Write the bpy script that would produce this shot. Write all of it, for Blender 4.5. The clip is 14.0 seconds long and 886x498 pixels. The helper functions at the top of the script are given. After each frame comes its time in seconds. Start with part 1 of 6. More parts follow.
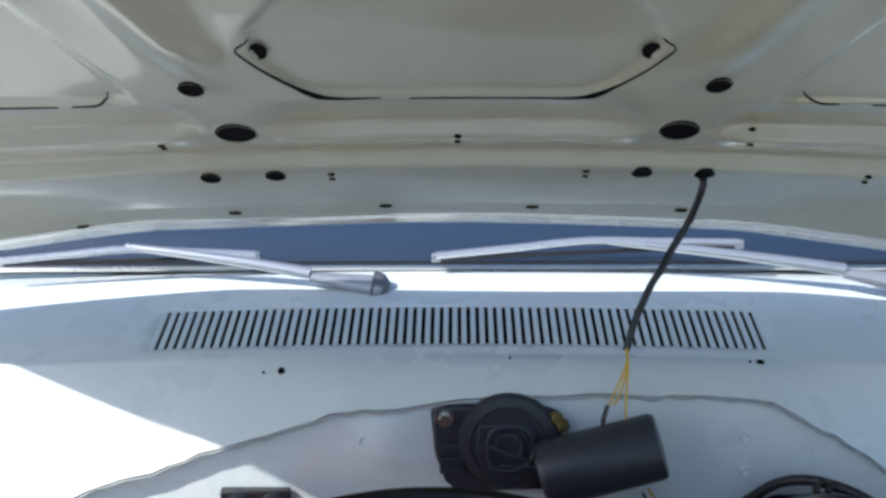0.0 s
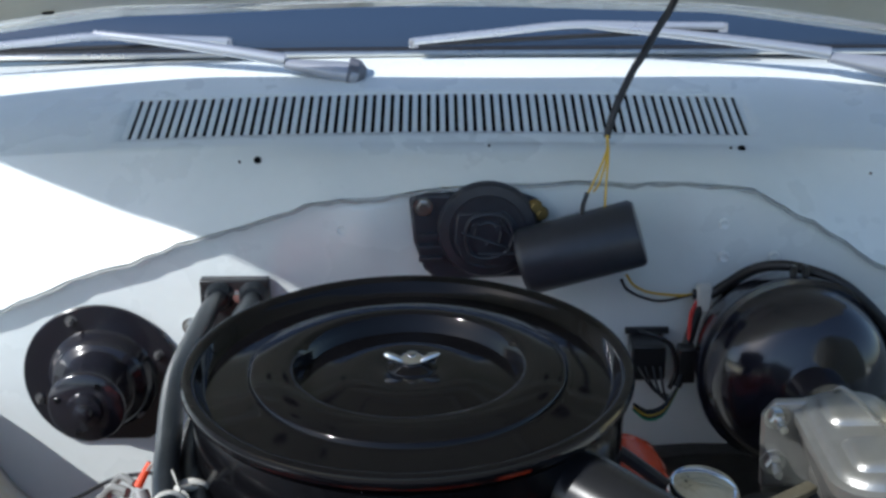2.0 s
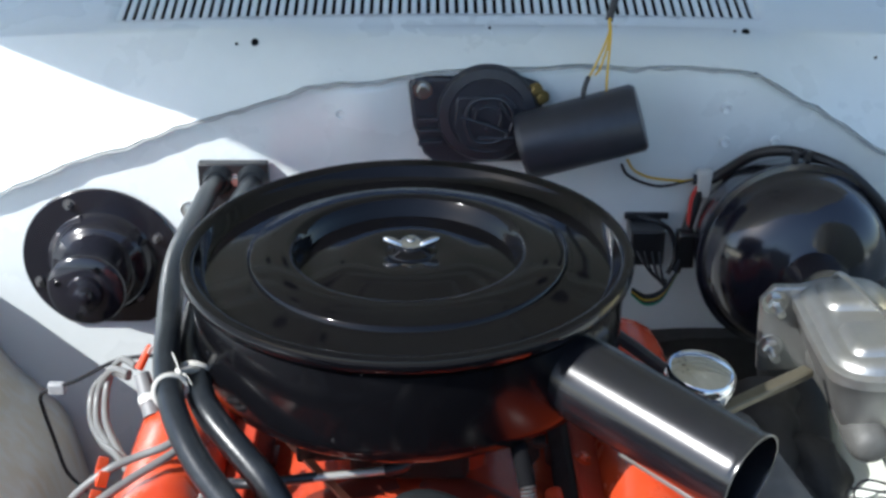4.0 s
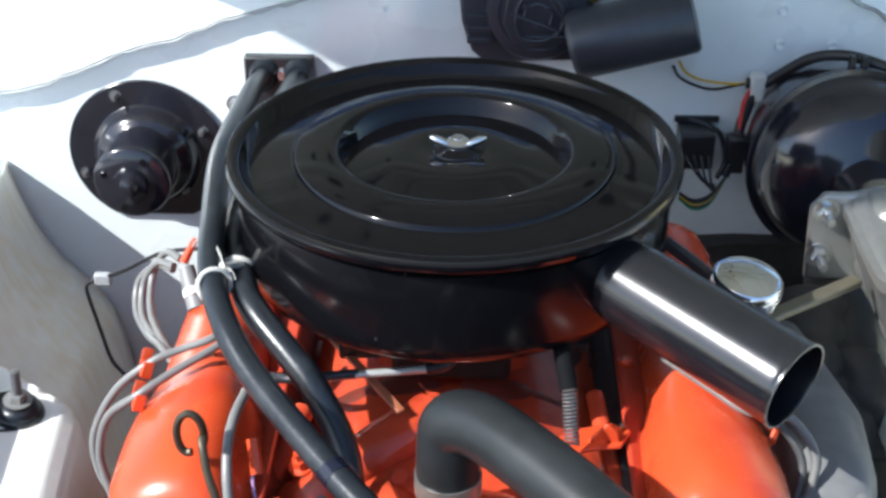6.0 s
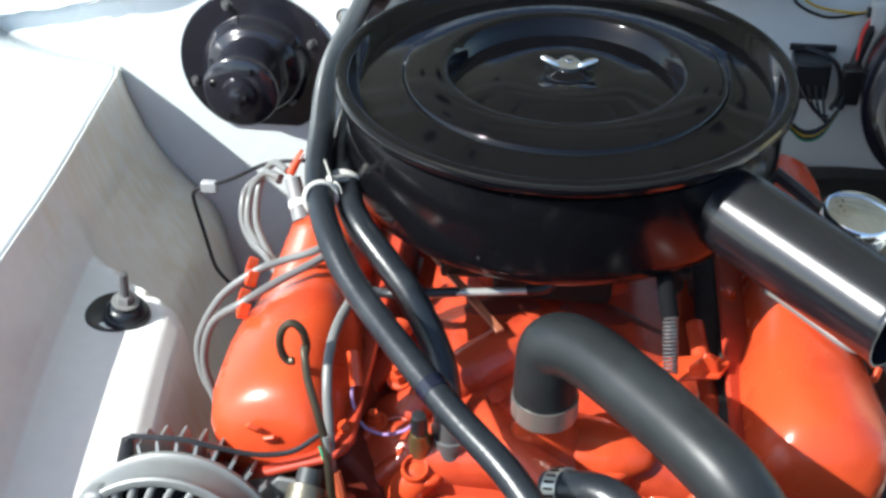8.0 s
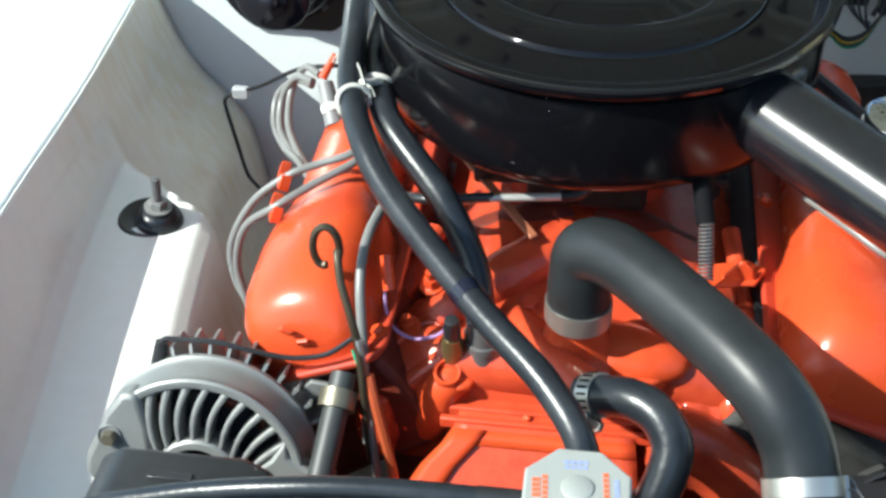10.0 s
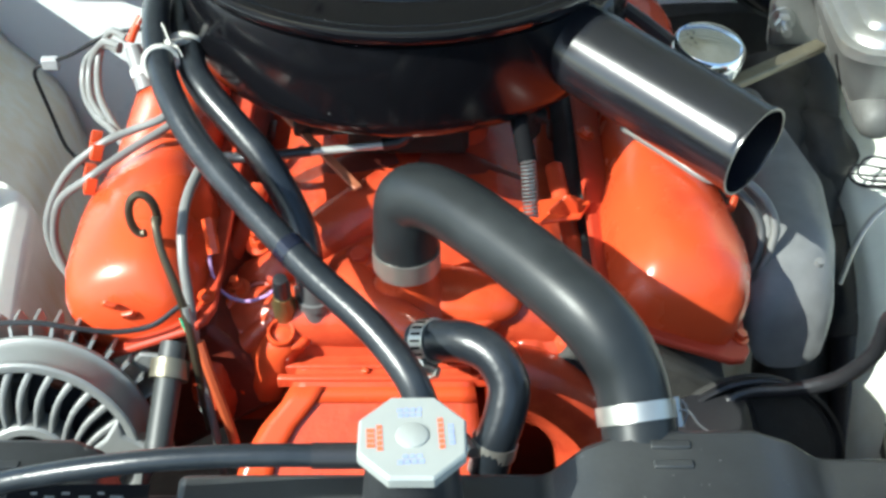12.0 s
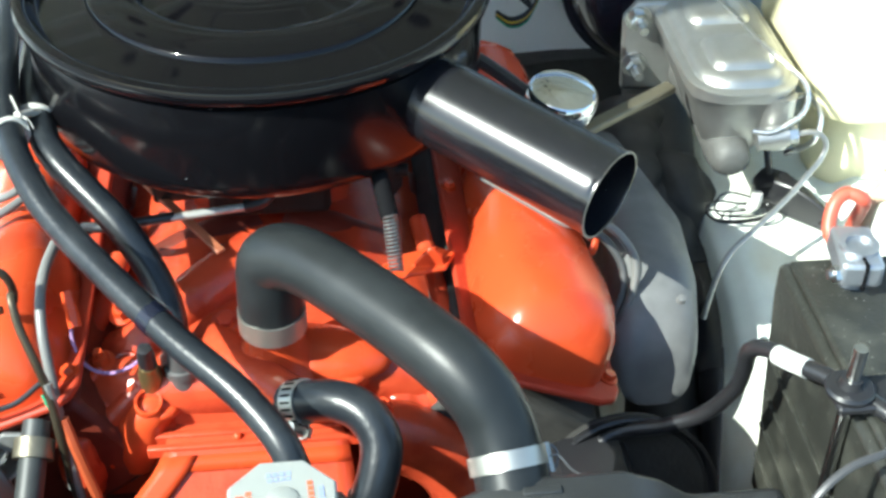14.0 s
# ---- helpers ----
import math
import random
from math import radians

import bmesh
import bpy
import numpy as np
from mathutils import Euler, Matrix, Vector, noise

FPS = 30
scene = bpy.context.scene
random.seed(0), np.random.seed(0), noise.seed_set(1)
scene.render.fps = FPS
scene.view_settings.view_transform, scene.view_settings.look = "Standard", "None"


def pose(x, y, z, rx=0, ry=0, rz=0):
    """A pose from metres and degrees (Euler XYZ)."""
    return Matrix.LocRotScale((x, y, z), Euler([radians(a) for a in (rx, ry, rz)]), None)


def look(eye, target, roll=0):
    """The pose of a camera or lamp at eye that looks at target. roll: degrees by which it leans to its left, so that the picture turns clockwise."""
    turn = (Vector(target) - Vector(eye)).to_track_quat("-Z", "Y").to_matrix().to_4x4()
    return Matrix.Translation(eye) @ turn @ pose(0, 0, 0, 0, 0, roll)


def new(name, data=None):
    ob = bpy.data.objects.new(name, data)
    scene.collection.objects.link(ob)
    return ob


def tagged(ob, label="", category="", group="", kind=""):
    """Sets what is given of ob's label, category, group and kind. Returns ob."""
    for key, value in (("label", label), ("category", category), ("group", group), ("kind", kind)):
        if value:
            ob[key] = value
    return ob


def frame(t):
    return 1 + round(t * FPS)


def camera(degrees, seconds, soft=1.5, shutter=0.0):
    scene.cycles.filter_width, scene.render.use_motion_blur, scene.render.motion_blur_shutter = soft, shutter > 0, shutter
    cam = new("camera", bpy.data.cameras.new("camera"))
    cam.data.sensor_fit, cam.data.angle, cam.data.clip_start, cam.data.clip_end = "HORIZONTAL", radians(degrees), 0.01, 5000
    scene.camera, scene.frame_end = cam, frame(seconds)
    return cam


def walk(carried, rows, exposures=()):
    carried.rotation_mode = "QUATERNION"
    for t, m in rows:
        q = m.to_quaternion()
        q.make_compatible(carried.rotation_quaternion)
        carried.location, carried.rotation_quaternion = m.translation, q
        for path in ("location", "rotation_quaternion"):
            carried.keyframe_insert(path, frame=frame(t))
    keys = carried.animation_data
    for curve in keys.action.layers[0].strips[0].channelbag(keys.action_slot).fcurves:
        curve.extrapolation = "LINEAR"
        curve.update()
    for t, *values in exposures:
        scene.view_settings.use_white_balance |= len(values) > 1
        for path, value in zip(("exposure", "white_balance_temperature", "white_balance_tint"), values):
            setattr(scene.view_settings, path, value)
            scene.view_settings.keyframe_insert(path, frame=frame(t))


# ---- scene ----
cam = camera(37.0, 14.0, soft=3.0)
PATH = [
    (0, (0.024, -1.057, 1.465), (0.004, 0.897, 1.042), -0.2),
    (0.5, (0.026, -1.05, 1.462), (0.006, 0.883, 0.951), -0.2),
    (1, (0.024, -1.044, 1.461), (0.007, 0.864, 0.862), -0.2),
    (1.5, (0.024, -1.038, 1.461), (0.018, 0.847, 0.794), -0.3),
    (2, (0.025, -1.036, 1.46), (0.035, 0.825, 0.73), -0.3),
    (2.5, (0.024, -1.032, 1.461), (0.037, 0.808, 0.678), -0.3),
    (3, (0.022, -1.031, 1.459), (0.036, 0.798, 0.652), -0.2),
    (3.2, (0.024, -1.032, 1.458), (0.04, 0.79, 0.633), -0.2),
    (5.5, (0.024, -1.024, 1.456), (-0.004, 0.716, 0.469), 0.2),
    (6, (0.022, -1.022, 1.454), (-0.031, 0.695, 0.43), 0.2),
    (6.5, (0.02, -1.022, 1.454), (-0.066, 0.671, 0.393), 0.3),
    (7, (0.019, -1.022, 1.455), (-0.106, 0.652, 0.367), 0.3),
    (7.5, (0.016, -1.021, 1.455), (-0.142, 0.637, 0.347), 0.2),
    (8, (0.015, -1.022, 1.455), (-0.177, 0.619, 0.327), -0.0),
    (8.2, (0.014, -1.022, 1.455), (-0.191, 0.611, 0.319), -0.1),
    (10.3, (0.012, -1.019, 1.444), (-0.215, 0.528, 0.198), -0.7),
    (10.5, (0.014, -1.018, 1.444), (-0.191, 0.526, 0.189), -0.7),
    (11, (0.019, -1.015, 1.441), (-0.124, 0.521, 0.167), -0.6),
    (11.5, (0.025, -1.012, 1.437), (-0.047, 0.521, 0.155), -0.4),
    (12, (0.031, -1.011, 1.435), (0.029, 0.52, 0.148), -0.2),
    (12.5, (0.038, -1.01, 1.435), (0.106, 0.52, 0.148), 0.1),
    (13, (0.043, -1.011, 1.435), (0.176, 0.52, 0.156), 0.6),
    (13.5, (0.044, -1.011, 1.435), (0.21, 0.527, 0.167), 0.7),
    (14, (0.045, -1.01, 1.438), (0.221, 0.56, 0.211), 0.6),
]
walk(cam, [(t, look(eye, target, roll)) for t, eye, target, roll in PATH],
     exposures=[(0, 0.20, 6050, 9), (0.6, 0.14, 5950, 9), (1.5, 0.06, 5950, 8), (2.5, 0.20, 5950, 8), (3.2, 0.40, 5950, 8), (5.5, 0.85, 5950, 8), (8, 0.94, 6050, 5), (10.5, 0.91, 6100, -2), (12.5, 1.22, 6050, -3), (14, 1.26, 6050, -4)])

# ---- world, sun, exposure ----
SUN = Vector((-0.66, -0.36, 0.66)).normalized()
world = bpy.data.worlds.new("world")
scene.world = world
world.use_nodes = True
wn = world.node_tree.nodes
sky = wn.new("ShaderNodeTexSky")
sky.sky_type = "NISHITA"
sky.sun_disc = False
sky.sun_elevation = math.asin(SUN.z)
sky.sun_rotation = math.atan2(SUN.x, SUN.y)
wn["Background"].inputs["Strength"].default_value = 0.15
world.node_tree.links.new(sky.outputs[0], wn["Background"].inputs[0])
sun = new("sun", bpy.data.lights.new("sun", "SUN"))
sun.data.energy, sun.data.angle, sun.data.color = 5.0, radians(0.53), (1.0, 0.95, 0.88)
sun.matrix_world = look((SUN * 30), (0, 0, 0))


# ---- materials ----
def mat(name, base, rough=0.5, metal=0.0, vary=0.12, scale=60, bump=0.0, bscale=300, coat=0.0, stain=None, stain_scale=9, trans=0.0, spec=0.5):
    m = bpy.data.materials.new(name)
    m.use_nodes = True
    nt = m.node_tree
    p = nt.nodes["Principled BSDF"]
    p.inputs["Roughness"].default_value, p.inputs["Metallic"].default_value = rough, metal
    p.inputs["Coat Weight"].default_value, p.inputs["Coat Roughness"].default_value = coat, 0.04
    p.inputs["Transmission Weight"].default_value = trans
    p.inputs["Specular IOR Level"].default_value = spec
    tc = nt.nodes.new("ShaderNodeTexCoord")
    n1 = nt.nodes.new("ShaderNodeTexNoise")
    n1.inputs["Scale"].default_value, n1.inputs["Detail"].default_value = scale, 5
    n2 = nt.nodes.new("ShaderNodeTexNoise")
    n2.inputs["Scale"].default_value, n2.inputs["Detail"].default_value = stain_scale, 6
    for n in (n1, n2):
        nt.links.new(tc.outputs["Object"], n.inputs["Vector"])
    mix = nt.nodes.new("ShaderNodeMix")
    mix.data_type = "RGBA"
    mix.inputs[6].default_value = (*[c * (1 - vary) for c in base], 1)
    mix.inputs[7].default_value = (*[min(1, c * (1 + vary)) for c in base], 1)
    nt.links.new(n1.outputs["Fac"], mix.inputs[0])
    out = mix.outputs[2]
    if stain:
        ramp = nt.nodes.new("ShaderNodeValToRGB")
        ramp.color_ramp.elements[0].position, ramp.color_ramp.elements[1].position = 0.52, 0.75
        nt.links.new(n2.outputs["Fac"], ramp.inputs[0])
        mx = nt.nodes.new("ShaderNodeMix")
        mx.data_type = "RGBA"
        mx.inputs[7].default_value = (*stain, 1)
        nt.links.new(ramp.outputs[0], mx.inputs[0])
        nt.links.new(out, mx.inputs[6])
        out = mx.outputs[2]
    nt.links.new(out, p.inputs["Base Color"])
    mr = nt.nodes.new("ShaderNodeMapRange")
    mr.inputs[3].default_value, mr.inputs[4].default_value = max(0.02, rough * 0.8), min(1, rough * 1.2)
    nt.links.new(n2.outputs["Fac"], mr.inputs[0])
    nt.links.new(mr.outputs[0], p.inputs["Roughness"])
    if bump:
        n3 = nt.nodes.new("ShaderNodeTexNoise")
        n3.inputs["Scale"].default_value, n3.inputs["Detail"].default_value = bscale, 4
        nt.links.new(tc.outputs["Object"], n3.inputs["Vector"])
        b = nt.nodes.new("ShaderNodeBump")
        b.inputs["Strength"].default_value, b.inputs["Distance"].default_value = bump, 0.002
        nt.links.new(n3.outputs["Fac"], b.inputs["Height"])
        nt.links.new(b.outputs[0], p.inputs["Normal"])
    return m


WHITE = mat("white_paint", (0.76, 0.805, 0.80), 0.28, vary=0.03, bump=0.06, bscale=120, coat=0.3, stain=(0.74, 0.785, 0.775))
HOODP = mat("hood_underside_paint", (0.50, 0.48, 0.375), 0.16, vary=0.12, scale=9, bump=0.05, bscale=30, coat=0.9, stain=(0.43, 0.40, 0.29), stain_scale=5)
GREYW = mat("dusty_white_paint", (0.76, 0.80, 0.74), 0.3, vary=0.08, bump=0.12, bscale=22, coat=0.35, stain=(0.60, 0.575, 0.44))
BLACK = mat("gloss_black_enamel", (0.003, 0.003, 0.004), 0.075, vary=0.2, bump=0.010, bscale=60, spec=0.28)
PAN = mat("satin_pan_enamel", (0.004, 0.004, 0.005), 0.15, vary=0.3, bump=0.012, bscale=60, spec=0.22)
BOOST = mat("satin_gloss_black", (0.012, 0.012, 0.017), 0.16, vary=0.2, bump=0.02, bscale=60, spec=0.65)
SHELL = mat("gloss_blue_black", (0.014, 0.014, 0.022), 0.14, vary=0.2, bump=0.015, bscale=40, spec=0.85)
SATIN = mat("satin_black", (0.018, 0.018, 0.02), 0.32, vary=0.25, bump=0.1, bscale=400)
MOTORB = mat("motor_black", (0.030, 0.033, 0.043), 0.36, vary=0.3, bump=0.15, bscale=250)
RUBBER = mat("hose_rubber", (0.012, 0.015, 0.019), 0.31, vary=0.3, scale=110, bump=0.12, bscale=260, stain=(0.026, 0.030, 0.034), stain_scale=24, spec=0.42)
HOSEM = mat("matt_hose_rubber", (0.0145, 0.0165, 0.0175), 0.37, vary=0.3, scale=60, bump=0.03, bscale=300, stain=(0.021, 0.0235, 0.025), stain_scale=14, spec=0.28)
SILVER = mat("silver_paint", (0.62, 0.63, 0.66), 0.28, 0.75, vary=0.06)
RED = mat("engine_red_enamel", (0.56, 0.066, 0.019), 0.27, vary=0.10, scale=24, bump=0.05, bscale=90, stain=(0.50, 0.046, 0.012), stain_scale=22, spec=0.42)
REDDULL = mat("dull_red_flange", (0.40, 0.042, 0.018), 0.5, vary=0.15, bump=0.1, bscale=150, spec=0.3)
# engine red darkened in its colour, for shade and less red bounce
REDDARK = mat("darkened_red_iron", (0.15, 0.027, 0.016), 0.42, vary=0.3, bump=0.2, bscale=150, stain=(0.06, 0.018, 0.013), stain_scale=14, spec=0.3)
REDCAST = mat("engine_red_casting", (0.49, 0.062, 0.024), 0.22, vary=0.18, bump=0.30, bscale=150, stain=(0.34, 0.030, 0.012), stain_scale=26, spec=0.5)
CLAMP = mat("zinc_band", (0.46, 0.45, 0.41), 0.38, 0.85, vary=0.1, bump=0.05)
CHROME = mat("chrome", (0.66, 0.67, 0.70), 0.07, 1.0, vary=0.03)
STEEL = mat("bright_steel", (0.6, 0.6, 0.58), 0.28, 1.0, vary=0.1, bump=0.1)
ALU = mat("cast_aluminium", (0.40, 0.40, 0.385), 0.40, 0.85, vary=0.15, bump=0.2, bscale=500)
GUN = mat("gunmetal_cast", (0.225, 0.23, 0.222), 0.48, 0.35, vary=0.15, bump=0.12, bscale=400)
TUBE = mat("worn_black_tube", (0.008, 0.0085, 0.011), 0.21, 0.0, vary=0.25, bump=0.03, bscale=160, spec=0.75)
GREYWIRE = mat("grey_wire_jacket", (0.16, 0.158, 0.15), 0.36, vary=0.1)
WIRE = mat("black_wire", (0.015, 0.015, 0.017), 0.4, vary=0.2)
YELLOW = mat("yellow_wire", (0.65, 0.42, 0.04), 0.4)
PURPLE = mat("violet_wire", (0.34, 0.20, 0.38), 0.4)
GREEN = mat("green_wire", (0.03, 0.30, 0.15), 0.4)
REDW = mat("red_wire", (0.6, 0.05, 0.04), 0.4)
PLASTW = mat("white_plastic", (0.60, 0.60, 0.56), 0.4)
HOLEW = mat("bare_hole_edge", (0.17, 0.16, 0.14), 0.5, vary=0.2)
CREAM = mat("translucent_cream_plastic", (0.80, 0.74, 0.48), 0.4, vary=0.05, spec=0.4)
RADB = mat("worn_radiator_black", (0.022, 0.0235, 0.025), 0.38, vary=0.3, bump=0.1, bscale=300, stain=(0.036, 0.038, 0.038), stain_scale=12)
BATTERY = mat("battery_case", (0.026, 0.027, 0.023), 0.42, vary=0.3, bump=0.25, bscale=300, stain=(0.062, 0.062, 0.051), stain_scale=30)
ramp = BATTERY.node_tree.nodes["Color Ramp"].color_ramp
ramp.elements[0].position, ramp.elements[1].position = 0.50, 0.80
LEAD = mat("lead_clamp", (0.42, 0.44, 0.47), 0.4, 0.8, vary=0.15, bump=0.3, bscale=300)
STEELD = mat("dull_steel", (0.16, 0.16, 0.16), 0.4, 0.6, vary=0.15)
OLIVE = mat("bare_tarnished_steel", (0.20, 0.18, 0.13), 0.42, 0.7, vary=0.3, bump=0.2)
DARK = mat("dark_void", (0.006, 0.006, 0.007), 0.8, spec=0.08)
GRIME = mat("underbody_black", (0.042, 0.041, 0.039), 0.6, vary=0.4, bump=0.3, stain=(0.05, 0.047, 0.042), stain_scale=18, spec=0.3)
CAPM = mat("cap_plate", (0.33, 0.345, 0.325), 0.42, 0.2, vary=0.05)
INKR = mat("red_ink", (0.75, 0.12, 0.05), 0.5)
INKB = mat("blue_ink", (0.25, 0.30, 0.55), 0.5)
GLASS = mat("windscreen_glass", (0.03, 0.05, 0.09), 0.03, vary=0.02, spec=0.8)
GROUND = mat("pale_concrete", (0.27, 0.27, 0.262), 0.85, vary=0.2, scale=200, bump=0.4, bscale=400, stain=(0.21, 0.205, 0.19), stain_scale=2)



def specked(m, colour, scale=420, lo=0.66, hi=0.70):
    """Fine pale specks of dust on a finished material."""
    nt = m.node_tree
    p = nt.nodes["Principled BSDF"]
    tc, n, r, mx = (nt.nodes.new("ShaderNode" + k) for k in ("TexCoord", "TexNoise", "MapRange", "Mix"))
    n.inputs["Scale"].default_value, n.inputs["Detail"].default_value = scale, 2
    nt.links.new(tc.outputs["Object"], n.inputs["Vector"])
    r.inputs[1].default_value, r.inputs[2].default_value = lo, hi
    nt.links.new(n.outputs["Fac"], r.inputs[0])
    mx.data_type = "RGBA"
    mx.inputs[7].default_value = (*colour, 1)
    nt.links.new(p.inputs["Base Color"].links[0].from_socket, mx.inputs[6])
    nt.links.new(r.outputs[0], mx.inputs[0])
    nt.links.new(mx.outputs[2], p.inputs["Base Color"])


specked(BATTERY, (0.30, 0.30, 0.27), 420, 0.70, 0.76)
specked(PAN, (0.30, 0.30, 0.30), 260, 0.77, 0.79)
specked(TUBE, (0.40, 0.40, 0.38), 380, 0.78, 0.81)
specked(RADB, (0.20, 0.20, 0.19), 300, 0.74, 0.78)


def streaked(name, base, dust, amount):
    """Paint under a film of dust that was wiped and ran down in streaks."""
    m = mat(name, base, 0.34, vary=0.05, bump=0.10, bscale=22, coat=0.2)
    nt = m.node_tree
    p = nt.nodes["Principled BSDF"]
    tc = nt.nodes.new("ShaderNodeTexCoord")
    mp = nt.nodes.new("ShaderNodeMapping")
    mp.inputs["Scale"].default_value = (42, 42, 4.5)
    mp.inputs["Rotation"].default_value = (radians(-8), radians(-12), 0)
    run, film = nt.nodes.new("ShaderNodeTexNoise"), nt.nodes.new("ShaderNodeTexNoise")
    run.inputs["Scale"].default_value, run.inputs["Detail"].default_value = 1.6, 5
    film.inputs["Scale"].default_value, film.inputs["Detail"].default_value = 5, 6
    nt.links.new(tc.outputs["Object"], mp.inputs["Vector"])
    nt.links.new(mp.outputs[0], run.inputs["Vector"])
    nt.links.new(tc.outputs["Object"], film.inputs["Vector"])
    r1, r2 = nt.nodes.new("ShaderNodeMapRange"), nt.nodes.new("ShaderNodeMapRange")
    r1.inputs[1].default_value, r1.inputs[2].default_value, r1.inputs[3].default_value, r1.inputs[4].default_value = 0.38, 0.62, 0.25, 1.0
    r2.inputs[1].default_value, r2.inputs[2].default_value, r2.inputs[3].default_value, r2.inputs[4].default_value = 0.36, 0.60, 0.30, amount
    nt.links.new(run.outputs["Fac"], r1.inputs[0])
    nt.links.new(film.outputs["Fac"], r2.inputs[0])
    k = nt.nodes.new("ShaderNodeMath")
    k.operation = "MULTIPLY"
    nt.links.new(r1.outputs[0], k.inputs[0])
    nt.links.new(r2.outputs[0], k.inputs[1])
    mx = nt.nodes.new("ShaderNodeMix")
    mx.data_type = "RGBA"
    mx.inputs[7].default_value = (*dust, 1)
    nt.links.new(p.inputs["Base Color"].links[0].from_socket, mx.inputs[6])
    nt.links.new(mx.outputs[2], p.inputs["Base Color"])
    # the film is full on upright faces and fades out on level ones
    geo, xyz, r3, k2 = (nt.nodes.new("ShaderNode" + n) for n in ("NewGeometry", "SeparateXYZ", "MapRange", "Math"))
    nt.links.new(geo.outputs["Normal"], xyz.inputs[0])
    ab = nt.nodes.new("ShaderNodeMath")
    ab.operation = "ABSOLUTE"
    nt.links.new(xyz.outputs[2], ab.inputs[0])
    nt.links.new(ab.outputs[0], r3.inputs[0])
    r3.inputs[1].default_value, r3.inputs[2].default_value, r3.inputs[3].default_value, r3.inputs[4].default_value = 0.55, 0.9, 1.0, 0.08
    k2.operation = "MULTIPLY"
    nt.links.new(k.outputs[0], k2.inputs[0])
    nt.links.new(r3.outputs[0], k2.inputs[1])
    # the film comes in towards the back of the panel and low down
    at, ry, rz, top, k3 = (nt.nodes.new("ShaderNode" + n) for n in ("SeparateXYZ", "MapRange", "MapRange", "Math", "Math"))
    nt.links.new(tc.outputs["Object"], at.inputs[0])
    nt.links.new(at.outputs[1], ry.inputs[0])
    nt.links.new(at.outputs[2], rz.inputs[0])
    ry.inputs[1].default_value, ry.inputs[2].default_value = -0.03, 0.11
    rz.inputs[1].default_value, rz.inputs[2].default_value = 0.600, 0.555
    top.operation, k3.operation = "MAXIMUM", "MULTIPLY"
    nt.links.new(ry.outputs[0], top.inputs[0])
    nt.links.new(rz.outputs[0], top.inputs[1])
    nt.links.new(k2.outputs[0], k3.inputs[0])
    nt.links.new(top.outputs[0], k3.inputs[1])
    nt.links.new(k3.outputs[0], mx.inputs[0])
    return m


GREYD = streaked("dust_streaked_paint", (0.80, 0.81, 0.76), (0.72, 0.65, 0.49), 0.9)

# ---- building helpers ----
def part(name, bm, material, parent=None, label="", smooth=True, bevel=0.0, seg=2):
    bmesh.ops.recalc_face_normals(bm, faces=bm.faces)
    me = bpy.data.meshes.new(name)
    bm.to_mesh(me)
    bm.free()
    me.materials.append(material)
    if smooth:
        me.shade_smooth()
        me.set_sharp_from_angle(angle=radians(38))
    ob = new(name, me)
    if parent is not None:
        ob.parent = parent
    if bevel:
        b = ob.modifiers.new("bevel", "BEVEL")
        b.width, b.segments, b.limit_method, b.angle_limit = bevel, seg, "ANGLE", radians(35)
        b.harden_normals = False
    if label:
        ob["label"] = label
    return ob


def thing(name, label, category, group="", at=(0, 0, 0)):
    ob = new(name)
    ob.empty_display_size = 0.02
    return tagged(ob, label, category, group)


def box(bm, lo, hi, m=None):
    c = [(a + b) / 2 for a, b in zip(lo, hi)]
    s = [b - a for a, b in zip(lo, hi)]
    mm = Matrix.Translation(c) @ Matrix.Diagonal((*s, 1))
    bmesh.ops.create_cube(bm, size=1, matrix=(m @ mm) if m else mm)
    return bm


def axis(p, d, up=(0, 0, 1)):
    """A frame at p whose z runs along d."""
    z = Vector(d).normalized()
    u = Vector(up)
    if abs(z.dot(u)) > 0.97:
        u = Vector((0, 1, 0))
    x = u.cross(z).normalized()
    y = z.cross(x)
    m = Matrix((x, y, z)).transposed().to_4x4()
    m.translation = p
    return m


def lathe(bm, profile, m=None, seg=48, squash=None):
    """Turns (radius, height) pairs about the local z axis."""
    m = m or Matrix()
    rings = []
    for r, z in profile:
        if r < 1e-5:
            rings.append([bm.verts.new(m @ Vector((0, 0, z)))])
        else:
            rings.append([bm.verts.new(m @ Vector((r * math.cos(2 * math.pi * k / seg), r * math.sin(2 * math.pi * k / seg), z))) for k in range(seg)])
    bridge(bm, rings)
    return bm


def bridge(bm, rings, closed=True):
    for a, b in zip(rings, rings[1:]):
        n = max(len(a), len(b))
        for k in range(n if closed else n - 1):
            va = [a[k % len(a)], a[(k + 1) % len(a)]] if len(a) > 1 else [a[0]]
            vb = [b[(k + 1) % len(b)], b[k % len(b)]] if len(b) > 1 else [b[0]]
            f = va + vb
            if len(f) > 2:
                bm.faces.new(f)


def cyl(bm, p0, p1, r0, r1=None, seg=20):
    r1 = r0 if r1 is None else r1
    p0, p1 = Vector(p0), Vector(p1)
    L = (p1 - p0).length
    return lathe(bm, [(0, 0), (r0, 0), (r1, L), (0, L)], axis(p0, p1 - p0), seg)


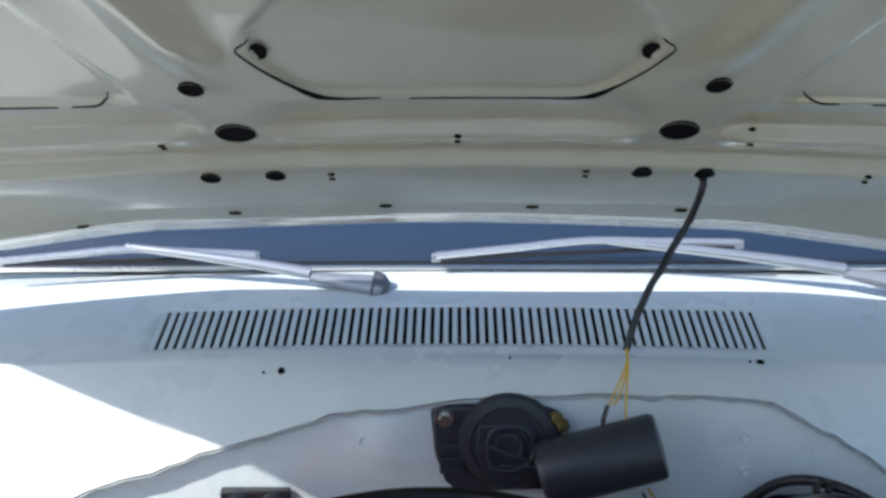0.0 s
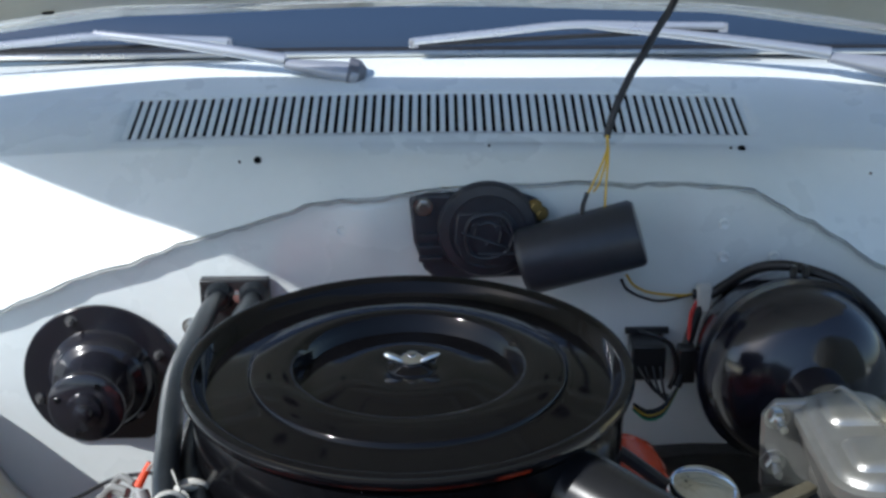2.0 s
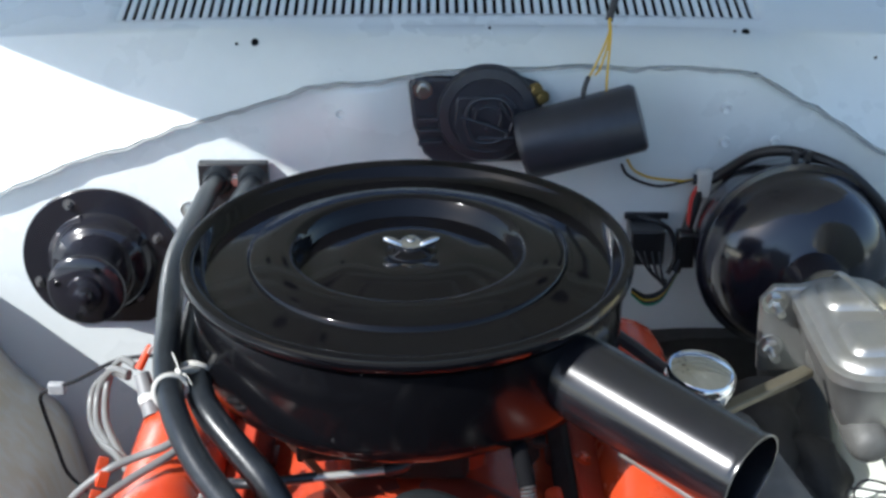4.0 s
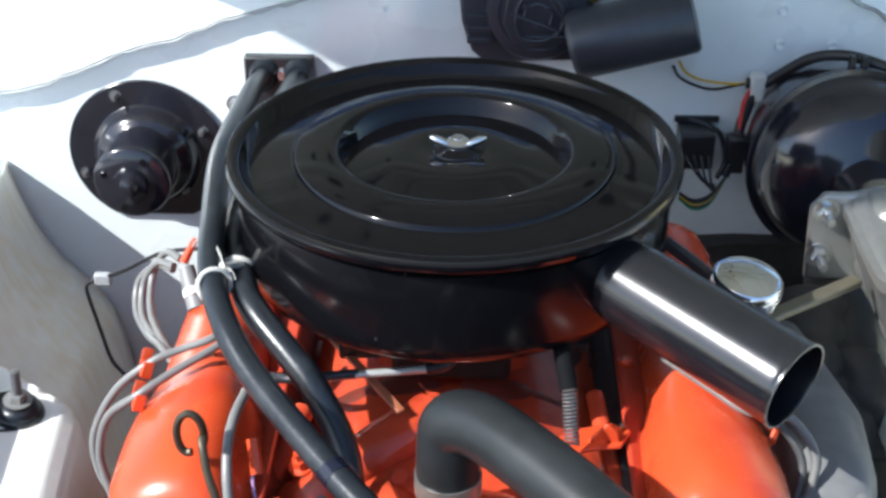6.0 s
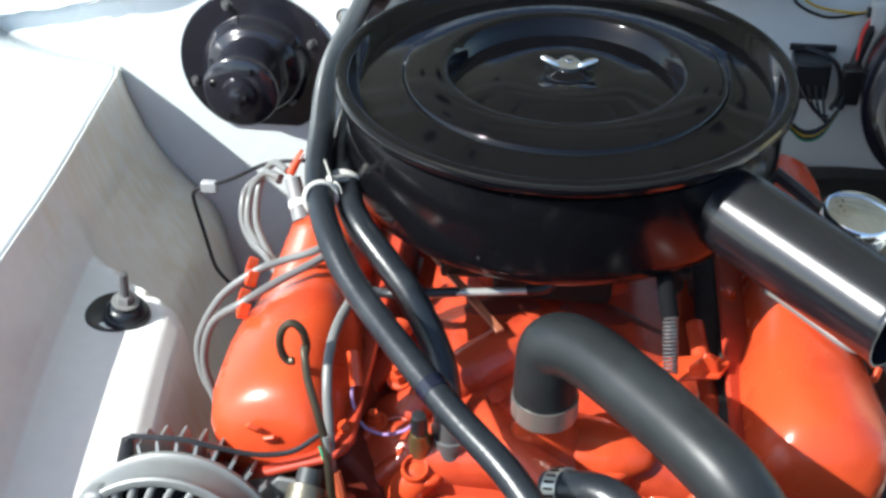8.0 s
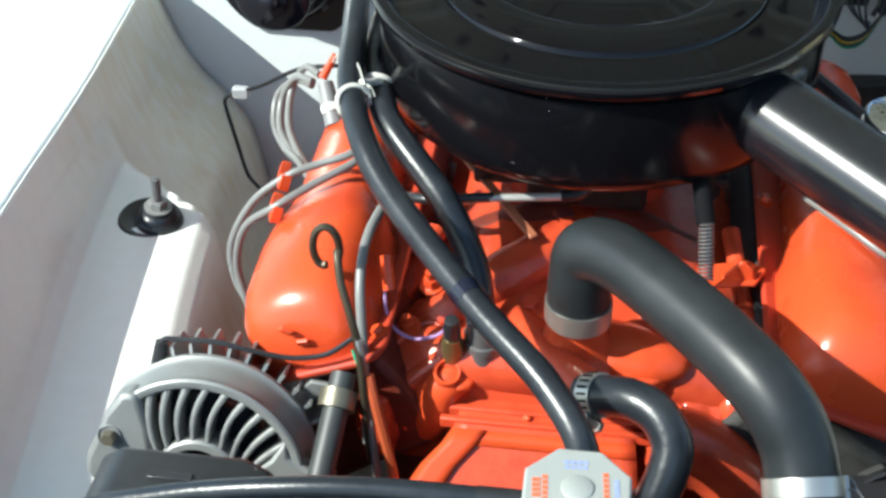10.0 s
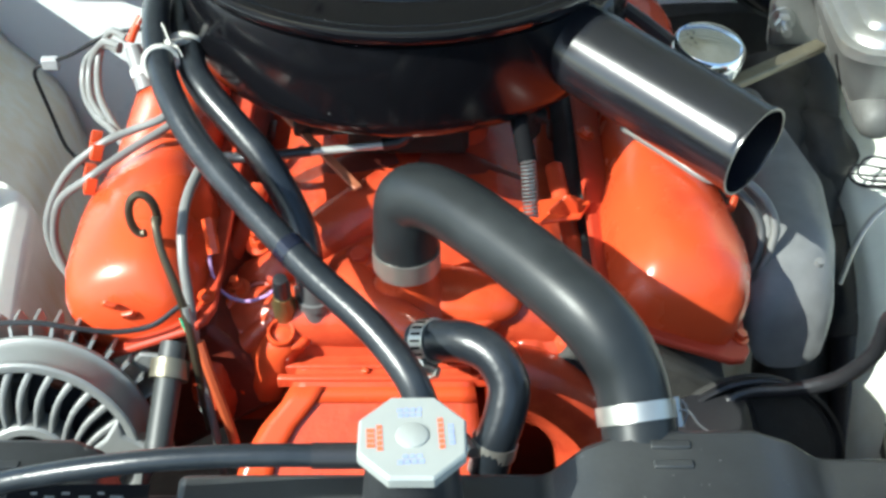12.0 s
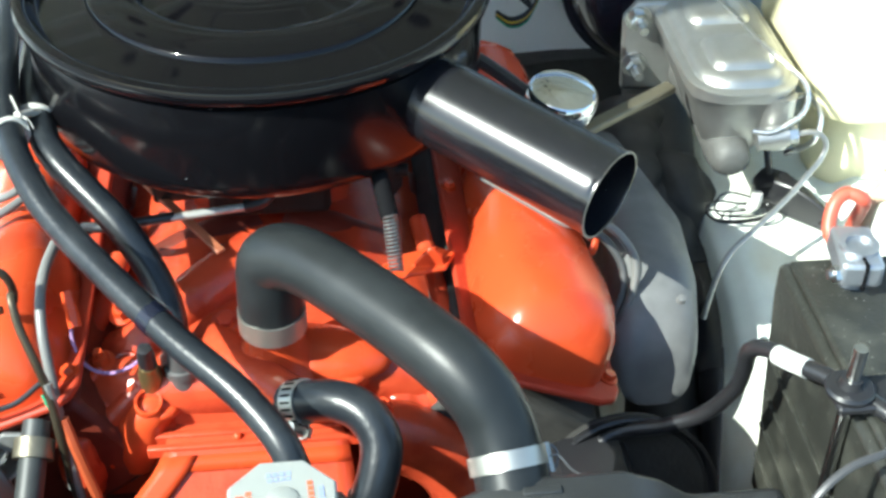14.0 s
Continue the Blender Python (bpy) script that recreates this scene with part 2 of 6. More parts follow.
def spline(pts, steps=8):
    p = [Vector(q) for q in pts]
    p = [2 * p[0] - p[1]] + p + [2 * p[-1] - p[-2]]
    out = []
    for i in range(1, len(p) - 2):
        a, b, c, d = p[i - 1 : i + 3]
        for k in range(steps):
            t = k / steps
            out.append(0.5 * ((2 * b) + (c - a) * t + (2 * a - 5 * b + 4 * c - d) * t * t + (3 * b - a - 3 * c + d) * t**3))
    out.append(p[-2])
    return out


def tube(bm, pts, r, seg=12, steps=8, hollow=0.0, smooth=True):
    """A round hose along a curve; r may be a function of 0..1. hollow: the wall thickness of open ends."""
    line = spline(pts, steps) if smooth else [Vector(q) for q in pts]
    n = len(line)
    rings, x = [], None
    for i, q in enumerate(line):
        d = (line[min(i + 1, n - 1)] - line[max(i - 1, 0)]).normalized()
        if x is None:
            x = d.orthogonal().normalized()
        x = (x - d * x.dot(d)).normalized()
        y = d.cross(x)
        rad = r(i / (n - 1)) if callable(r) else r
        rings.append([bm.verts.new(q + rad * (math.cos(2 * math.pi * k / seg) * x + math.sin(2 * math.pi * k / seg) * y)) for k in range(seg)])
    bridge(bm, rings)
    bm.faces.new(rings[0][::-1])
    bm.faces.new(rings[-1])
    return bm


def prism(bm, poly, depth, m=None):
    """A flat plate: the polygon in local x, y, thick along local z from 0 to depth."""
    m = m or Matrix()
    a = [bm.verts.new(m @ Vector((x, y, 0))) for x, y in poly]
    b = [bm.verts.new(m @ Vector((x, y, depth))) for x, y in poly]
    bm.faces.new(a[::-1])
    bm.faces.new(b)
    for i in range(len(poly)):
        j = (i + 1) % len(poly)
        bm.faces.new((a[i], a[j], b[j], b[i]))
    return bm


def loft(bm, rings, caps=True):
    rr = [[bm.verts.new(Vector(q)) for q in ring] for ring in rings]
    bridge(bm, rr)
    if caps:
        bm.faces.new(rr[0][::-1])
        bm.faces.new(rr[-1])
    return bm


def rounded(w, h, r, n=5):
    """A rounded rectangle round the origin, as 2D points."""
    out = []
    for cx, cy, a0 in ((w / 2 - r, h / 2 - r, 0), (-w / 2 + r, h / 2 - r, 90), (-w / 2 + r, -h / 2 + r, 180), (w / 2 - r, -h / 2 + r, 270)):
        for k in range(n):
            a = radians(a0 + 90 * k / (n - 1))
            out.append((cx + r * math.cos(a), cy + r * math.sin(a)))
    return out


def surface(bm, f, us, vs):
    """A sheet z = f(u, v) -> point over two lists of parameters."""
    g = [[bm.verts.new(Vector(f(u, v))) for v in vs] for u in us]
    for i in range(len(us) - 1):
        for j in range(len(vs) - 1):
            bm.faces.new((g[i][j], g[i + 1][j], g[i + 1][j + 1], g[i][j + 1]))
    return bm


def solid(ob, t, offset=-1):
    m = ob.modifiers.new("thickness", "SOLIDIFY")
    m.thickness, m.offset = t, offset
    return ob


def lerp(x, table):
    return float(np.interp(x, [a for a, _ in table], [b for _, b in table]))


def span(a, b, n):
    return [a + (b - a) * k / (n - 1) for k in range(n)]


def hexbolt(bm, p, d, r=0.007, h=0.006, washer=True, stud=0.0):
    m = axis(p, d)
    lathe(bm, [(0, 0), (r, 0), (r, h * 0.8), (r * 0.85, h), (0, h)], m, 6)
    if washer:
        lathe(bm, [(0, -0.002), (r * 1.5, -0.002), (r * 1.5, 0), (0, 0)], m, 16)
    if stud:
        lathe(bm, [(0, h), (r * 0.5, h), (r * 0.5, h + stud), (0, h + stud)], m, 10)
    return bm


def rugged(bm, amp=0.0012, scale=45, cuts=0):
    """Makes a shape uneven, like sand-cast iron."""
    if cuts:
        bmesh.ops.subdivide_edges(bm, edges=bm.edges[:], cuts=cuts, use_grid_fill=True)
    for v in bm.verts:
        v.co += noise.noise_vector(v.co * scale) * amp + noise.noise_vector(v.co * scale * 2.7) * amp * 0.4
    return bm


def lump(c, r, turn=0, amp=0.0035, scale=38):
    """A rounded mass of a casting."""
    bm = bmesh.new()
    bmesh.ops.create_icosphere(bm, subdivisions=4, radius=1, matrix=pose(*c, 0, 0, turn) @ Matrix.Diagonal((*r, 1)))
    return rugged(bm, amp, scale)


# ---- ground and the car's body ----
bm = bmesh.new()
surface(bm, lambda u, v: (u, v, 0), [-3000, -40, -8, -3, 0, 3, 8, 40, 3000], [-3000, -40, -8, -3, 0, 3, 8, 40, 3000])
tagged(part("ground", bm, GROUND), "pale weathered concrete under the parked car", "ground", kind="structure")

body = thing("car_body", "white painted car body round the open engine bay", "car")

LIP = [(-0.8, 0.74), (-0.52, 0.80), (-0.40, 0.848), (-0.29, 0.885), (-0.125, 0.937), (0, 0.952), (0.085, 0.962), (0.30, 0.962), (0.405, 0.953), (0.565, 0.854), (0.8, 0.74)]
GX0, GX1, GY0, GY1 = -0.364, 0.420, 0.556, 0.652


def crown(x):
    return -0.05 * (x - 0.03) ** 2


def cowl_z(y, x):
    base = lerp(y, [(0.53, 0.987), (0.556, 0.993), (0.652, 1.017), (0.69, 1.027), (0.74, 1.040), (0.79, 1.040)])
    return base + crown(x)


def lip_z(x):
    return 0.0005 + lerp(x, LIP) + 0.0016 * math.sin(x * 95) * math.sin(x * 31) + 0.0015 * math.sin(x * 41) + 0.0012 * math.sin(x * 173 + 1) * math.sin(x * 17)


def cowl_front(u, v):
    zl, zf = lip_z(u), cowl_z(0.53, u)
    if v < 0.08:
        return (u, 0.447 + 0.010 * (1 - v / 0.08), zl - 0.004)
    t = (v - 0.08) / 0.92
    z = zl + (zf - zl) * t + 0.010 * math.sin(math.pi * t) * (1 if abs(u) < 0.5 else 0.6)
    return (u, 0.445 + 0.085 * t ** 0.9, z)


xl, xm, xr = span(-0.80, GX0, 23), span(GX0, GX1, 41), span(GX1, 0.80, 21)
xs = xl + xm[1:] + xr[1:]
bm = bmesh.new()
surface(bm, cowl_front, xs, [0, 0.08, 0.14, 0.22, 0.32, 0.44, 0.56, 0.68, 0.8, 0.9, 0.96, 1])
surface(bm, lambda u, v: (u, v, cowl_z(v, u)), xs, [0.53, 0.538, 0.547, GY0])
surface(bm, lambda u, v: (u, v, cowl_z(v, u)), xs, [GY1, 0.66, 0.675, 0.69, 0.715, 0.74, 0.765, 0.79, 0.82, 0.86])
surface(bm, lambda u, v: (u, v, cowl_z(v, u)), xl, span(GY0, GY1, 5))
surface(bm, lambda u, v: (u, v, cowl_z(v, u)), xr, span(GY0, GY1, 5))
bmesh.ops.remove_doubles(bm, verts=bm.verts, dist=0.0005)
cowl = solid(part("cowl", bm, WHITE, body, "white painted cowl with a slotted air intake"), 0.0015)

# plenum under the slots, its inner shade put in as near-black colour
part("plenum", box(bmesh.new(), (GX0 - 0.01, GY0 - 0.005, 0.90), (GX1 + 0.01, GY1 + 0.005, 0.955)), DARK, body, "air box under the slots, black in place of its shade")
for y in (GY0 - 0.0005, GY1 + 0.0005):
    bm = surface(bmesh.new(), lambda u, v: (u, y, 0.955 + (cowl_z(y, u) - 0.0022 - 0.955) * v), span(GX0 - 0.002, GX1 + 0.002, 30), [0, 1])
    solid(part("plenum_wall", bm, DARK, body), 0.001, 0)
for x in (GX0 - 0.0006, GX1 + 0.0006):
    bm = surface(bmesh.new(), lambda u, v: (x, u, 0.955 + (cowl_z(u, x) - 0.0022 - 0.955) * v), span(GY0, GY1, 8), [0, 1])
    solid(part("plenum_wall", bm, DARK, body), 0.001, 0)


# slats between the intake slots
PITCH = (GX1 - GX0) / 67
bm = bmesh.new()
n = 4
for k in range(n):
    ya, yb = GY0 + (GY1 - GY0) * k / n, GY0 + (GY1 - GY0) * (k + 1) / n
    for a, b in ((ya, yb),):
        za, zb = cowl_z(a, 0.03), cowl_z(b, 0.03)
        w = PITCH * 0.28
        q = [bm.verts.new((x, y, z)) for x, y, z in ((-w, a, za), (w, a, za), (w, b, zb), (-w, b, zb))]
        p = [bm.verts.new((x, y, z - 0.004)) for x, y, z in ((-w, a, za), (w, a, za), (w, b, zb), (-w, b, zb))]
        for f in (q, (q[0], p[0], p[1], q[1]), (q[1], p[1], p[2], q[2]), (q[2], p[2], p[3], q[3]), (q[3], p[3], p[0], q[0])):
            bm.faces.new(f)
first = part("slat", bm, WHITE, cowl, smooth=False)
first.location = (GX0, 0, crown(GX0))
for k in range(1, 68):
    x = GX0 + PITCH * k
    ob = new("slat", first.data)
    ob.parent = cowl
    ob.location = (x, 0, crown(x))

# small holes in the cowl's front face
def cowl_hole(x, y, r):
    bm = bmesh.new()
    t = ((y - 0.445) / 0.085) ** (1 / 0.9)
    p, q = Vector(cowl_front(x, 0.08 + 0.92 * t)), Vector(cowl_front(x, 0.10 + 0.92 * t))
    m = axis(p + Vector((0, -0.001, 0.001)), Vector((1, 0, 0)).cross(q - p).normalized() + Vector((0, -0.35, 0)))
    lathe(bm, [(0, -0.001), (r, -0.001), (r, 0.0009), (r * 0.8, 0.0012), (0, 0.0004)], m, 16)
    part("screw_hole", bm, DARK, body)


for x, y, r in ((-0.192, 0.507, 0.0046), (-0.214, 0.507, 0.0016), (0.399, 0.514, 0.0048), (0.386, 0.514, 0.0016), (0.09, 0.511, 0.0016), (0.560, 0.511, 0.0016)):
    cowl_hole(x, y, r)

# firewall
bm = bmesh.new()


def fw(u, v):
    z = 0.30 + (lip_z(u) - 0.003 - 0.30) * v
    dent = 0.010 * math.exp(-(((u + 0.06) / 0.03) ** 2 + ((z - 0.90) / 0.05) ** 2)) - 0.008 * math.exp(-(((u - 0.30) / 0.02) ** 2 + ((z - 0.90) / 0.06) ** 2))
    return (u, 0.458 - dent, z)


surface(bm, fw, span(-0.80, 0.80, 97), span(0, 1, 40))
firewall = solid(part("firewall", bm, WHITE, body, "white painted firewall with dimples"), 0.002, 1)

# black pad added low on the firewall to make that area dark
bm = rugged(box(bmesh.new(), (0.20, 0.432, 0.31), (0.53, 0.4565, 0.602)), 0.004, 26, 14)
part("dark_filler_pad", bm, GRIME, body, "black pad added to darken the low part of the firewall", bevel=0)

bm = tube(bmesh.new(), [(x, 0.4465, lip_z(x) - 0.0045 + 0.0012 * noise.noise((x * 60, 0, 0))) for x in span(-0.60, 0.62, 160)], lambda q: 0.0016 + 0.0014 * noise.noise((q * 70, 3, 0)), 7, 1, smooth=False)
part("lip_sealer", bm, mat("grey_sealer", (0.40, 0.42, 0.42), 0.6, vary=0.3, scale=40, bump=0.3), body, "grey sealer along the cowl lip")

# windscreen
bm = bmesh.new()
surface(bm, lambda u, v: (u, 0.775 + 0.55 * v + 0.09 * u * u, 1.036 + 0.42 * v - 0.02 * u * u), span(-0.8, 0.8, 25), span(0, 1, 9))
solid(part("windscreen", bm, GLASS, body, "blue-tinted windscreen reflecting the sky"), 0.005)
bm = bmesh.new()
tube(bm, [(x, 0.772 + 0.09 * x * x, 1.045 + crown(x) * 0.5) for x in span(-0.8, 0.8, 17)], 0.007, 8, 3)
part("windscreen_gasket", bm, SATIN, body, "black rubber gasket")
bm = tube(bmesh.new(), [(x, 0.760 + 0.09 * x * x, 1.045 + crown(x) * 0.5) for x in span(-0.8, 0.8, 17)], 0.0042, 8, 3)
part("windscreen_trim", bm, STEEL, body, "thin bright trim strip")


# inner fender aprons and fender tops
def sstep(x, a, b):
    t = min(1, max(0, (x - a) / (b - a)))
    return t * t * (3 - 2 * t)


def apron(u, v, s=-1):
    """u: along the car, v: 0 at the top edge to 1 at the bottom; s: side. The passenger side has a ledge."""
    zt = lerp(u, [(-0.62, 0.745), (-0.04, 0.727), (0.13, 0.715), (0.42, 0.695), (0.46, 0.692)])
    xt = lerp(u, [(-0.62, 0.49), (-0.10, 0.529), (0.0, 0.536), (0.13, 0.545), (0.42, 0.566), (0.46, 0.577)])
    led = sstep(u, -0.40, -0.36) * (1 - sstep(u, 0.16, 0.26))
    low = min(1, max(0, 0.15 + 0.80 * (u + 0.25) / 0.285)) if s < 0 else 0  # the ledge sinks towards its back end
    zl = 0.662 + 0.14 * u - 0.041 * low if s < 0 else lerp(u, [(-0.40, 0.610), (-0.30, 0.632), (-0.20, 0.652), (-0.12, 0.668), (-0.06, 0.678), (0.05, 0.682), (0.3, 0.69)])
    with_ledge = [(0, 0, zt), (0.10, 0.014 - 0.005 * low, zt - 0.025 - 0.016 * low), (0.22, 0.046 - 0.018 * low, zl + 0.018), (0.30, 0.060 - 0.020 * low, zl + 0.004), (0.36, 0.076 - 0.020 * low, zl + 0.001), (0.44, 0.110 - 0.020 * low, zl), (0.54, 0.160 - 0.020 * low, zl - 0.004), (0.60, 0.178 - 0.020 * low, zl - 0.018), (0.68, 0.188 - 0.020 * low, zl - 0.055), (0.80, 0.198 - 0.018 * low, zl - 0.12), (1, 0.23 - 0.02 * low, 0.29)]
    plain = [(0, 0, zt), (0.10, 0.008, zt - 0.04), (0.22, 0.022, zt - 0.09), (0.30, 0.036, zt - 0.12), (0.36, 0.050, zt - 0.145), (0.44, 0.072, zt - 0.17), (0.54, 0.095, zt - 0.20), (0.60, 0.105, zt - 0.22), (0.68, 0.115, zt - 0.26), (0.80, 0.125, zt - 0.31), (1, 0.15, 0.29)]

    def pick(table, k):
        return lerp(v, [(r[0], r[k]) for r in table])

    if s < 0:
        end = 0.146 - 0.573 * pick(with_ledge, 1)
        led = 1 - sstep(u, end - 0.02, end + 0.035)
    d = led * pick(with_ledge, 1) * (1 if s < 0 else 1.12) + (1 - led) * pick(plain, 1)
    z = led * pick(with_ledge, 2) + (1 - led) * pick(plain, 2)
    return (s * (xt + (0.08 if s > 0 else 0) - d + 0.004 * math.sin(u * 9 + z * 14)), u, z)


for s in (-1, 1):
    bm = bmesh.new()
    surface(bm, lambda u, v: apron(u, v, s), span(-0.62, 0.456, 90), span(0, 1, 80))
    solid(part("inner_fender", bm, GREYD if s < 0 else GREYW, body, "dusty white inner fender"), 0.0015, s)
    bm = bmesh.new()

    def fender(u, v):
        a = apron(u, 0, s)
        up = lerp(v, [(0, 0), (0.06, 0.002), (0.12, 0.003), (0.5, 0.012), (1, 0.02)]) + 0.12 * max(0, u / 0.45) * v**3
        return (a[0] + (s * 0.815 - a[0]) * v, u, a[2] + up)

    surface(bm, fender, span(-0.62, 0.452, 40), [0, 0.03, 0.06, 0.09, 0.12, 0.2, 0.3, 0.45, 0.6, 0.8, 1])
    solid(part("fender", bm, WHITE, body, "white painted fender top"), 0.0015, s)
    bm = box(bmesh.new(), (min(s * 0.81, s * 0.85), -0.74, 0.0), (max(s * 0.81, s * 0.85), 0.80, 0.80))
    part("fender_side", bm, WHITE, body, bevel=0.02)

# bottom of the bay and the front panel
bm = box(bmesh.new(), (-0.70, -0.70, 0.28), (0.70, 0.46, 0.30))
part("undertray", bm, GRIME, body, "black greasy underside of the bay")
bm = box(bmesh.new(), (-0.80, -0.74, 0.35), (0.80, -0.66, 0.80))
part("radiator_support", bm, SATIN, body, bevel=0.01)

# ---- hood, standing open ----
hood = thing("hood", "open white hood with ribbed beige underside and oval holes", "hood")
HA = radians(34)
HO, HD, HN = Vector((0, 0.585, 1.157)), Vector((0, -math.cos(HA), math.sin(HA))), Vector((0, -math.sin(HA), -math.cos(HA)))


def hood_edge(u):
    return -0.050 - 0.034 * (1 - math.exp(-((u - 0.01) / 0.30) ** 2))


def hood_half(v):
    """Half the hood's width: it narrows towards its nose."""
    return lerp(v, [(-0.1, 0.80), (0.0, 0.84), (0.15, 0.885), (0.3, 0.895), (0.39, 0.872), (0.5, 0.845), (0.6, 0.82), (1.22, 0.74)])


def hood_fall(u, v):
    """How far the hood's rear edge bends down towards its corners."""
    d = max(0.0, abs(u) - 0.36)
    return 0.15 * (math.sqrt(d * d + 0.0025) - 0.05) * (1 - sstep(v, -0.07, 0.07))


def dent(d, w):
    """1 deep inside an outline (d well below zero), 0 outside, easing over w."""
    return 1 - sstep(d, -w, 0.0)


def smax(a, b, k):
    """A rounded maximum."""
    h = max(0.0, min(1.0, 0.5 + 0.5 * (a - b) / k))
    return b + (a - b) * h + k * h * (1 - h)


def hood_h(u, v):
    """How far the inner frame stands proud of its mean plane; the wells lie deeper."""
    uc = u - 0.023
    w = lerp(v, [(0.24, 0.100), (0.30, 0.150), (0.36, 0.192), (0.40, 0.207), (0.44, 0.203), (0.492, 0.172), (0.8, 0.09), (1.3, 0.06)])
    well = smax(abs(uc) - w, 0.302 - v, 0.03)
    side = smax(0.332 + 0.44 * (v - 0.30) - abs(uc), 0.284 - v, 0.03)
    saw = lerp(v + 0.13 * uc * uc, [(0.03, 0), (0.149, 0.0085), (0.153, 0.008), (0.165, -0.008), (0.169, -0.0085), (0.19, -0.005), (0.20, 0.0)])
    saw2 = lerp(v + 0.09 * uc * uc, [(0.19, 0), (0.222, 0.0085), (0.226, 0.008), (0.239, -0.008), (0.243, -0.0085), (0.30, 0)])
    rib = saw + saw2 * (1 - math.exp(-((abs(uc) - 0.245) / 0.055) ** 4))
    low = 0.008 * sstep(v - hood_edge(u), 0.012, 0.05)
    diag = 0.010 * math.exp(-((abs(uc) - 0.262 - 0.40 * (v - 0.37)) / 0.030) ** 2) * sstep(v, 0.30, 0.42)
    wave = 0.0012 * math.sin(uc * 11 + v * 5) * math.sin(v * 17 + uc * 3)
    hem = -0.001 * (1 - sstep(v - hood_edge(u), -0.004, 0.045))
    return -0.008 + hood_fall(u, v) + hem + low + rib + diag + wave - 0.007 * dent(well, 0.010) - 0.006 * dent(side, 0.012)


def hood_p(u, v, h=None):
    return HO + Vector((u, 0, 0)) + HD * v + HN * (hood_h(u, v) if h is None else h)


bm = bmesh.new()


def hood_in(u, w):
    e = hood_edge(u)
    v = e + (1.22 - e) * w
    return hood_p(u * hood_half(v) / 0.78, v)


surface(bm, hood_in, span(-0.78, 0.78, 320), [0.46 * k / 280 for k in range(281)] + span(0.48, 1, 12))
solid(part("inner_panel", bm, HOODP, hood, "beige pressed inner panel"), 0.001, 1)
bm = bmesh.new()


def hood_out(u, w):
    e = hood_edge(u)
    v = e + (1.22 - e) * w
    x = u * hood_half(v) / 0.78
    return hood_p(x, v, hood_fall(x, v) - 0.0095 - (0.007 + 0.02 * (1 - (u / 0.785) ** 2)) * sstep(w, 0.0, 0.2))


surface(bm, hood_out, span(-0.785, 0.785, 60), span(-0.001, 1.0, 40))
solid(part("skin", bm, WHITE, hood, "white outer skin"), 0.0012)


def hood_hole(u, v, a, b, material=DARK, lift=0.0, dv=0.0):
    bm = bmesh.new()
    v0 = v
    for _ in range(8):
        v = v0 + 2.0 * hood_h(u, v)
    v += dv
    n = (hood_p(u + 0.004, v) - hood_p(u - 0.004, v)).cross(hood_p(u, v + 0.004) - hood_p(u, v - 0.004)).normalized()
    if n.dot(HN) < 0:
        n = -n
    m = axis(hood_p(u, v) + HN * lift, n if not lift else HN, HD) @ Matrix.Diagonal((a, b, 1, 1))
    lathe(bm, [(0, -0.001), (1.0, -0.001), (1.0, 0.0018), (0.93, 0.0022), (0.86, 0.0005), (0, 0.0003)], m, 28)
    hole = part("hole", bm, material, hood)
    if a > 0.01:
        wall = lathe(bmesh.new(), [(0, -0.001), (1.0, -0.001), (1.0, 0.0002), (0.96, 0.0012), (0.9, 0.0002), (0, 0.0001)], axis(hood_p(u, v - 0.26 * b) + HN * lift, n if not lift else HN, HD) @ Matrix.Diagonal((a, b, 1, 1)), 28)
        part("hole_wall", wall, HOLEW, hole)
    if a > 0.01:
        ring = lathe(bmesh.new(), [(0.95, -0.001), (1.13, -0.001), (1.12, 0.0004), (1.04, 0.0014), (0.97, 0.0010), (0.95, -0.001)], axis(hood_p(u, v - 0.0022) + HN * lift, n if not lift else HN, HD) @ Matrix.Diagonal((a, b, 1, 1)), 32)
        part("pressed_rim", ring, HOODP, hole)


def gap(path, widths):
    """The open seam between the inner frame and the skin, as a thin dark strip along a line of (u, v)."""
    bm = bmesh.new()
    line = spline([(u, v, 0) for u, v in path], 6)
    n = len(line)
    rows = []
    for i, q in enumerate(line):
        d = (line[min(i + 1, n - 1)] - line[max(i - 1, 0)]).normalized()
        w = lerp(i / (n - 1), widths) * 0.36
        nn = Vector((-d.y, d.x, 0))
        rows.append([[bm.verts.new(hood_p((q + nn * k).x, (q + nn * k).y, hood_h(q.x, q.y) + e)) for k in (-w, w)] for e in (-0.002, 0.0012)])
    for a, b in zip(rows, rows[1:]):
        bm.faces.new((a[1][0], a[1][1], b[1][1], b[1][0]))
        bm.faces.new((a[0][0], a[1][0], b[1][0], b[0][0]))
        bm.faces.new((a[0][1], a[1][1], b[1][1], b[0][1]))
    part("panel_gap", bm, DARK, hood, "dark seam behind the inner frame")


gap([(-0.178, 0.418), (-0.193, 0.402), (-0.186, 0.384), (-0.165, 0.352), (-0.130, 0.312), (-0.105, 0.302), (-0.055, 0.302)], [(0, 0.001), (0.3, 0.0025), (0.6, 0.0035), (0.72, 0.011), (0.84, 0.005), (1, 0.001)])
gap([(0.224, 0.418), (0.239, 0.402), (0.232, 0.384), (0.211, 0.352), (0.176, 0.312), (0.151, 0.302), (0.101, 0.302)], [(0, 0.001), (0.3, 0.002), (0.6, 0.0022), (0.72, 0.011), (0.84, 0.005), (1, 0.001)])
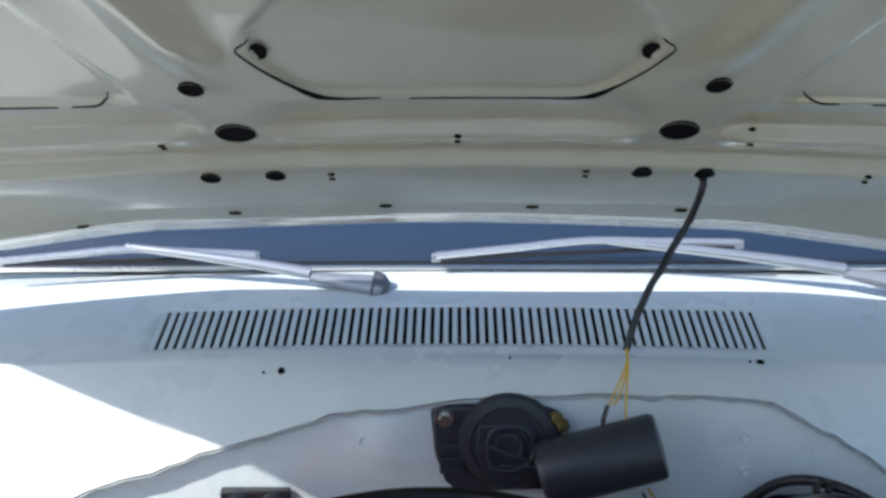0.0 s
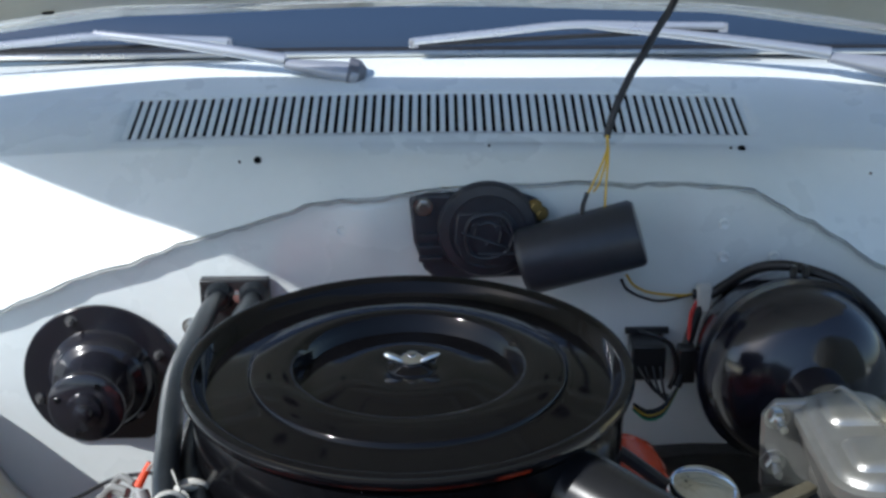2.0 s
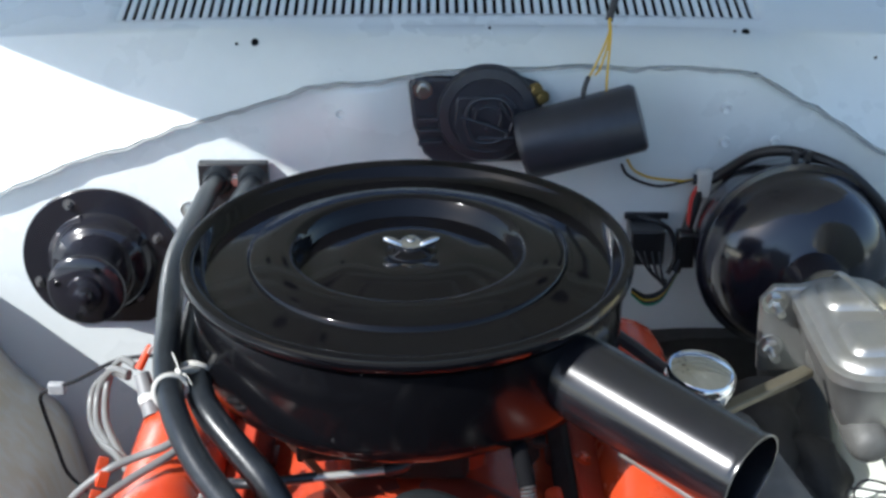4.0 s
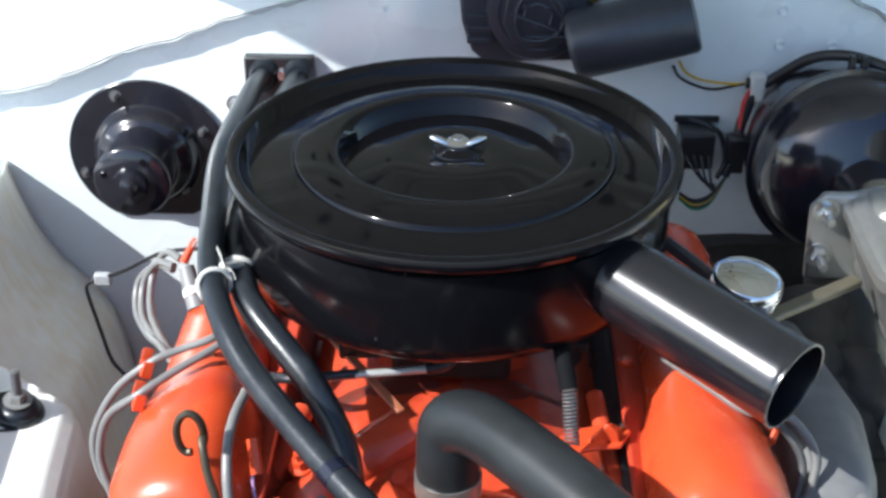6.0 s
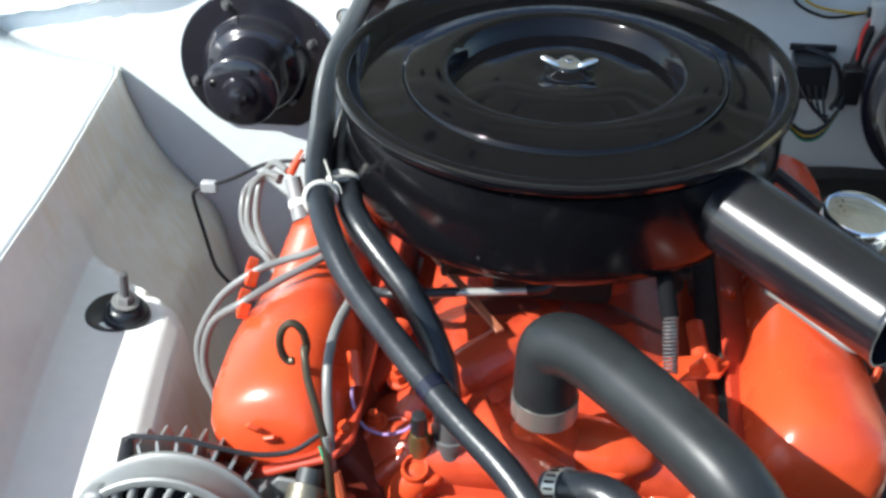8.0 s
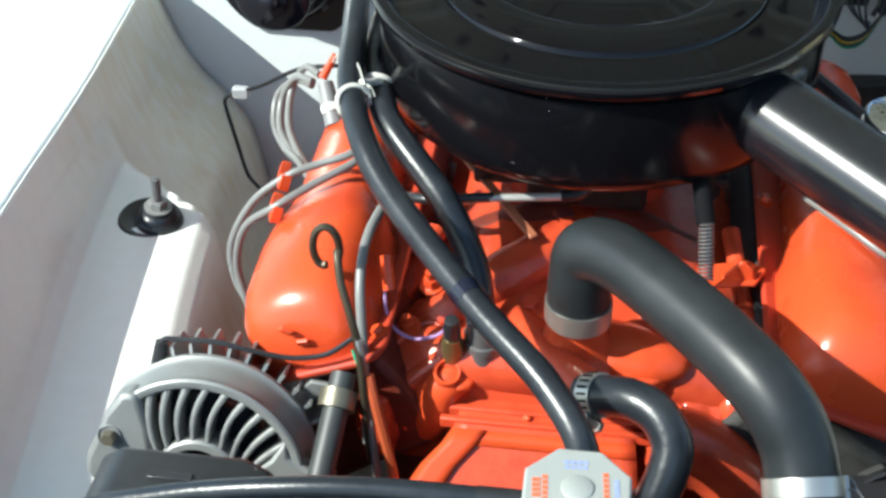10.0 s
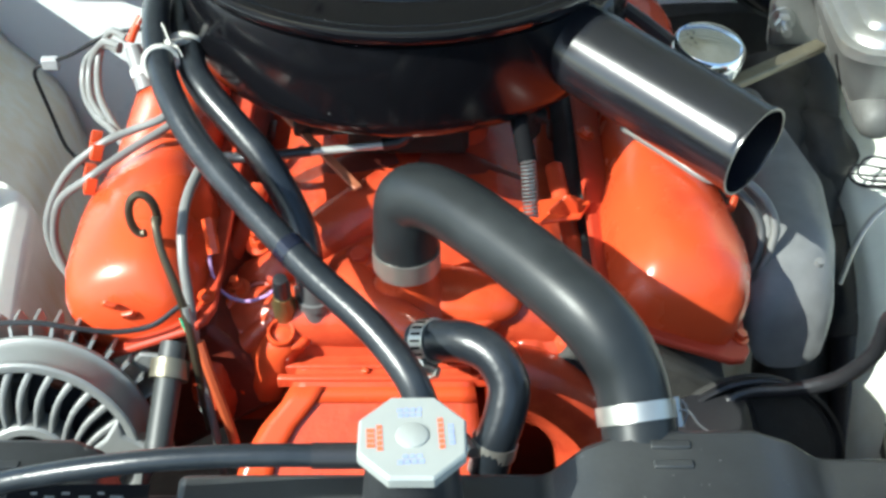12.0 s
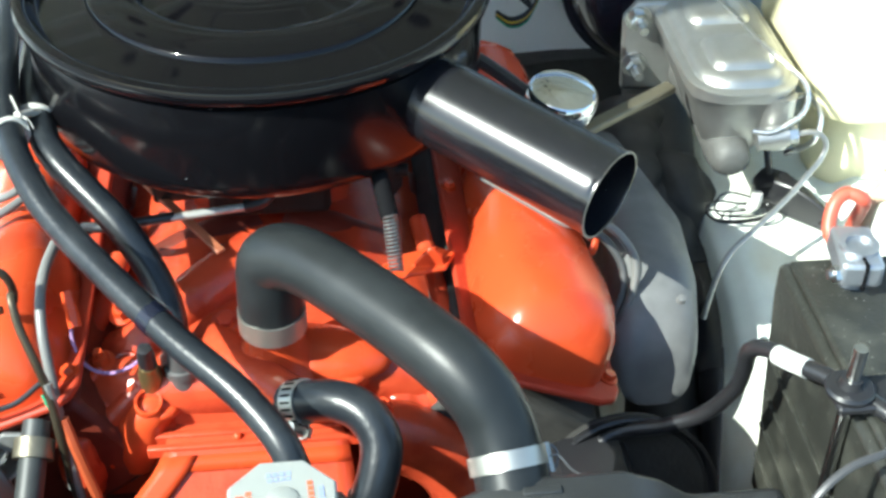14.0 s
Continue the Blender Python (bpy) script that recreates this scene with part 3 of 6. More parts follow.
gap([(-0.025, 0.301), (0.03, 0.301), (0.12, 0.301)], [(0, 0.001), (0.3, 0.0026), (1, 0.002)])
gap([(-0.60, 0.272), (-0.50, 0.279), (-0.40, 0.283)], [(0, 0.004), (1, 0.002)])
gap([(-0.385, 0.284), (-0.358, 0.286), (-0.345, 0.296), (-0.342, 0.31)], [(0, 0.002), (0.5, 0.003), (1, 0.0008)])
gap([(0.387, 0.306), (0.394, 0.294), (0.410, 0.287), (0.43, 0.286)], [(0, 0.0008), (0.5, 0.003), (1, 0.001)])
gap([(0.465, 0.284), (0.54, 0.281), (0.62, 0.275)], [(0, 0.002), (1, 0.004)])

for u, v, a, b in ((-0.250, 0.324, 0.0137, 0.0165), (-0.220, 0.224, 0.0228, 0.0225), (-0.265, 0.106, 0.0120, 0.0140), (-0.188, 0.112, 0.0122, 0.0140), (-0.172, 0.406, 0.009, 0.013),
                   (0.217, 0.406, 0.009, 0.013), (0.294, 0.330, 0.0137, 0.0165), (0.269, 0.229, 0.0220, 0.0225), (0.240, 0.120, 0.0122, 0.0140), (0.313, 0.116, 0.0120, 0.0140)):
    hood_hole(u, v, a, b, DARK, 0.003 if v > 0.4 else 0.0)
for u, v in ((0.026, 0.205), (-0.122, 0.110), (0.175, 0.117), (-0.306, 0.188), (0.350, 0.199), (0.506, 0.098)):
    hood_hole(u, v, 0.0042, 0.0023, dv=0.0072)
    hood_hole(u, v, 0.0036, 0.0018, dv=-0.0078)
for u, v in ((-0.255, 0.0), (-0.064, 0.022), (0.119, 0.018), (0.306, 0.007), (-0.455, -0.042)):
    hood_hole(u, v, 0.008, 0.0024)


# ---- air cleaner ----
cleaner = thing("air_cleaner", "round gloss black air cleaner with a snorkel and chrome nut", "air cleaner")
AZ = 0.95
bm = bmesh.new()
lathe(bm, [(0.0000, -0.006), (0.0247, -0.006), (0.0309, -0.004), (0.0618, -0.010), (0.0886, -0.016), (0.0932, -0.0165), (0.0968, -0.010), (0.0999, -0.002), (0.1025, 0.0003), (0.1055, 0.0006), (0.1345, -0.0030), (0.1366, -0.0038),
           (0.1378, -0.0052), (0.1388, -0.0078), (0.1402, -0.0086), (0.1432, -0.0090), (0.1751, -0.0154), (0.1792, -0.0125), (0.1828, -0.004), (0.1864, 0.0), (0.1905, 0.0008), (0.1942, -0.001), (0.1957, -0.005), (0.1952, -0.010), (0.1916, -0.014), (0.1864, -0.015), (0.1751, -0.016), (0, -0.02)],
      Matrix.Translation((0, 0, AZ)), 144)
part("lid", bm, BLACK, cleaner, "gloss black stepped lid")
bm = bmesh.new()
lathe(bm, [(0, -0.018), (0.1833, -0.018), (0.1869, -0.020), (0.1875, -0.03), (0.1869, -0.086), (0.1849, -0.096), (0.1792, -0.102), (0.1700, -0.105), (0.1442, -0.105), (0, -0.105)], Matrix.Translation((0, 0, AZ)), 128)
part("base", bm, PAN, cleaner, "gloss black pan")
bm = bmesh.new()
lathe(bm, [(0, 0.0045), (0.012, 0.0045), (0.0145, 0.0035), (0.018, 0.0012), (0.0215, 0.0), (0.0225, -0.002), (0, -0.004)], Matrix.Translation((0.003, 0, AZ - 0.0045)), 48)
part("dished_washer", bm, BLACK, cleaner, "dished black washer")
NUT = Matrix.Translation((0.003, -0.002, AZ))
bm = lathe(bmesh.new(), [(0, 0.0), (0.0105, 0.0), (0.0110, 0.003), (0.0085, 0.0055), (0.0060, 0.0065), (0.0042, 0.0065), (0.0040, 0.0085), (0, 0.009)], NUT, 24)
nut = part("wing_nut", bm, CHROME, cleaner, "chrome wing nut")
for q in (-1, 1):
    bm = bmesh.new()
    bmesh.ops.create_uvsphere(bm, u_segments=20, v_segments=12, radius=1, matrix=NUT @ pose(q * 0.0150, -0.003, 0.0042, 8, -q * 20, q * 14) @ Matrix.Diagonal((0.0105, 0.0036, 0.0042, 1)))
    part("wing", bm, CHROME, nut)
S0, S1 = Vector((0.112, -0.103, 0.899)), Vector((0.254, -0.239, 0.876))
L = (S1 - S0).length
bm = bmesh.new()
lathe(bm, [(0.0345, 0.0), (0.0345, 0.006), (0.0346, L * 0.5), (0.0346, L - 0.009), (0.0347, L - 0.0055), (0.0349, L - 0.004), (0.0358, L - 0.002), (0.0356, L), (0.0340, L), (0.0334, L - 0.003), (0.0332, 0.0), (0.0345, 0.0)], axis(S0, S1 - S0), 56)
part("snorkel", bm, TUBE, cleaner, "satin black metal intake tube")

# ---- engine ----
engine = thing("engine", "red painted V8 engine with cast intake manifold", "engine")
bm = box(bmesh.new(), (-0.15, -0.27, 0.30), (0.15, 0.25, 0.64))
part("block", bm, REDDARK, engine, bevel=0.02)
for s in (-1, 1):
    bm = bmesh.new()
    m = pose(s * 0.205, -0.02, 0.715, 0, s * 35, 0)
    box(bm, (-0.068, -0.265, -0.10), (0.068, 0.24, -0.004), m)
    # the driver's side head is black in place of its shade under the flange
    part("cylinder_head", bm, REDDARK if s < 0 else GRIME, engine, bevel=0.007)
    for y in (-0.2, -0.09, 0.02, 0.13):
        part("port_boss", box(bmesh.new(), (-0.075, y - 0.018, -0.07), (0.075, y + 0.018, -0.03), m), REDDARK, engine, bevel=0.005)
# intake manifold
bm = bmesh.new()
prof = [(-0.17, -0.06), (-0.155, -0.01), (-0.12, 0.012), (-0.07, 0.03), (0.07, 0.03), (0.12, 0.012), (0.155, -0.01), (0.17, -0.06)]
rings = []
for y, k, dz in ((-0.272, 0.90, -0.022), (-0.262, 0.97, -0.006), (-0.24, 1.0, 0.0), (-0.10, 1.0, 0.006), (0.10, 1.0, 0.006), (0.22, 0.98, 0.0)):
    rings.append([(x * k, y, 0.715 + z + dz) for x, z in prof])
loft(bm, rings)
rugged(bm, 0.002, 30, 5)
part("intake_deck", bm, REDCAST, engine, "red cast manifold deck", bevel=0.006, seg=3)
for s in (-1, 1):
    for y0, y1, zz in ((-0.17, -0.205, 0.752), (-0.085, -0.09, 0.735), (0.03, 0.03, 0.735), (0.12, 0.15, 0.735)):
        bm = bmesh.new()
        tube(bm, [(s * 0.015, y0 * 0.75, zz), (s * 0.06, y0, zz - 0.004), (s * 0.105, y1, zz - 0.022), (s * 0.15, y1, zz - 0.056)], lambda t: 0.024 - 0.003 * t, 16)
        # rear runners get the darkened red: shade under the air cleaner, painted in
        part("runner", bm, REDCAST if y0 < -0.1 else REDDARK, engine)
bm = bmesh.new()
prism(bm, rounded(0.14, 0.15, 0.02), 0.03, pose(0, 0.02, 0.740))
part("carburettor_pad", bm, REDCAST, engine, bevel=0.004)
bm = bmesh.new()
cyl(bm, (0, 0.02, 0.765), (0, 0.0, 0.862), 0.062, 0.055, 32)
box(bm, (-0.07, -0.05, 0.768), (0.07, 0.09, 0.80))
CARB = mat("sooty_carburettor", (0.014, 0.013, 0.012), 0.55, vary=0.4, bump=0.2, spec=0.25)
part("carburettor", bm, CARB, engine, "dark carburettor under the air cleaner", bevel=0.004)
part("float_bowl", box(bmesh.new(), (-0.050, -0.104, 0.775), (0.052, -0.045, 0.842)), CARB, engine, bevel=0.006)
part("choke_housing", cyl(bmesh.new(), (-0.050, -0.070, 0.806), (-0.098, -0.078, 0.806), 0.026, 0.024, 24), CARB, engine, bevel=0.003)
part("throttle_shaft", cyl(bmesh.new(), (0.050, -0.075, 0.800), (0.118, -0.085, 0.802), 0.006, 0.006, 12), CARB, engine)
part("throttle_lever", prism(bmesh.new(), [(-0.012, -0.02), (0.010, -0.02), (0.014, 0.012), (0.004, 0.036), (-0.008, 0.034), (-0.014, 0.01)], 0.006, pose(0.104, -0.082, 0.800, 90, 0, 60)), CARB, engine, bevel=0.001)
# water outlet with its crossover
bm = bmesh.new()
lathe(bm, [(0, -0.03), (0.042, -0.03), (0.039, -0.022), (0.034, -0.014), (0.0295, -0.008), (0.0265, -0.002), (0.0225, 0.006), (0.0225, 0.03), (0, 0.03)], pose(0.003, -0.258, 0.768), 40)
part("water_outlet", bm, RED, engine, "red cast water outlet")
bm = bmesh.new()
tube(bm, [(-0.15, -0.235, 0.705), (-0.10, -0.245, 0.722), (-0.03, -0.25, 0.728), (0.05, -0.25, 0.728), (0.11, -0.245, 0.718), (0.155, -0.235, 0.70)], 0.026, 16)
part("crossover", bm, REDCAST, engine)
bm = bmesh.new()
tube(bm, [(-0.050, -0.222, 0.738), (-0.033, -0.245, 0.744), (-0.008, -0.285, 0.756), (0.024, -0.328, 0.770)], lambda t: 0.023 - 0.007 * t, 18)
part("bypass_neck", bm, REDCAST, engine)
bm = bmesh.new()
prism(bm, rounded(0.128, 0.062, 0.030, 10), 0.014, pose(0.016, -0.250, 0.736, 0, 0, -8))
part("outlet_flange", bm, RED, engine, "oblong red flange", bevel=0.004, seg=3)
part("outlet_lobe", lump((0.030, -0.250, 0.748), (0.062, 0.030, 0.020), -10, 0.0015), RED, engine, "smooth red outlet casting")
part("outlet_pad", lump((-0.036, -0.214, 0.748), (0.021, 0.019, 0.012), 0, 0.001), RED, engine)
part("bolt", hexbolt(bmesh.new(), (-0.036, -0.216, 0.7595), (0, -0.2, 1), 0.0075, 0.005), REDDULL, engine)
for q, h in (((-0.131, -0.237, 0.744), 0.006), ((-0.118, -0.195, 0.755), 0.008)):
    part("stud", hexbolt(bmesh.new(), q, (-0.1, -0.25, 0.95), 0.007, 0.008, True, h), RED, engine)
for y, z, h in ((-0.2825, 0.7005, 0.006), (-0.2935, 0.6985, 0.006)):
    part("cover_ridge", box(bmesh.new(), (-0.098, y - 0.003, z - 0.004), (0.066, y + 0.003, z + h)), REDCAST, engine, bevel=0.0015)
# front cover, pump body, bosses
COVER = [(-0.258, 0.705, -0.078, 0.045), (-0.276, 0.7045, -0.083, 0.050), (-0.293, 0.7035, -0.0845, 0.052), (-0.300, 0.6985, -0.0870, 0.054), (-0.309, 0.6905, -0.094, 0.056), (-0.324, 0.6805, -0.1085, 0.058), (-0.345, 0.6665, -0.122, 0.062), (-0.385, 0.640, -0.136, 0.070), (-0.392, 0.600, -0.138, 0.075), (-0.392, 0.400, -0.138, 0.075)]
bm = bmesh.new()
surface(bm, lambda i, u: (COVER[i][2] + (COVER[i][3] - COVER[i][2]) * u, COVER[i][0], COVER[i][1]), range(len(COVER)), span(0, 1, 12))
solid(part("timing_cover", bm, REDCAST, engine, "flat red front cover", bevel=0.002), 0.016, -1)
# its raised margin: a wide band down the side and a lip across the top
up = Vector((0, -0.56, 0.83))
for name, rows, us in (("side_margin", range(3, 8), (0.0, 0.35, 0.7, 1.0)), ("top_margin", range(3, 5), span(0, 1, 12))):
    bm = bmesh.new()
    wide = 0.026 if name == "side_margin" else None
    surface(bm, lambda i, u: Vector((COVER[i][2] + (wide or COVER[i][3] - COVER[i][2]) * u, COVER[i][0], COVER[i][1])) + up * (0.0045 if wide else 0.0025), rows, us)
    solid(part(name, bm, RED, engine, bevel=0.0015), 0.010, -1)
for x, y, z in ((-0.055, -0.349, 0.6655), (-0.030, -0.2885, 0.7050)):
    part("cast_nub", lump((x, y, z), (0.0035, 0.0030, 0.0028), 0, 0.0004), RED, engine)
bm = bmesh.new()
tube(bm, [(0.075, -0.30, 0.71), (0.11, -0.295, 0.69), (0.14, -0.30, 0.655), (0.15, -0.31, 0.60)], 0.028, 16)
part("pump_outlet", bm, REDCAST, engine)
for x, y, z, r in ((0.095, -0.272, 0.716, 0.014), (0.13, -0.245, 0.738, 0.012), (-0.155, -0.262, 0.715, 0.014), (-0.115, -0.235, 0.735, 0.011)):
    bm = bmesh.new()
    up = Vector((random.uniform(-0.15, 0.2), -0.45, 0.85))
    lathe(bm, [(0, -0.03), (r * 2.6, -0.03), (r * 2.1, -0.016), (r * 1.6, -0.006), (r * 1.28, -0.001), (r * 1.1, 0.0006), (r * 0.92, 0.0), (r * 0.78, -0.0025), (r * 0.6, -0.0035), (0, -0.0035)], axis((x, y, z), up), 32)
    part("casting_boss", rugged(bm, 0.0009, 60), REDCAST, engine)
    bm = hexbolt(bmesh.new(), (x, y, z - 0.003), up, r * 0.50, 0.0035, False)
    part("bolt", bm, RED, engine)
for c, r, turn in (((-0.100, -0.256, 0.700), (0.030, 0.026, 0.024), 20), ((-0.120, -0.252, 0.690), (0.020, 0.018, 0.028), -30), ((-0.142, -0.232, 0.712), (0.020, 0.034, 0.020), 15), ((-0.118, -0.205, 0.726), (0.018, 0.030, 0.016), -20), ((-0.150, -0.285, 0.680), (0.016, 0.016, 0.034), 10),
                   ((0.100, -0.262, 0.700), (0.030, 0.026, 0.024), -15), ((0.125, -0.250, 0.705), (0.022, 0.034, 0.026), 20), ((0.110, -0.285, 0.672), (0.024, 0.018, 0.030), 0), ((-0.075, -0.190, 0.736), (0.020, 0.026, 0.012), 0), ((0.070, -0.195, 0.742), (0.022, 0.030, 0.014), 30)):
    part("casting_mass", lump(c, r, turn, 0.004, 60), REDCAST, engine)
# ribs of the castings along the head and valley
for a, b, r in (((-0.165, -0.255, 0.715), (-0.125, -0.12, 0.752), 0.010), ((-0.15, -0.28, 0.695), (-0.10, -0.26, 0.735), 0.009), ((0.145, -0.24, 0.725), (0.125, -0.10, 0.760), 0.008)):
    part("casting_rib", tube(bmesh.new(), [a, [(p + q) / 2 for p, q in zip(a, b)], b], r, 10, 3), REDCAST, engine)
# bolt socket on the pump casting, with its round neck and the lugs beside it
up = Vector((0.12, -0.42, 0.90)).normalized()
bm = tube(bmesh.new(), [(-0.080, -0.248, 0.716), (-0.0935, -0.264, 0.7165), (-0.1010, -0.2705, 0.706), (-0.1060, -0.2725, 0.690), (-0.110, -0.270, 0.670)], lambda q: 0.0190 - 0.002 * q, 20)
part("socket_neck", rugged(bm, 0.0018, 50), RED, engine, "smooth rounded casting")
part("bolt_socket", lathe(bmesh.new(), [(0.0115, -0.012), (0.0112, 0.0005), (0.0100, 0.0016), (0.0086, 0.0012), (0.0080, -0.002), (0.0074, -0.0095), (0, -0.0095)], axis((-0.0945, -0.2745, 0.7335), up), 28), RED, engine)
part("bolt", hexbolt(bmesh.new(), Vector((-0.0945, -0.2745, 0.7335)) - up * 0.0095, up, 0.0046, 0.0040, False), RED, engine)
part("socket_ear", lump((-0.080, -0.276, 0.7225), (0.0085, 0.0050, 0.0045), 35, 0.0012, 80), RED, engine)
part("neck_edge", tube(bmesh.new(), [(-0.1125, -0.268, 0.728), (-0.1155, -0.274, 0.716), (-0.1190, -0.278, 0.704), (-0.1215, -0.2815, 0.692)], 0.0030, 8), RED, engine)
bm = loft(bmesh.new(), [[Vector(c) + Vector((x, -0.3 * z, z)) for x, z in rounded(w, h, min(w, h) * 0.3, 3)] for c, w, h in (((-0.137, -0.250, 0.700), 0.026, 0.022), ((-0.1385, -0.266, 0.698), 0.022, 0.020), ((-0.140, -0.2775, 0.693), 0.016, 0.015), ((-0.1405, -0.281, 0.691), 0.010, 0.009))])
part("lug", rugged(bm, 0.0012, 70), RED, engine, "red casting lug")
part("lug_hole", lathe(bmesh.new(), [(0, 0.001), (0.0035, 0.001), (0.0042, 0), (0, -0.003)], axis((-0.1425, -0.2812, 0.6945), (-0.2, -0.7, 0.7)), 14), DARK, engine)
bm = loft(bmesh.new(), [[Vector(c) + Vector((x, -0.5 * z, z)) for x, z in rounded(w, h, min(w, h) * 0.35, 3)] for c, w, h in (((-0.139, -0.268, 0.688), 0.012, 0.012), ((-0.134, -0.277, 0.6835), 0.010, 0.010), ((-0.130, -0.2825, 0.679), 0.006, 0.006), ((-0.1275, -0.2855, 0.676), 0.002, 0.002))])
part("cast_spur", bm, RED, engine)
for a, b, r in (((-0.152, -0.262, 0.722), (-0.132, -0.240, 0.742), 0.0045), ((-0.147, -0.272, 0.712), (-0.124, -0.250, 0.732), 0.0038), ((-0.128, -0.262, 0.724), (-0.124, -0.276, 0.704), 0.0036)):
    part("casting_rib", rugged(tube(bmesh.new(), [a, [(p + q) / 2 for p, q in zip(a, b)], b], r, 10, 3), 0.0008, 90), RED, engine)
# throttle bracket and return spring
bm = bmesh.new()
prism(bm, [(0.088, -0.205), (0.112, -0.19), (0.14, -0.185), (0.15, -0.165), (0.135, -0.155), (0.10, -0.165), (0.085, -0.18)], 0.004, Matrix.Translation((0, 0, 0.770)))
prism(bm, [(0.112, 0.0), (0.140, 0.0), (0.137, 0.012), (0.128, 0.020), (0.120, 0.011)], 0.003, pose(0, -0.178, 0.772, 90, 0, 0))
part("throttle_bracket", bm, RED, engine, bevel=0.002)
bm = bmesh.new()
pts = []
a, b = Vector((0.096, -0.180, 0.826)), Vector((0.099, -0.203, 0.788))
ax = axis(a, b - a)
for k in range(15 * 10 + 1):
    t = k / 150
    pts.append(ax @ Vector((0.0055 * math.cos(2 * math.pi * 15 * t), 0.0055 * math.sin(2 * math.pi * 15 * t), t * (b - a).length)))
tube(bm, pts, 0.00105, 5, 1, smooth=False)
part("return_spring", bm, STEELD, engine, "coiled steel return spring")
bm = cyl(bmesh.new(), (0.090, -0.152, 0.846), (0.096, -0.180, 0.824), 0.0075, 0.0075, 12)
part("spring_bracket", bm, DARK, engine)
# fuel line and linkage
bm = bmesh.new()
tube(bm, [(-0.078, -0.132, 0.80), (-0.05, -0.129, 0.801), (-0.018, -0.125, 0.802)], 0.0034, 12)
part("fuel_line", bm, mat("tin_plate", (0.52, 0.51, 0.47), 0.34, 0.5, vary=0.05), engine, "bright steel fuel line")
bm = bmesh.new()
tube(bm, [(-0.15, -0.125, 0.79), (-0.125, -0.137, 0.798), (-0.075, -0.1305, 0.80)], 0.0044, 10)
part("fuel_hose", bm, SATIN, engine)
bm = bmesh.new()
tube(bm, [(-0.020, -0.125, 0.802), (-0.004, -0.121, 0.804), (0.006, -0.113, 0.812), (0.008, -0.104, 0.824)], 0.0055, 10)
part("fuel_hose", bm, SATIN, engine)
bm = bmesh.new()
box(bm, (-0.004, -0.055, -0.0015), (0.004, 0.080, 0.0015), pose(-0.072, -0.115, 0.79, 8, 0, 38))
part("linkage_bar", bm, mat("copper_red_bar", (0.36, 0.12, 0.06), 0.45, 0.1, vary=0.3), engine, bevel=0.001)
bm = hexbolt(bmesh.new(), (-0.088, -0.085, 0.815), (0, -0.5, 0.8), 0.008, 0.008, True)
part("bolt", bm, STEEL, engine)
bm = box(bmesh.new(), (0.040, -0.128, 0.818), (0.058, -0.120, 0.825))
part("linkage_tab", bm, STEEL, engine, bevel=0.001)
# temperature sender
bm = bmesh.new()
lathe(bm, [(0, -0.02), (0.009, -0.02), (0.009, -0.004), (0.0075, 0), (0.0075, 0.006), (0, 0.006)], axis((-0.092, -0.264, 0.757), (0, -0.2, 1)), 12)
part("sender_base", bm, mat("brass", (0.26, 0.20, 0.09), 0.4, 0.8), engine, "brass sender base")
bm = bmesh.new()
lathe(bm, [(0, 0.004), (0.0065, 0.004), (0.007, 0.016), (0.0055, 0.026), (0, 0.028)], axis((-0.092, -0.264, 0.757), (0, -0.2, 1)), 14)
part("sender_plug", bm, SATIN, engine)
bm = bmesh.new()
lathe(bm, [(0, -0.014), (0.0115, -0.014), (0.0115, -0.004), (0.0135, -0.003), (0.0135, 0.003), (0.0115, 0.004), (0.0112, 0.02), (0, 0.02)], axis((-0.068, -0.258, 0.750), (-0.05, 0.1, 1)), 24)
part("hose_fitting", bm, STEELD, engine, "grey metal hose fitting")


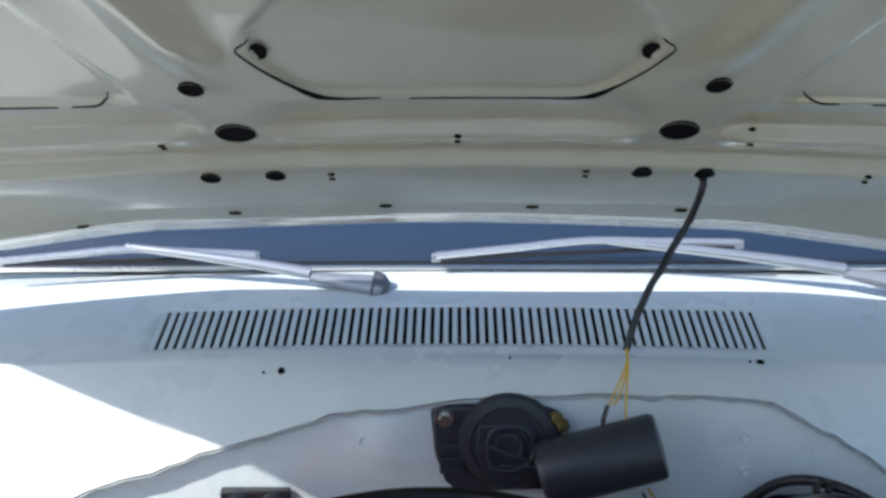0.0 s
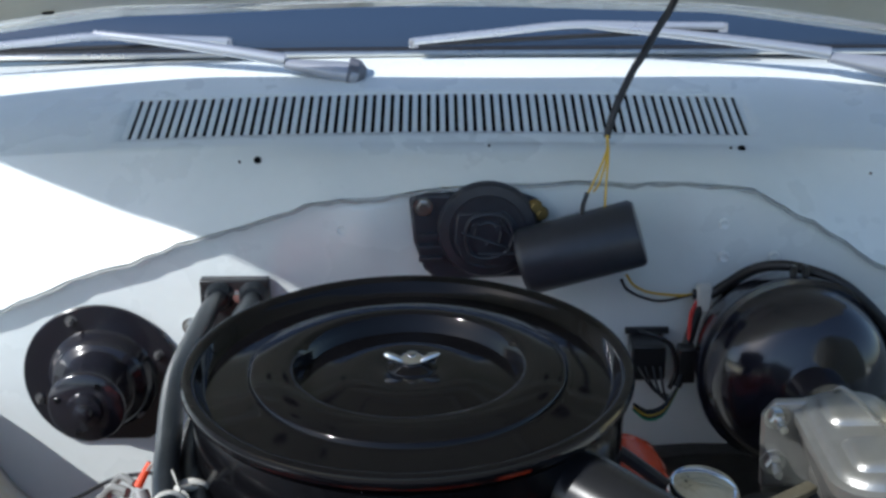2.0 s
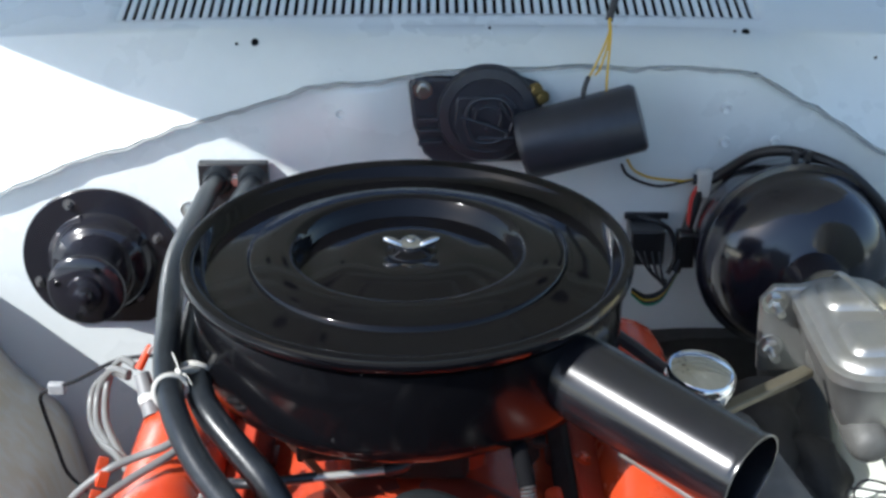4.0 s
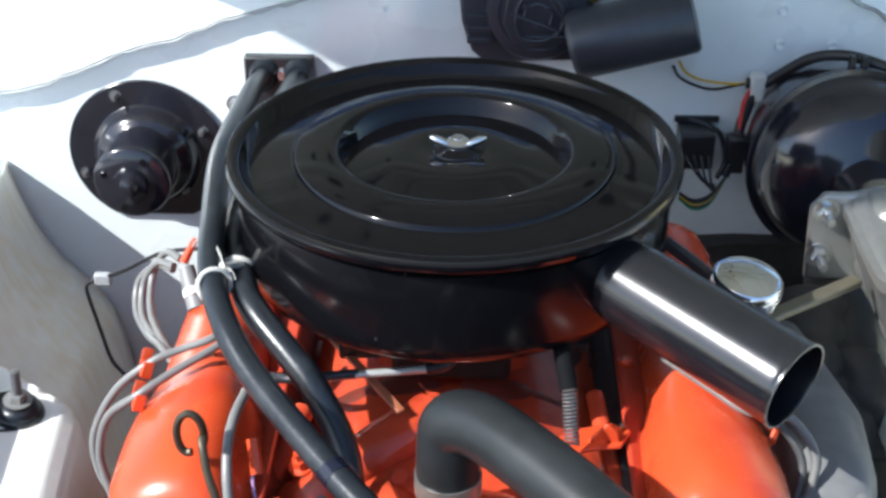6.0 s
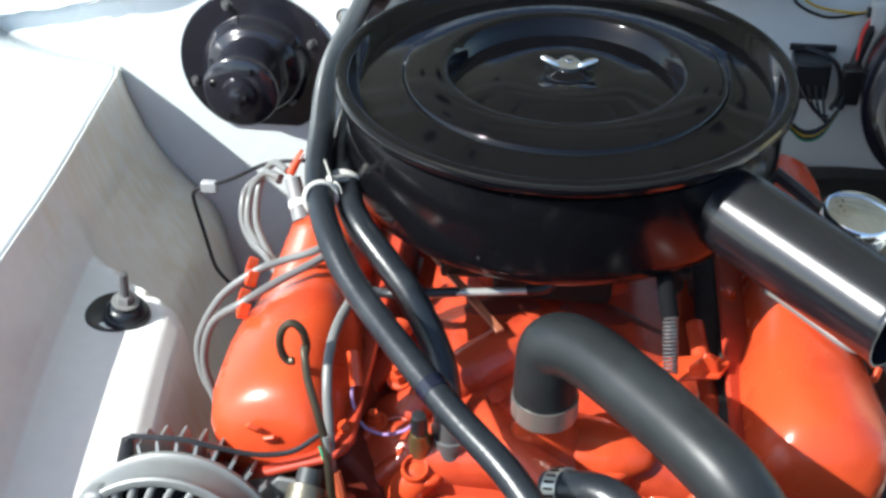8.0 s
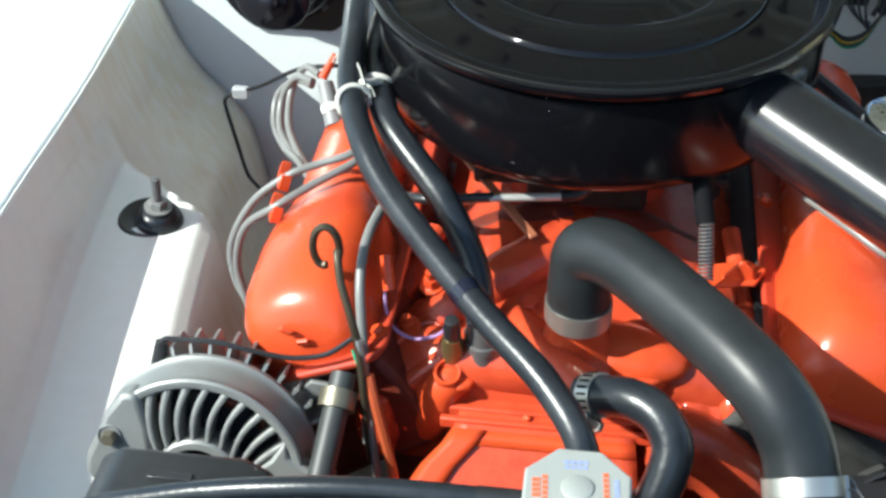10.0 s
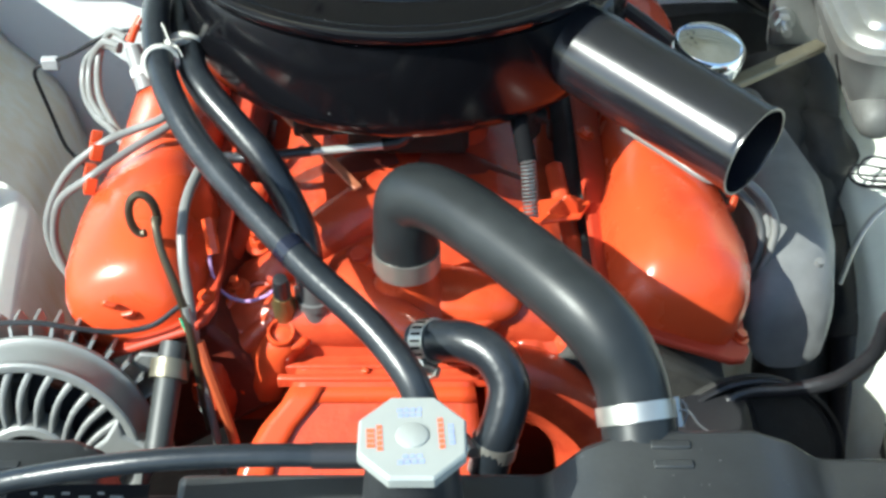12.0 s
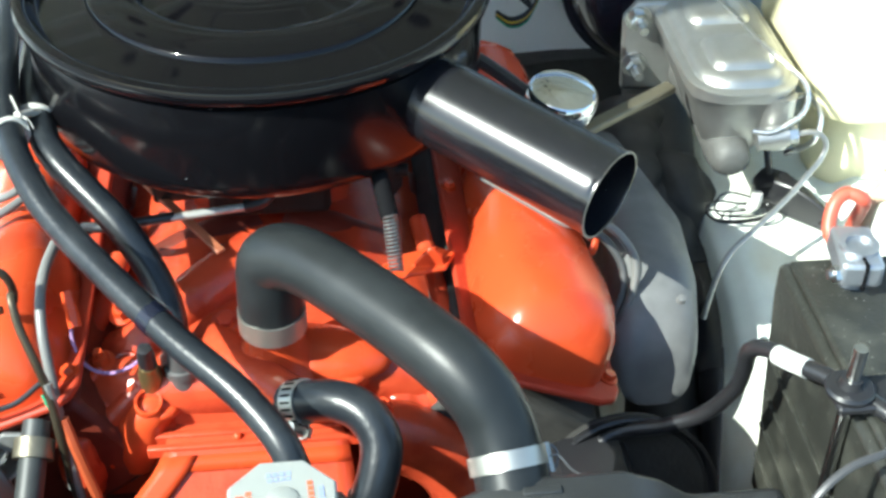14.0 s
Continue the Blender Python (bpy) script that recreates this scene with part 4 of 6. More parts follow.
def valve_cover(s):
    """A bowed rocker cover, rounded at its front end, with a narrower waist behind."""
    vc = thing("valve_cover", "glossy red rocker cover on the engine", "valve cover", "rocker covers")
    rings = []
    sect = ((-0.054, 0.0), (-0.0535, 0.018), (-0.050, 0.037), (-0.042, 0.051), (-0.027, 0.060), (0.0, 0.063), (0.027, 0.060), (0.042, 0.051), (0.050, 0.037), (0.0535, 0.018), (0.054, 0.0))
    end = 0.165 if s > 0 else 0.06
    for y, w, h in ((-0.292, 0.35, 0.06), (-0.2905, 0.58, 0.30), (-0.287, 0.74, 0.52), (-0.280, 0.86, 0.74), (-0.268, 0.94, 0.90), (-0.25, 0.99, 0.98), (-0.22, 1.0, 1.0), (-0.19, 1.0, 1.0), (-0.165, 0.97, 0.98), (-0.145, 0.88, 0.94), (-0.125, 0.80, 0.90), (-0.10, 0.76, 0.88), (0.0, 0.74, 0.88), (end - 0.05, 0.72, 0.88), (end - 0.02, 0.66, 0.80), (end - 0.005, 0.5, 0.5), (end, 0.3, 0.1)):
        pinch = 1 - 0.20 * sstep(y, -0.235, -0.165) * (1 - sstep(y, -0.14, -0.06)) if s > 0 else 1
        rings.append([(a * w * (pinch if a > 0 else 1), y, b * h) for a, b in sect])
    m = pose(0.2065 if s > 0 else -0.2, 0, 0.745, 0, s * 22, 0)
    bm = bmesh.new()
    loft(bm, [[m @ Vector(q) for q in r] for r in rings])
    part("cover", bm, RED, vc)
    bm = bmesh.new()
    prism(bm, [(-0.064, -0.284), (-0.058, -0.296), (-0.045, -0.302), (0.045, -0.302), (0.058, -0.296), (0.064, -0.284), (0.064, 0.235), (-0.064, 0.235)], 0.006, m @ pose(0, 0, -0.006))
    part("flange", bm, REDDULL, vc, bevel=0.002)
    for x, y in ((0.056, -0.272), (-0.056, -0.272), (0.056, -0.06), (-0.056, -0.06)):
        part("bolt", hexbolt(bmesh.new(), m @ Vector((x, y, 0.001)), m.to_3x3() @ Vector((0, 0, 1)), 0.0055, 0.005), RED, vc)
    return vc


vcl, vcr = valve_cover(-1), valve_cover(1)
# bent tabs on the passenger side cover
for x, z, a in ((-0.2152, 0.7785, 28), (-0.2028, 0.7690, -14)):
    bm = loft(bmesh.new(), [[(w, -0.5 * h, y) for w, y, h in ((-q, -0.0035 * k, e), (q, -0.0035 * k, e), (q * 0.8, 0.0035 * k, e + 0.002), (-q * 0.8, 0.0035 * k, e + 0.002))] for q, k, e in ((0.0062, 1.0, 0.0), (0.0060, 0.9, 0.004), (0.0048, 0.7, 0.007))])
    bmesh.ops.transform(bm, matrix=pose(x, -0.2905, z, 12, a, 0), verts=bm.verts)
    part("bent_tab", bm, RED, vcl, bevel=0.0006)


# ---- hoses ----
def hose(name, pts, r, label, material=RUBBER, seg=16, category="hose"):
    ob = thing(name, label, category)
    part("tubing", tube(bmesh.new(), pts, r, seg), material, ob)
    return ob


def clamp(parent, p, d, r, w=0.010, material=CLAMP, screw=None):
    bm = bmesh.new()
    m = axis(p, d)
    lathe(bm, [(r, -w / 2), (r + 0.0014, -w / 2), (r + 0.0014, w / 2), (r, w / 2), (r, -w / 2)], m, 36)
    part("hose_clamp", bm, material, parent, "shiny steel band clamp")
    if screw:
        sd = Vector(screw).normalized()
        c = Vector(p) + sd * (r + 0.005)
        bm = bmesh.new()
        t = Vector(d).normalized().cross(sd)
        cyl(bm, c - t * 0.007, c + t * 0.007, 0.0045, 0.0045, 10)
        cyl(bm, c + t * 0.007, c + t * 0.011, 0.006, 0.006, 6)
        part("clamp_screw", bm, material, parent)


upper = hose("radiator_hose", [(x + 0.006, y + 0.008, z) for x, y, z in [(-0.003, -0.271, 0.795), (-0.003, -0.272, 0.833), (0.001, -0.274, 0.856), (0.022, -0.290, 0.866), (0.059, -0.331, 0.868), (0.105, -0.386, 0.864), (0.128, -0.412, 0.853), (0.140, -0.4255, 0.836), (0.1455, -0.440, 0.8195), (0.148, -0.456, 0.8055), (0.149, -0.468, 0.796)]], 0.0238, "thick black rubber upper radiator hose", material=HOSEM, seg=28)
clamp(upper, (0.003, -0.263, 0.80), (0, 0, 1), 0.0239, 0.017)
clamp(upper, (0.1522, -0.4360, 0.8158), (0.13, -0.74, -0.66), 0.0243, 0.012)
for pts in ([(0.176, -0.430, 0.818), (0.181, -0.429, 0.820), (0.185, -0.433, 0.815), (0.183, -0.439, 0.809)], [(0.175, -0.436, 0.815), (0.184, -0.436, 0.818), (0.192, -0.441, 0.810), (0.199, -0.444, 0.806)], [(0.174, -0.441, 0.811), (0.181, -0.446, 0.806), (0.188, -0.446, 0.803)]):
    part("clamp_wire", tube(bmesh.new(), pts, 0.0008, 7), STEELD, upper, "bent steel clamp wire")
part("clamp_screw", cyl(bmesh.new(), (0.1770, -0.4275, 0.8210), (0.1800, -0.4420, 0.8090), 0.0030, 0.0030, 10), CLAMP, upper)
heater = hose("heater_hose", [(-0.238, 0.43, 0.822), (-0.238, 0.37, 0.836), (-0.234, 0.28, 0.852), (-0.224, 0.10, 0.885), (-0.206, -0.04, 0.89), (-0.195, -0.11, 0.882), (-0.175, -0.165, 0.868), (-0.142, -0.215, 0.85), (-0.069, -0.305, 0.83), (-0.013, -0.365, 0.815), (0.016, -0.405, 0.79), (0.022, -0.43, 0.72)], 0.0112, "long black rubber heater hose crossing over its neighbour", seg=20)
part("tape_band", tube(bmesh.new(), [(-0.0805, -0.2910, 0.8330), (-0.077, -0.2952, 0.8320), (-0.0735, -0.2994, 0.8311)], 0.0118, 20, 3), mat("blue_black_tape", (0.007, 0.009, 0.019), 0.16), heater, "dark blue tape band")
heater2 = hose("heater_hose", [(-0.197, 0.43, 0.82), (-0.197, 0.37, 0.833), (-0.196, 0.26, 0.852), (-0.197, 0.10, 0.862), (-0.190, -0.035, 0.871), (-0.174, -0.095, 0.870), (-0.157, -0.136, 0.864), (-0.108, -0.186, 0.832), (-0.081, -0.213, 0.790), (-0.073, -0.24, 0.763), (-0.069, -0.257, 0.75)], 0.0118, "black rubber heater hose running to the manifold fitting", seg=20)
clamp(heater2, (-0.0705, -0.2515, 0.754), (0.1, -0.8, -0.6), 0.0130, 0.009)
bypass = hose("bypass_hose", [(0.012, -0.321, 0.768), (0.028, -0.332, 0.779), (0.047, -0.343, 0.788), (0.065, -0.356, 0.787), (0.075, -0.372, 0.775), (0.072, -0.386, 0.758), (0.065, -0.396, 0.740), (0.061, -0.402, 0.72)], 0.0148, "bent black rubber bypass hose", seg=20)
clamp(bypass, (0.0205, -0.327, 0.774), (0.8, -0.5, 0.5), 0.0150, 0.013, screw=(-0.2, -0.9, -0.6))
cm = axis((0.0205, -0.327, 0.774), (0.8, -0.5, 0.5))
for k in range(20):
    part("clamp_slot", box(bmesh.new(), (0.0160, -0.0009, -0.0045), (0.0167, 0.0009, 0.0045), cm @ pose(0, 0, 0, 0, 0, 18 * k)), DARK, bypass, smooth=False)
clamp(bypass, (0.065, -0.395, 0.738), (-0.2, -0.25, -0.9), 0.0150, 0.011, screw=(-0.8, -0.3, 0.3))
overflow = hose("overflow_hose", [(-0.015, -0.507, 0.857), (-0.09, -0.507, 0.857), (-0.158, -0.507, 0.850), (-0.24, -0.503, 0.826), (-0.31, -0.50, 0.79), (-0.34, -0.51, 0.72)], 0.0068, "thin black overflow hose over the radiator")
part("end_sleeve", tube(bmesh.new(), [(-0.012, -0.507, 0.857), (-0.030, -0.507, 0.857), (-0.045, -0.507, 0.857)], 0.0076, 16), SATIN, overflow)

# cord tie round the two heater hoses
tie = thing("cable_tie", "frayed white cord tying two heater hoses together", "cord")
CORD = mat("weathered_cord", (0.48, 0.47, 0.43), 0.7, vary=0.2, bump=0.3)
for c, d, r in (((-0.1905, -0.1235, 0.8795), (0.55, -0.8, 0.30), 0.0138), ((-0.1785, -0.082, 0.8705), (0.2, -0.9, -0.30), 0.0138), ((-0.1775, -0.086, 0.8700), (0.35, -0.9, -0.20), 0.0140)):
    mm = axis(c, d)
    ring = [mm @ Vector((r * math.cos(a), r * math.sin(a), 0.002 * math.sin(2 * a))) for a in span(0, 2 * math.pi, 25)]
    part("loop", tube(bmesh.new(), ring, 0.0021, 6, 1, smooth=False), CORD, tie)
part("knot", rugged(tube(bmesh.new(), [(-0.186, -0.112, 0.891), (-0.179, -0.100, 0.885), (-0.171, -0.090, 0.877)], 0.0030, 10), 0.0008, 200), CORD, tie)
bm = tube(bmesh.new(), [(-0.184, -0.110, 0.889), (-0.194, -0.088, 0.895), (-0.208, -0.062, 0.889), (-0.220, -0.046, 0.876), (-0.226, -0.040, 0.866)], 0.0008, 6)
part("loose_end", bm, CORD, tie)
for dx, dy, dz in ((-0.004, -0.006, -0.012), (0.004, -0.008, -0.014), (0.007, -0.006, -0.008)):
    part("frayed_end", tube(bmesh.new(), [(-0.181, -0.112, 0.890), (-0.181 + dx * 0.6, -0.112 + dy * 0.5, 0.890 + dz * 0.3), (-0.181 + dx, -0.112 + dy, 0.890 + dz)], 0.0006, 5), CORD, tie)

# ---- radiator ----
radiator = thing("radiator", "satin black radiator with a curved top tank", "radiator")
bm = bmesh.new()
prism(bm, [(-0.14, -0.06), (-0.14, -0.02), (0.095, -0.02), (0.118, 0.006), (0.145, 0.021), (0.222, 0.021), (0.246, 0.011), (0.268, -0.006), (0.33, -0.006), (0.335, -0.06)], 0.085, pose(0, -0.452, 0.80, 90, 0, 0))
part("top_tank", bm, RADB, radiator, "curved black top tank", bevel=0.007, seg=3)
bm = bmesh.new()
prism(bm, [(-0.312, -0.05), (-0.306, -0.012), (-0.290, 0.0), (-0.205, 0.0), (-0.186, -0.012), (-0.18, -0.05)], 0.06, pose(0, -0.440, 0.800, 90, 0, 0))
part("tank_shoulder", bm, RADB, radiator, "raised black shoulder", bevel=0.006, seg=3)
bm = prism(bmesh.new(), [(-0.20, -0.09), (-0.20, -0.030), (-0.13, -0.030), (-0.13, -0.09)], 0.07, pose(0, -0.462, 0.80, 90, 0, 0))
part("tank_middle", bm, RADB, radiator, bevel=0.004)
part("sticker", box(bmesh.new(), (-0.236, -0.509, 0.8005), (-0.150, -0.481, 0.8012)), DARK, radiator, "black sticker with faint white print")
for k, (x, w) in enumerate(((-0.222, 0.004), (-0.213, 0.006), (-0.203, 0.005), (-0.192, 0.007), (-0.181, 0.004), (-0.173, 0.008))):
    part("print_bar", box(bmesh.new(), (x, -0.489 - 0.003 * (k % 2), 0.8012), (x + w, -0.4872 - 0.003 * (k % 2), 0.8015)), GUN, radiator, smooth=False)
bm = box(bmesh.new(), (-0.30, -0.535, 0.28), (0.33, -0.47, 0.745))
part("core", bm, GRIME, radiator, "dark finned core")
for y in (-0.4680, -0.4835):
    bm = box(bmesh.new(), (0.1570, y - 0.0030, 0.8205), (0.1810, y + 0.0030, 0.8229))
    part("embossed_bar", bm, RADB, radiator, bevel=0.0008)
bm = box(bmesh.new(), (-0.265, -0.468, 0.8002), (-0.235, -0.462, 0.8016))
part("embossed_bar", bm, RADB, radiator, bevel=0.0005)
bm = bmesh.new()
cyl(bm, (0.012, -0.507, 0.775), (0.012, -0.507, 0.862), 0.034, 0.026, 28)
part("filler_neck", bm, RADB, radiator)
bm = bmesh.new()
lathe(bm, [(0, -0.02), (0.0225, -0.02), (0.0225, 0.015), (0, 0.015)], axis((0.154, -0.454, 0.80), (0.08, -0.76, -0.64)), 24)
part("inlet_neck", bm, RADB, radiator)
# cap, with its printing
CX, CY, CZ = 0.0125, -0.505, 0.861
cap = part("radiator_cap", lathe(bmesh.new(), [(0, 0), (0.031, 0), (0.0335, 0.002), (0.0335, 0.0085), (0.0322, 0.0105), (0, 0.0108)], pose(CX, CY, CZ, 0, 0, 22.5), 8), CAPM, radiator, "octagonal steel cap printed in red and blue", smooth=False, bevel=0.0008)
bm = lathe(bmesh.new(), [(0.0095, 0.0), (0.0093, 0.0010), (0.008, 0.0017), (0, 0.0019)], pose(CX, CY, CZ + 0.0107), 32)
part("rivet", bm, CAPM, cap, "round central rivet")
for x, y, w, h, mt in ((-0.0185, 0, 0.003, 0.020, INKR), (0.0165, 0.001, 0.003, 0.024, INKR), (0.0225, 0.0, 0.0026, 0.016, INKB), (0.0, 0.0195, 0.015, 0.0025, INKB), (0.0, 0.0155, 0.014, 0.002, INKB), (0.0, -0.0155, 0.012, 0.0022, INKB), (-0.001, -0.0195, 0.016, 0.0026, INKB), (-0.0235, 0.0, 0.0045, 0.015, INKR)):
    n = max(2, int(max(w, h) / 0.0035))
    for k in range(n):
        bm = bmesh.new()
        if w > h:
            box(bm, (x - w / 2 + w * k / n, y - h / 2, 0), (x - w / 2 + w * (k + 0.72) / n, y + h / 2, 0.0003))
        else:
            box(bm, (x - w / 2, y - h / 2 + h * k / n, 0), (x + w / 2, y - h / 2 + h * (k + 0.72) / n, 0.0003))
        bmesh.ops.transform(bm, matrix=pose(CX, CY, CZ + 0.0108, 0, 0, 4), verts=bm.verts)
        part("print_bar", bm, mt, cap, smooth=False)


# ---- alternator ----
alt = thing("alternator", "grey cast alternator with wide vent slots and rear fins", "alternator")
AC, AD = Vector((-0.263, -0.362, 0.696)), Vector((0.02, -1, 0.28)).normalized()
AM = axis(AC, AD) @ pose(-0.010, -0.007, 0)
bm = bmesh.new()
lathe(bm, [(0, -0.092), (0.052, -0.092), (0.060, -0.086), (0.064, -0.070), (0.066, -0.034), (0, -0.034)], AM, 56)
part("rear_housing", bm, GRIME, alt, "dark rear casting")
fin = None
for k in range(11):
    if fin is None:
        bm = bmesh.new()
        loft(bm, [[(r, w, z) for w, z in ((-h, a), (h, a), (h, b), (-h, b))] for r, h, a, b in ((0.062, 0.0016, -0.072, -0.030), (0.082, 0.0014, -0.070, -0.030), (0.0935, 0.0011, -0.062, -0.034))])
        fin = part("cooling_fin", bm, GUN, alt, smooth=False, bevel=0.0006)
        ob = fin
    else:
        ob = new("cooling_fin", fin.data)
        ob.parent = alt
    ob.matrix_basis = AM @ pose(0, 0, 0, 0, 0, 9.5 * k + 22)
bm = bmesh.new()
lathe(bm, [(0.070, -0.034), (0.0850, -0.034), (0.0866, -0.032), (0.0866, -0.028), (0.0846, -0.0265), (0.0826, -0.022), (0.0818, -0.006), (0.0815, -0.002), (0.0826, 0.0), (0.0826, 0.0025), (0.0810, 0.0040), (0.0770, 0.0042), (0.0755, 0.0034), (0.0748, 0.0), (0.0738, -0.016), (0.070, -0.020), (0.070, -0.034)], AM, 96)
part("front_housing", bm, GUN, alt, "pale cast front housing")
bm = bmesh.new()
lathe(bm, [(0.0, -0.022), (0.069, -0.022), (0.069, -0.018), (0.0, -0.018)], AM, 40)
part("rotor", bm, MOTORB, alt, "dark rotor behind the slots")
COPPER = mat("varnished_copper", (0.20, 0.055, 0.030), 0.35, 0.5, vary=0.4)
for k in range(12):
    a = math.radians(30 * k + 8)
    bm = lump((0, 0, 0), (0.0085, 0.0050, 0.0045), 0, 0.001, 120)
    bmesh.ops.transform(bm, matrix=AM @ pose(0.060 * math.cos(a), 0.060 * math.sin(a), -0.016, 0, 0, math.degrees(a) + 90), verts=bm.verts)
    part("winding", bm, COPPER if k % 3 else GRIME, alt)
part("inner_ring", lathe(bmesh.new(), [(0.024, -0.014), (0.0335, -0.014), (0.0335, 0.0065), (0.0315, 0.0085), (0.0265, 0.0085), (0.024, 0.006), (0.024, -0.014)], AM, 48), GUN, alt)
part("front_hub", lathe(bmesh.new(), [(0.0, -0.012), (0.0235, -0.012), (0.0235, -0.002), (0.010, 0.0), (0.010, 0.006), (0.0, 0.006)], AM, 32), DARK, alt, "dark hub opening")
for k in range(13):
    out = -62 + 11.5 * k
    inn = 25 + (out - 24) * 1.7
    bm, rows = bmesh.new(), []
    a, b = [Vector((r * math.sin(radians(q)), r * math.cos(radians(q)), 0)) for r, q in ((0.0325, inn), (0.0755, out))]
    side = Vector((-(b - a).y, (b - a).x, 0)).normalized()
    for i in range(7):
        q = i / 6
        c = a.lerp(b, q) + side * 0.004 * math.sin(math.pi * q)
        w, f = 0.0017 + 0.0009 * q, 0.0070 - 0.0050 * q * q
        rows.append([c + side * y + Vector((0, 0, z)) for y, z in ((-w, -0.012), (w, -0.012), (w, f - 0.0008), (w * 0.5, f), (-w * 0.5, f), (-w, f - 0.0008))])
    loft(bm, [[AM @ q for q in row] for row in rows])
    part("vent_rib", bm, GUN, alt)
AF = axis(AC, AD)
EAR = [(-0.066, 0.061), (-0.054, 0.062), (-0.0505, 0.052), (-0.0465, 0.034), (-0.0440, 0.010), (-0.048, -0.010), (-0.070, -0.018), (-0.092, -0.019), (-0.0985, -0.010), (-0.0975, 0.004), (-0.0885, 0.022), (-0.0800, 0.043)]
bm = rugged(prism(bmesh.new(), EAR, 0.020, AF @ pose(0, 0, -0.013)), 0.0006, 60)
part("mounting_ear", bm, GUN, alt, "pale cast mounting ear", bevel=0.005, seg=3)
part("bolt_recess", lathe(bmesh.new(), [(0, 0), (0.0085, 0), (0.0092, 0.0012), (0.0098, 0.0004), (0.0098, -0.002), (0, -0.002)], AF @ pose(-0.076, 0.0245, 0.0072), 24), GUN, alt)
part("bolt", hexbolt(bmesh.new(), AF @ Vector((-0.076, 0.0245, 0.008)), AD, 0.0062, 0.006, False), OLIVE, alt, "tarnished bolt")
ARM = [(0.058, 0.030), (0.060, 0.016), (0.074, 0.008), (0.094, 0.003), (0.093, -0.010), (0.066, -0.014), (0.036, -0.010), (0.034, 0.004), (0.046, 0.013)]
part("mounting_arm", prism(bmesh.new(), ARM, 0.018, AF @ pose(0, 0, -0.012)), GUN, alt, "pale cast lower arm", bevel=0.003)
part("adjuster_strap", prism(bmesh.new(), [(-0.203, 0.733), (-0.196, 0.741), (-0.176, 0.739), (-0.170, 0.730), (-0.168, 0.722), (-0.196, 0.722)], 0.004, pose(0, -0.303, 0, 90, 0, 0)), GUN, alt, bevel=0.001)
bm = cyl(bmesh.new(), (-0.178, -0.372, 0.702), (-0.1705, -0.302, 0.748), 0.0100, 0.0100, 20)
part("spacer", bm, mat("dull_grey_paint", (0.034, 0.037, 0.036), 0.5, vary=0.2), alt, "dark tubular spacer")
bm = cyl(bmesh.new(), (-0.1730, -0.325, 0.7327), (-0.1718, -0.313, 0.7406), 0.0145, 0.0145, 24)
part("spacer_collar", bm, OLIVE, alt)
bm = bmesh.new()
cyl(bm, (-0.3125, -0.312, 0.752), (-0.3095, -0.307, 0.770), 0.0065, 0.0048, 12)
part("terminal", bm, SATIN, alt)

# ---- blower motor ----
blower = thing("blower_motor", "gloss black heater blower motor on the firewall", "blower motor")
m = axis((-0.393, 0.4555, 0.706), (0, -1, 0))
bm = bmesh.new()
lathe(bm, [(0, 0), (0.0985, 0), (0.0995, 0.003), (0.0975, 0.005), (0.068, 0.006), (0.064, 0.010), (0.061, 0.020), (0.055, 0.027), (0.047, 0.031), (0.044, 0.036), (0, 0.036)], m, 72)
bmesh.ops.bisect_plane(bm, geom=bm.verts[:] + bm.edges[:] + bm.faces[:], plane_co=(0, 0, 0.621), plane_no=(0, 0, -1), clear_outer=True)
part("mounting_plate", bm, BOOST, blower, "gloss black round plate with a flat lower edge")
m = axis((-0.392, 0.4555, 0.713), (0, -1, 0))
bm = bmesh.new()
lathe(bm, [(0, 0.03), (0.043, 0.03), (0.043, 0.086), (0.0455, 0.088), (0.0465, 0.091), (0.0455, 0.094), (0.042, 0.097), (0.022, 0.099), (0.020, 0.106), (0.012, 0.108), (0.009, 0.116), (0.004, 0.118), (0, 0.118)], m, 56)
part("motor_can", bm, BOOST, blower)
for x, z in ((-0.425, 0.785), (-0.322, 0.739), (-0.474, 0.679), (-0.35, 0.658)):
    bm = hexbolt(bmesh.new(), (x, 0.450, z), (0, -1, 0), 0.0052, 0.005, True, 0.006)
    part("nut", bm, STEELD, blower)
for a in (60, 250, 160):
    bm = hexbolt(bmesh.new(), m @ Vector((0.034 * math.cos(radians(a)), 0.034 * math.sin(radians(a)), 0.097)), (0, -1, 0), 0.004, 0.003, False)
    part("screw", bm, BLACK, blower)

# ---- heater hose plate ----
plate = thing("hose_bulkhead_plate", "black steel plate where hoses pass the firewall", "plate")
bm = box(bmesh.new(), (-0.262, 0.440, 0.775), (-0.178, 0.456, 0.842))
part("plate", bm, SATIN, plate, bevel=0.002)
for x in (-0.238, -0.197):
    bm = bmesh.new()
    lathe(bm, [(0.0, 0), (0.019, 0), (0.018, 0.006), (0.0135, 0.012), (0, 0.012)], axis((x, 0.441, 0.822), (0, -1, 0.1)), 24)
    part("grommet", bm, RUBBER, plate)
bm = hexbolt(bmesh.new(), (-0.217, 0.4385, 0.822), (0, -1, 0), 0.0055, 0.005)
part("screw", bm, STEEL, plate)
stud = part("firewall_stud", hexbolt(bmesh.new(), (-0.279, 0.4545, 0.775), (0, -1, 0), 0.0075, 0.008, True, 0.012), STEEL)
tagged(stud, "bright steel stud with nut on the firewall", "stud")
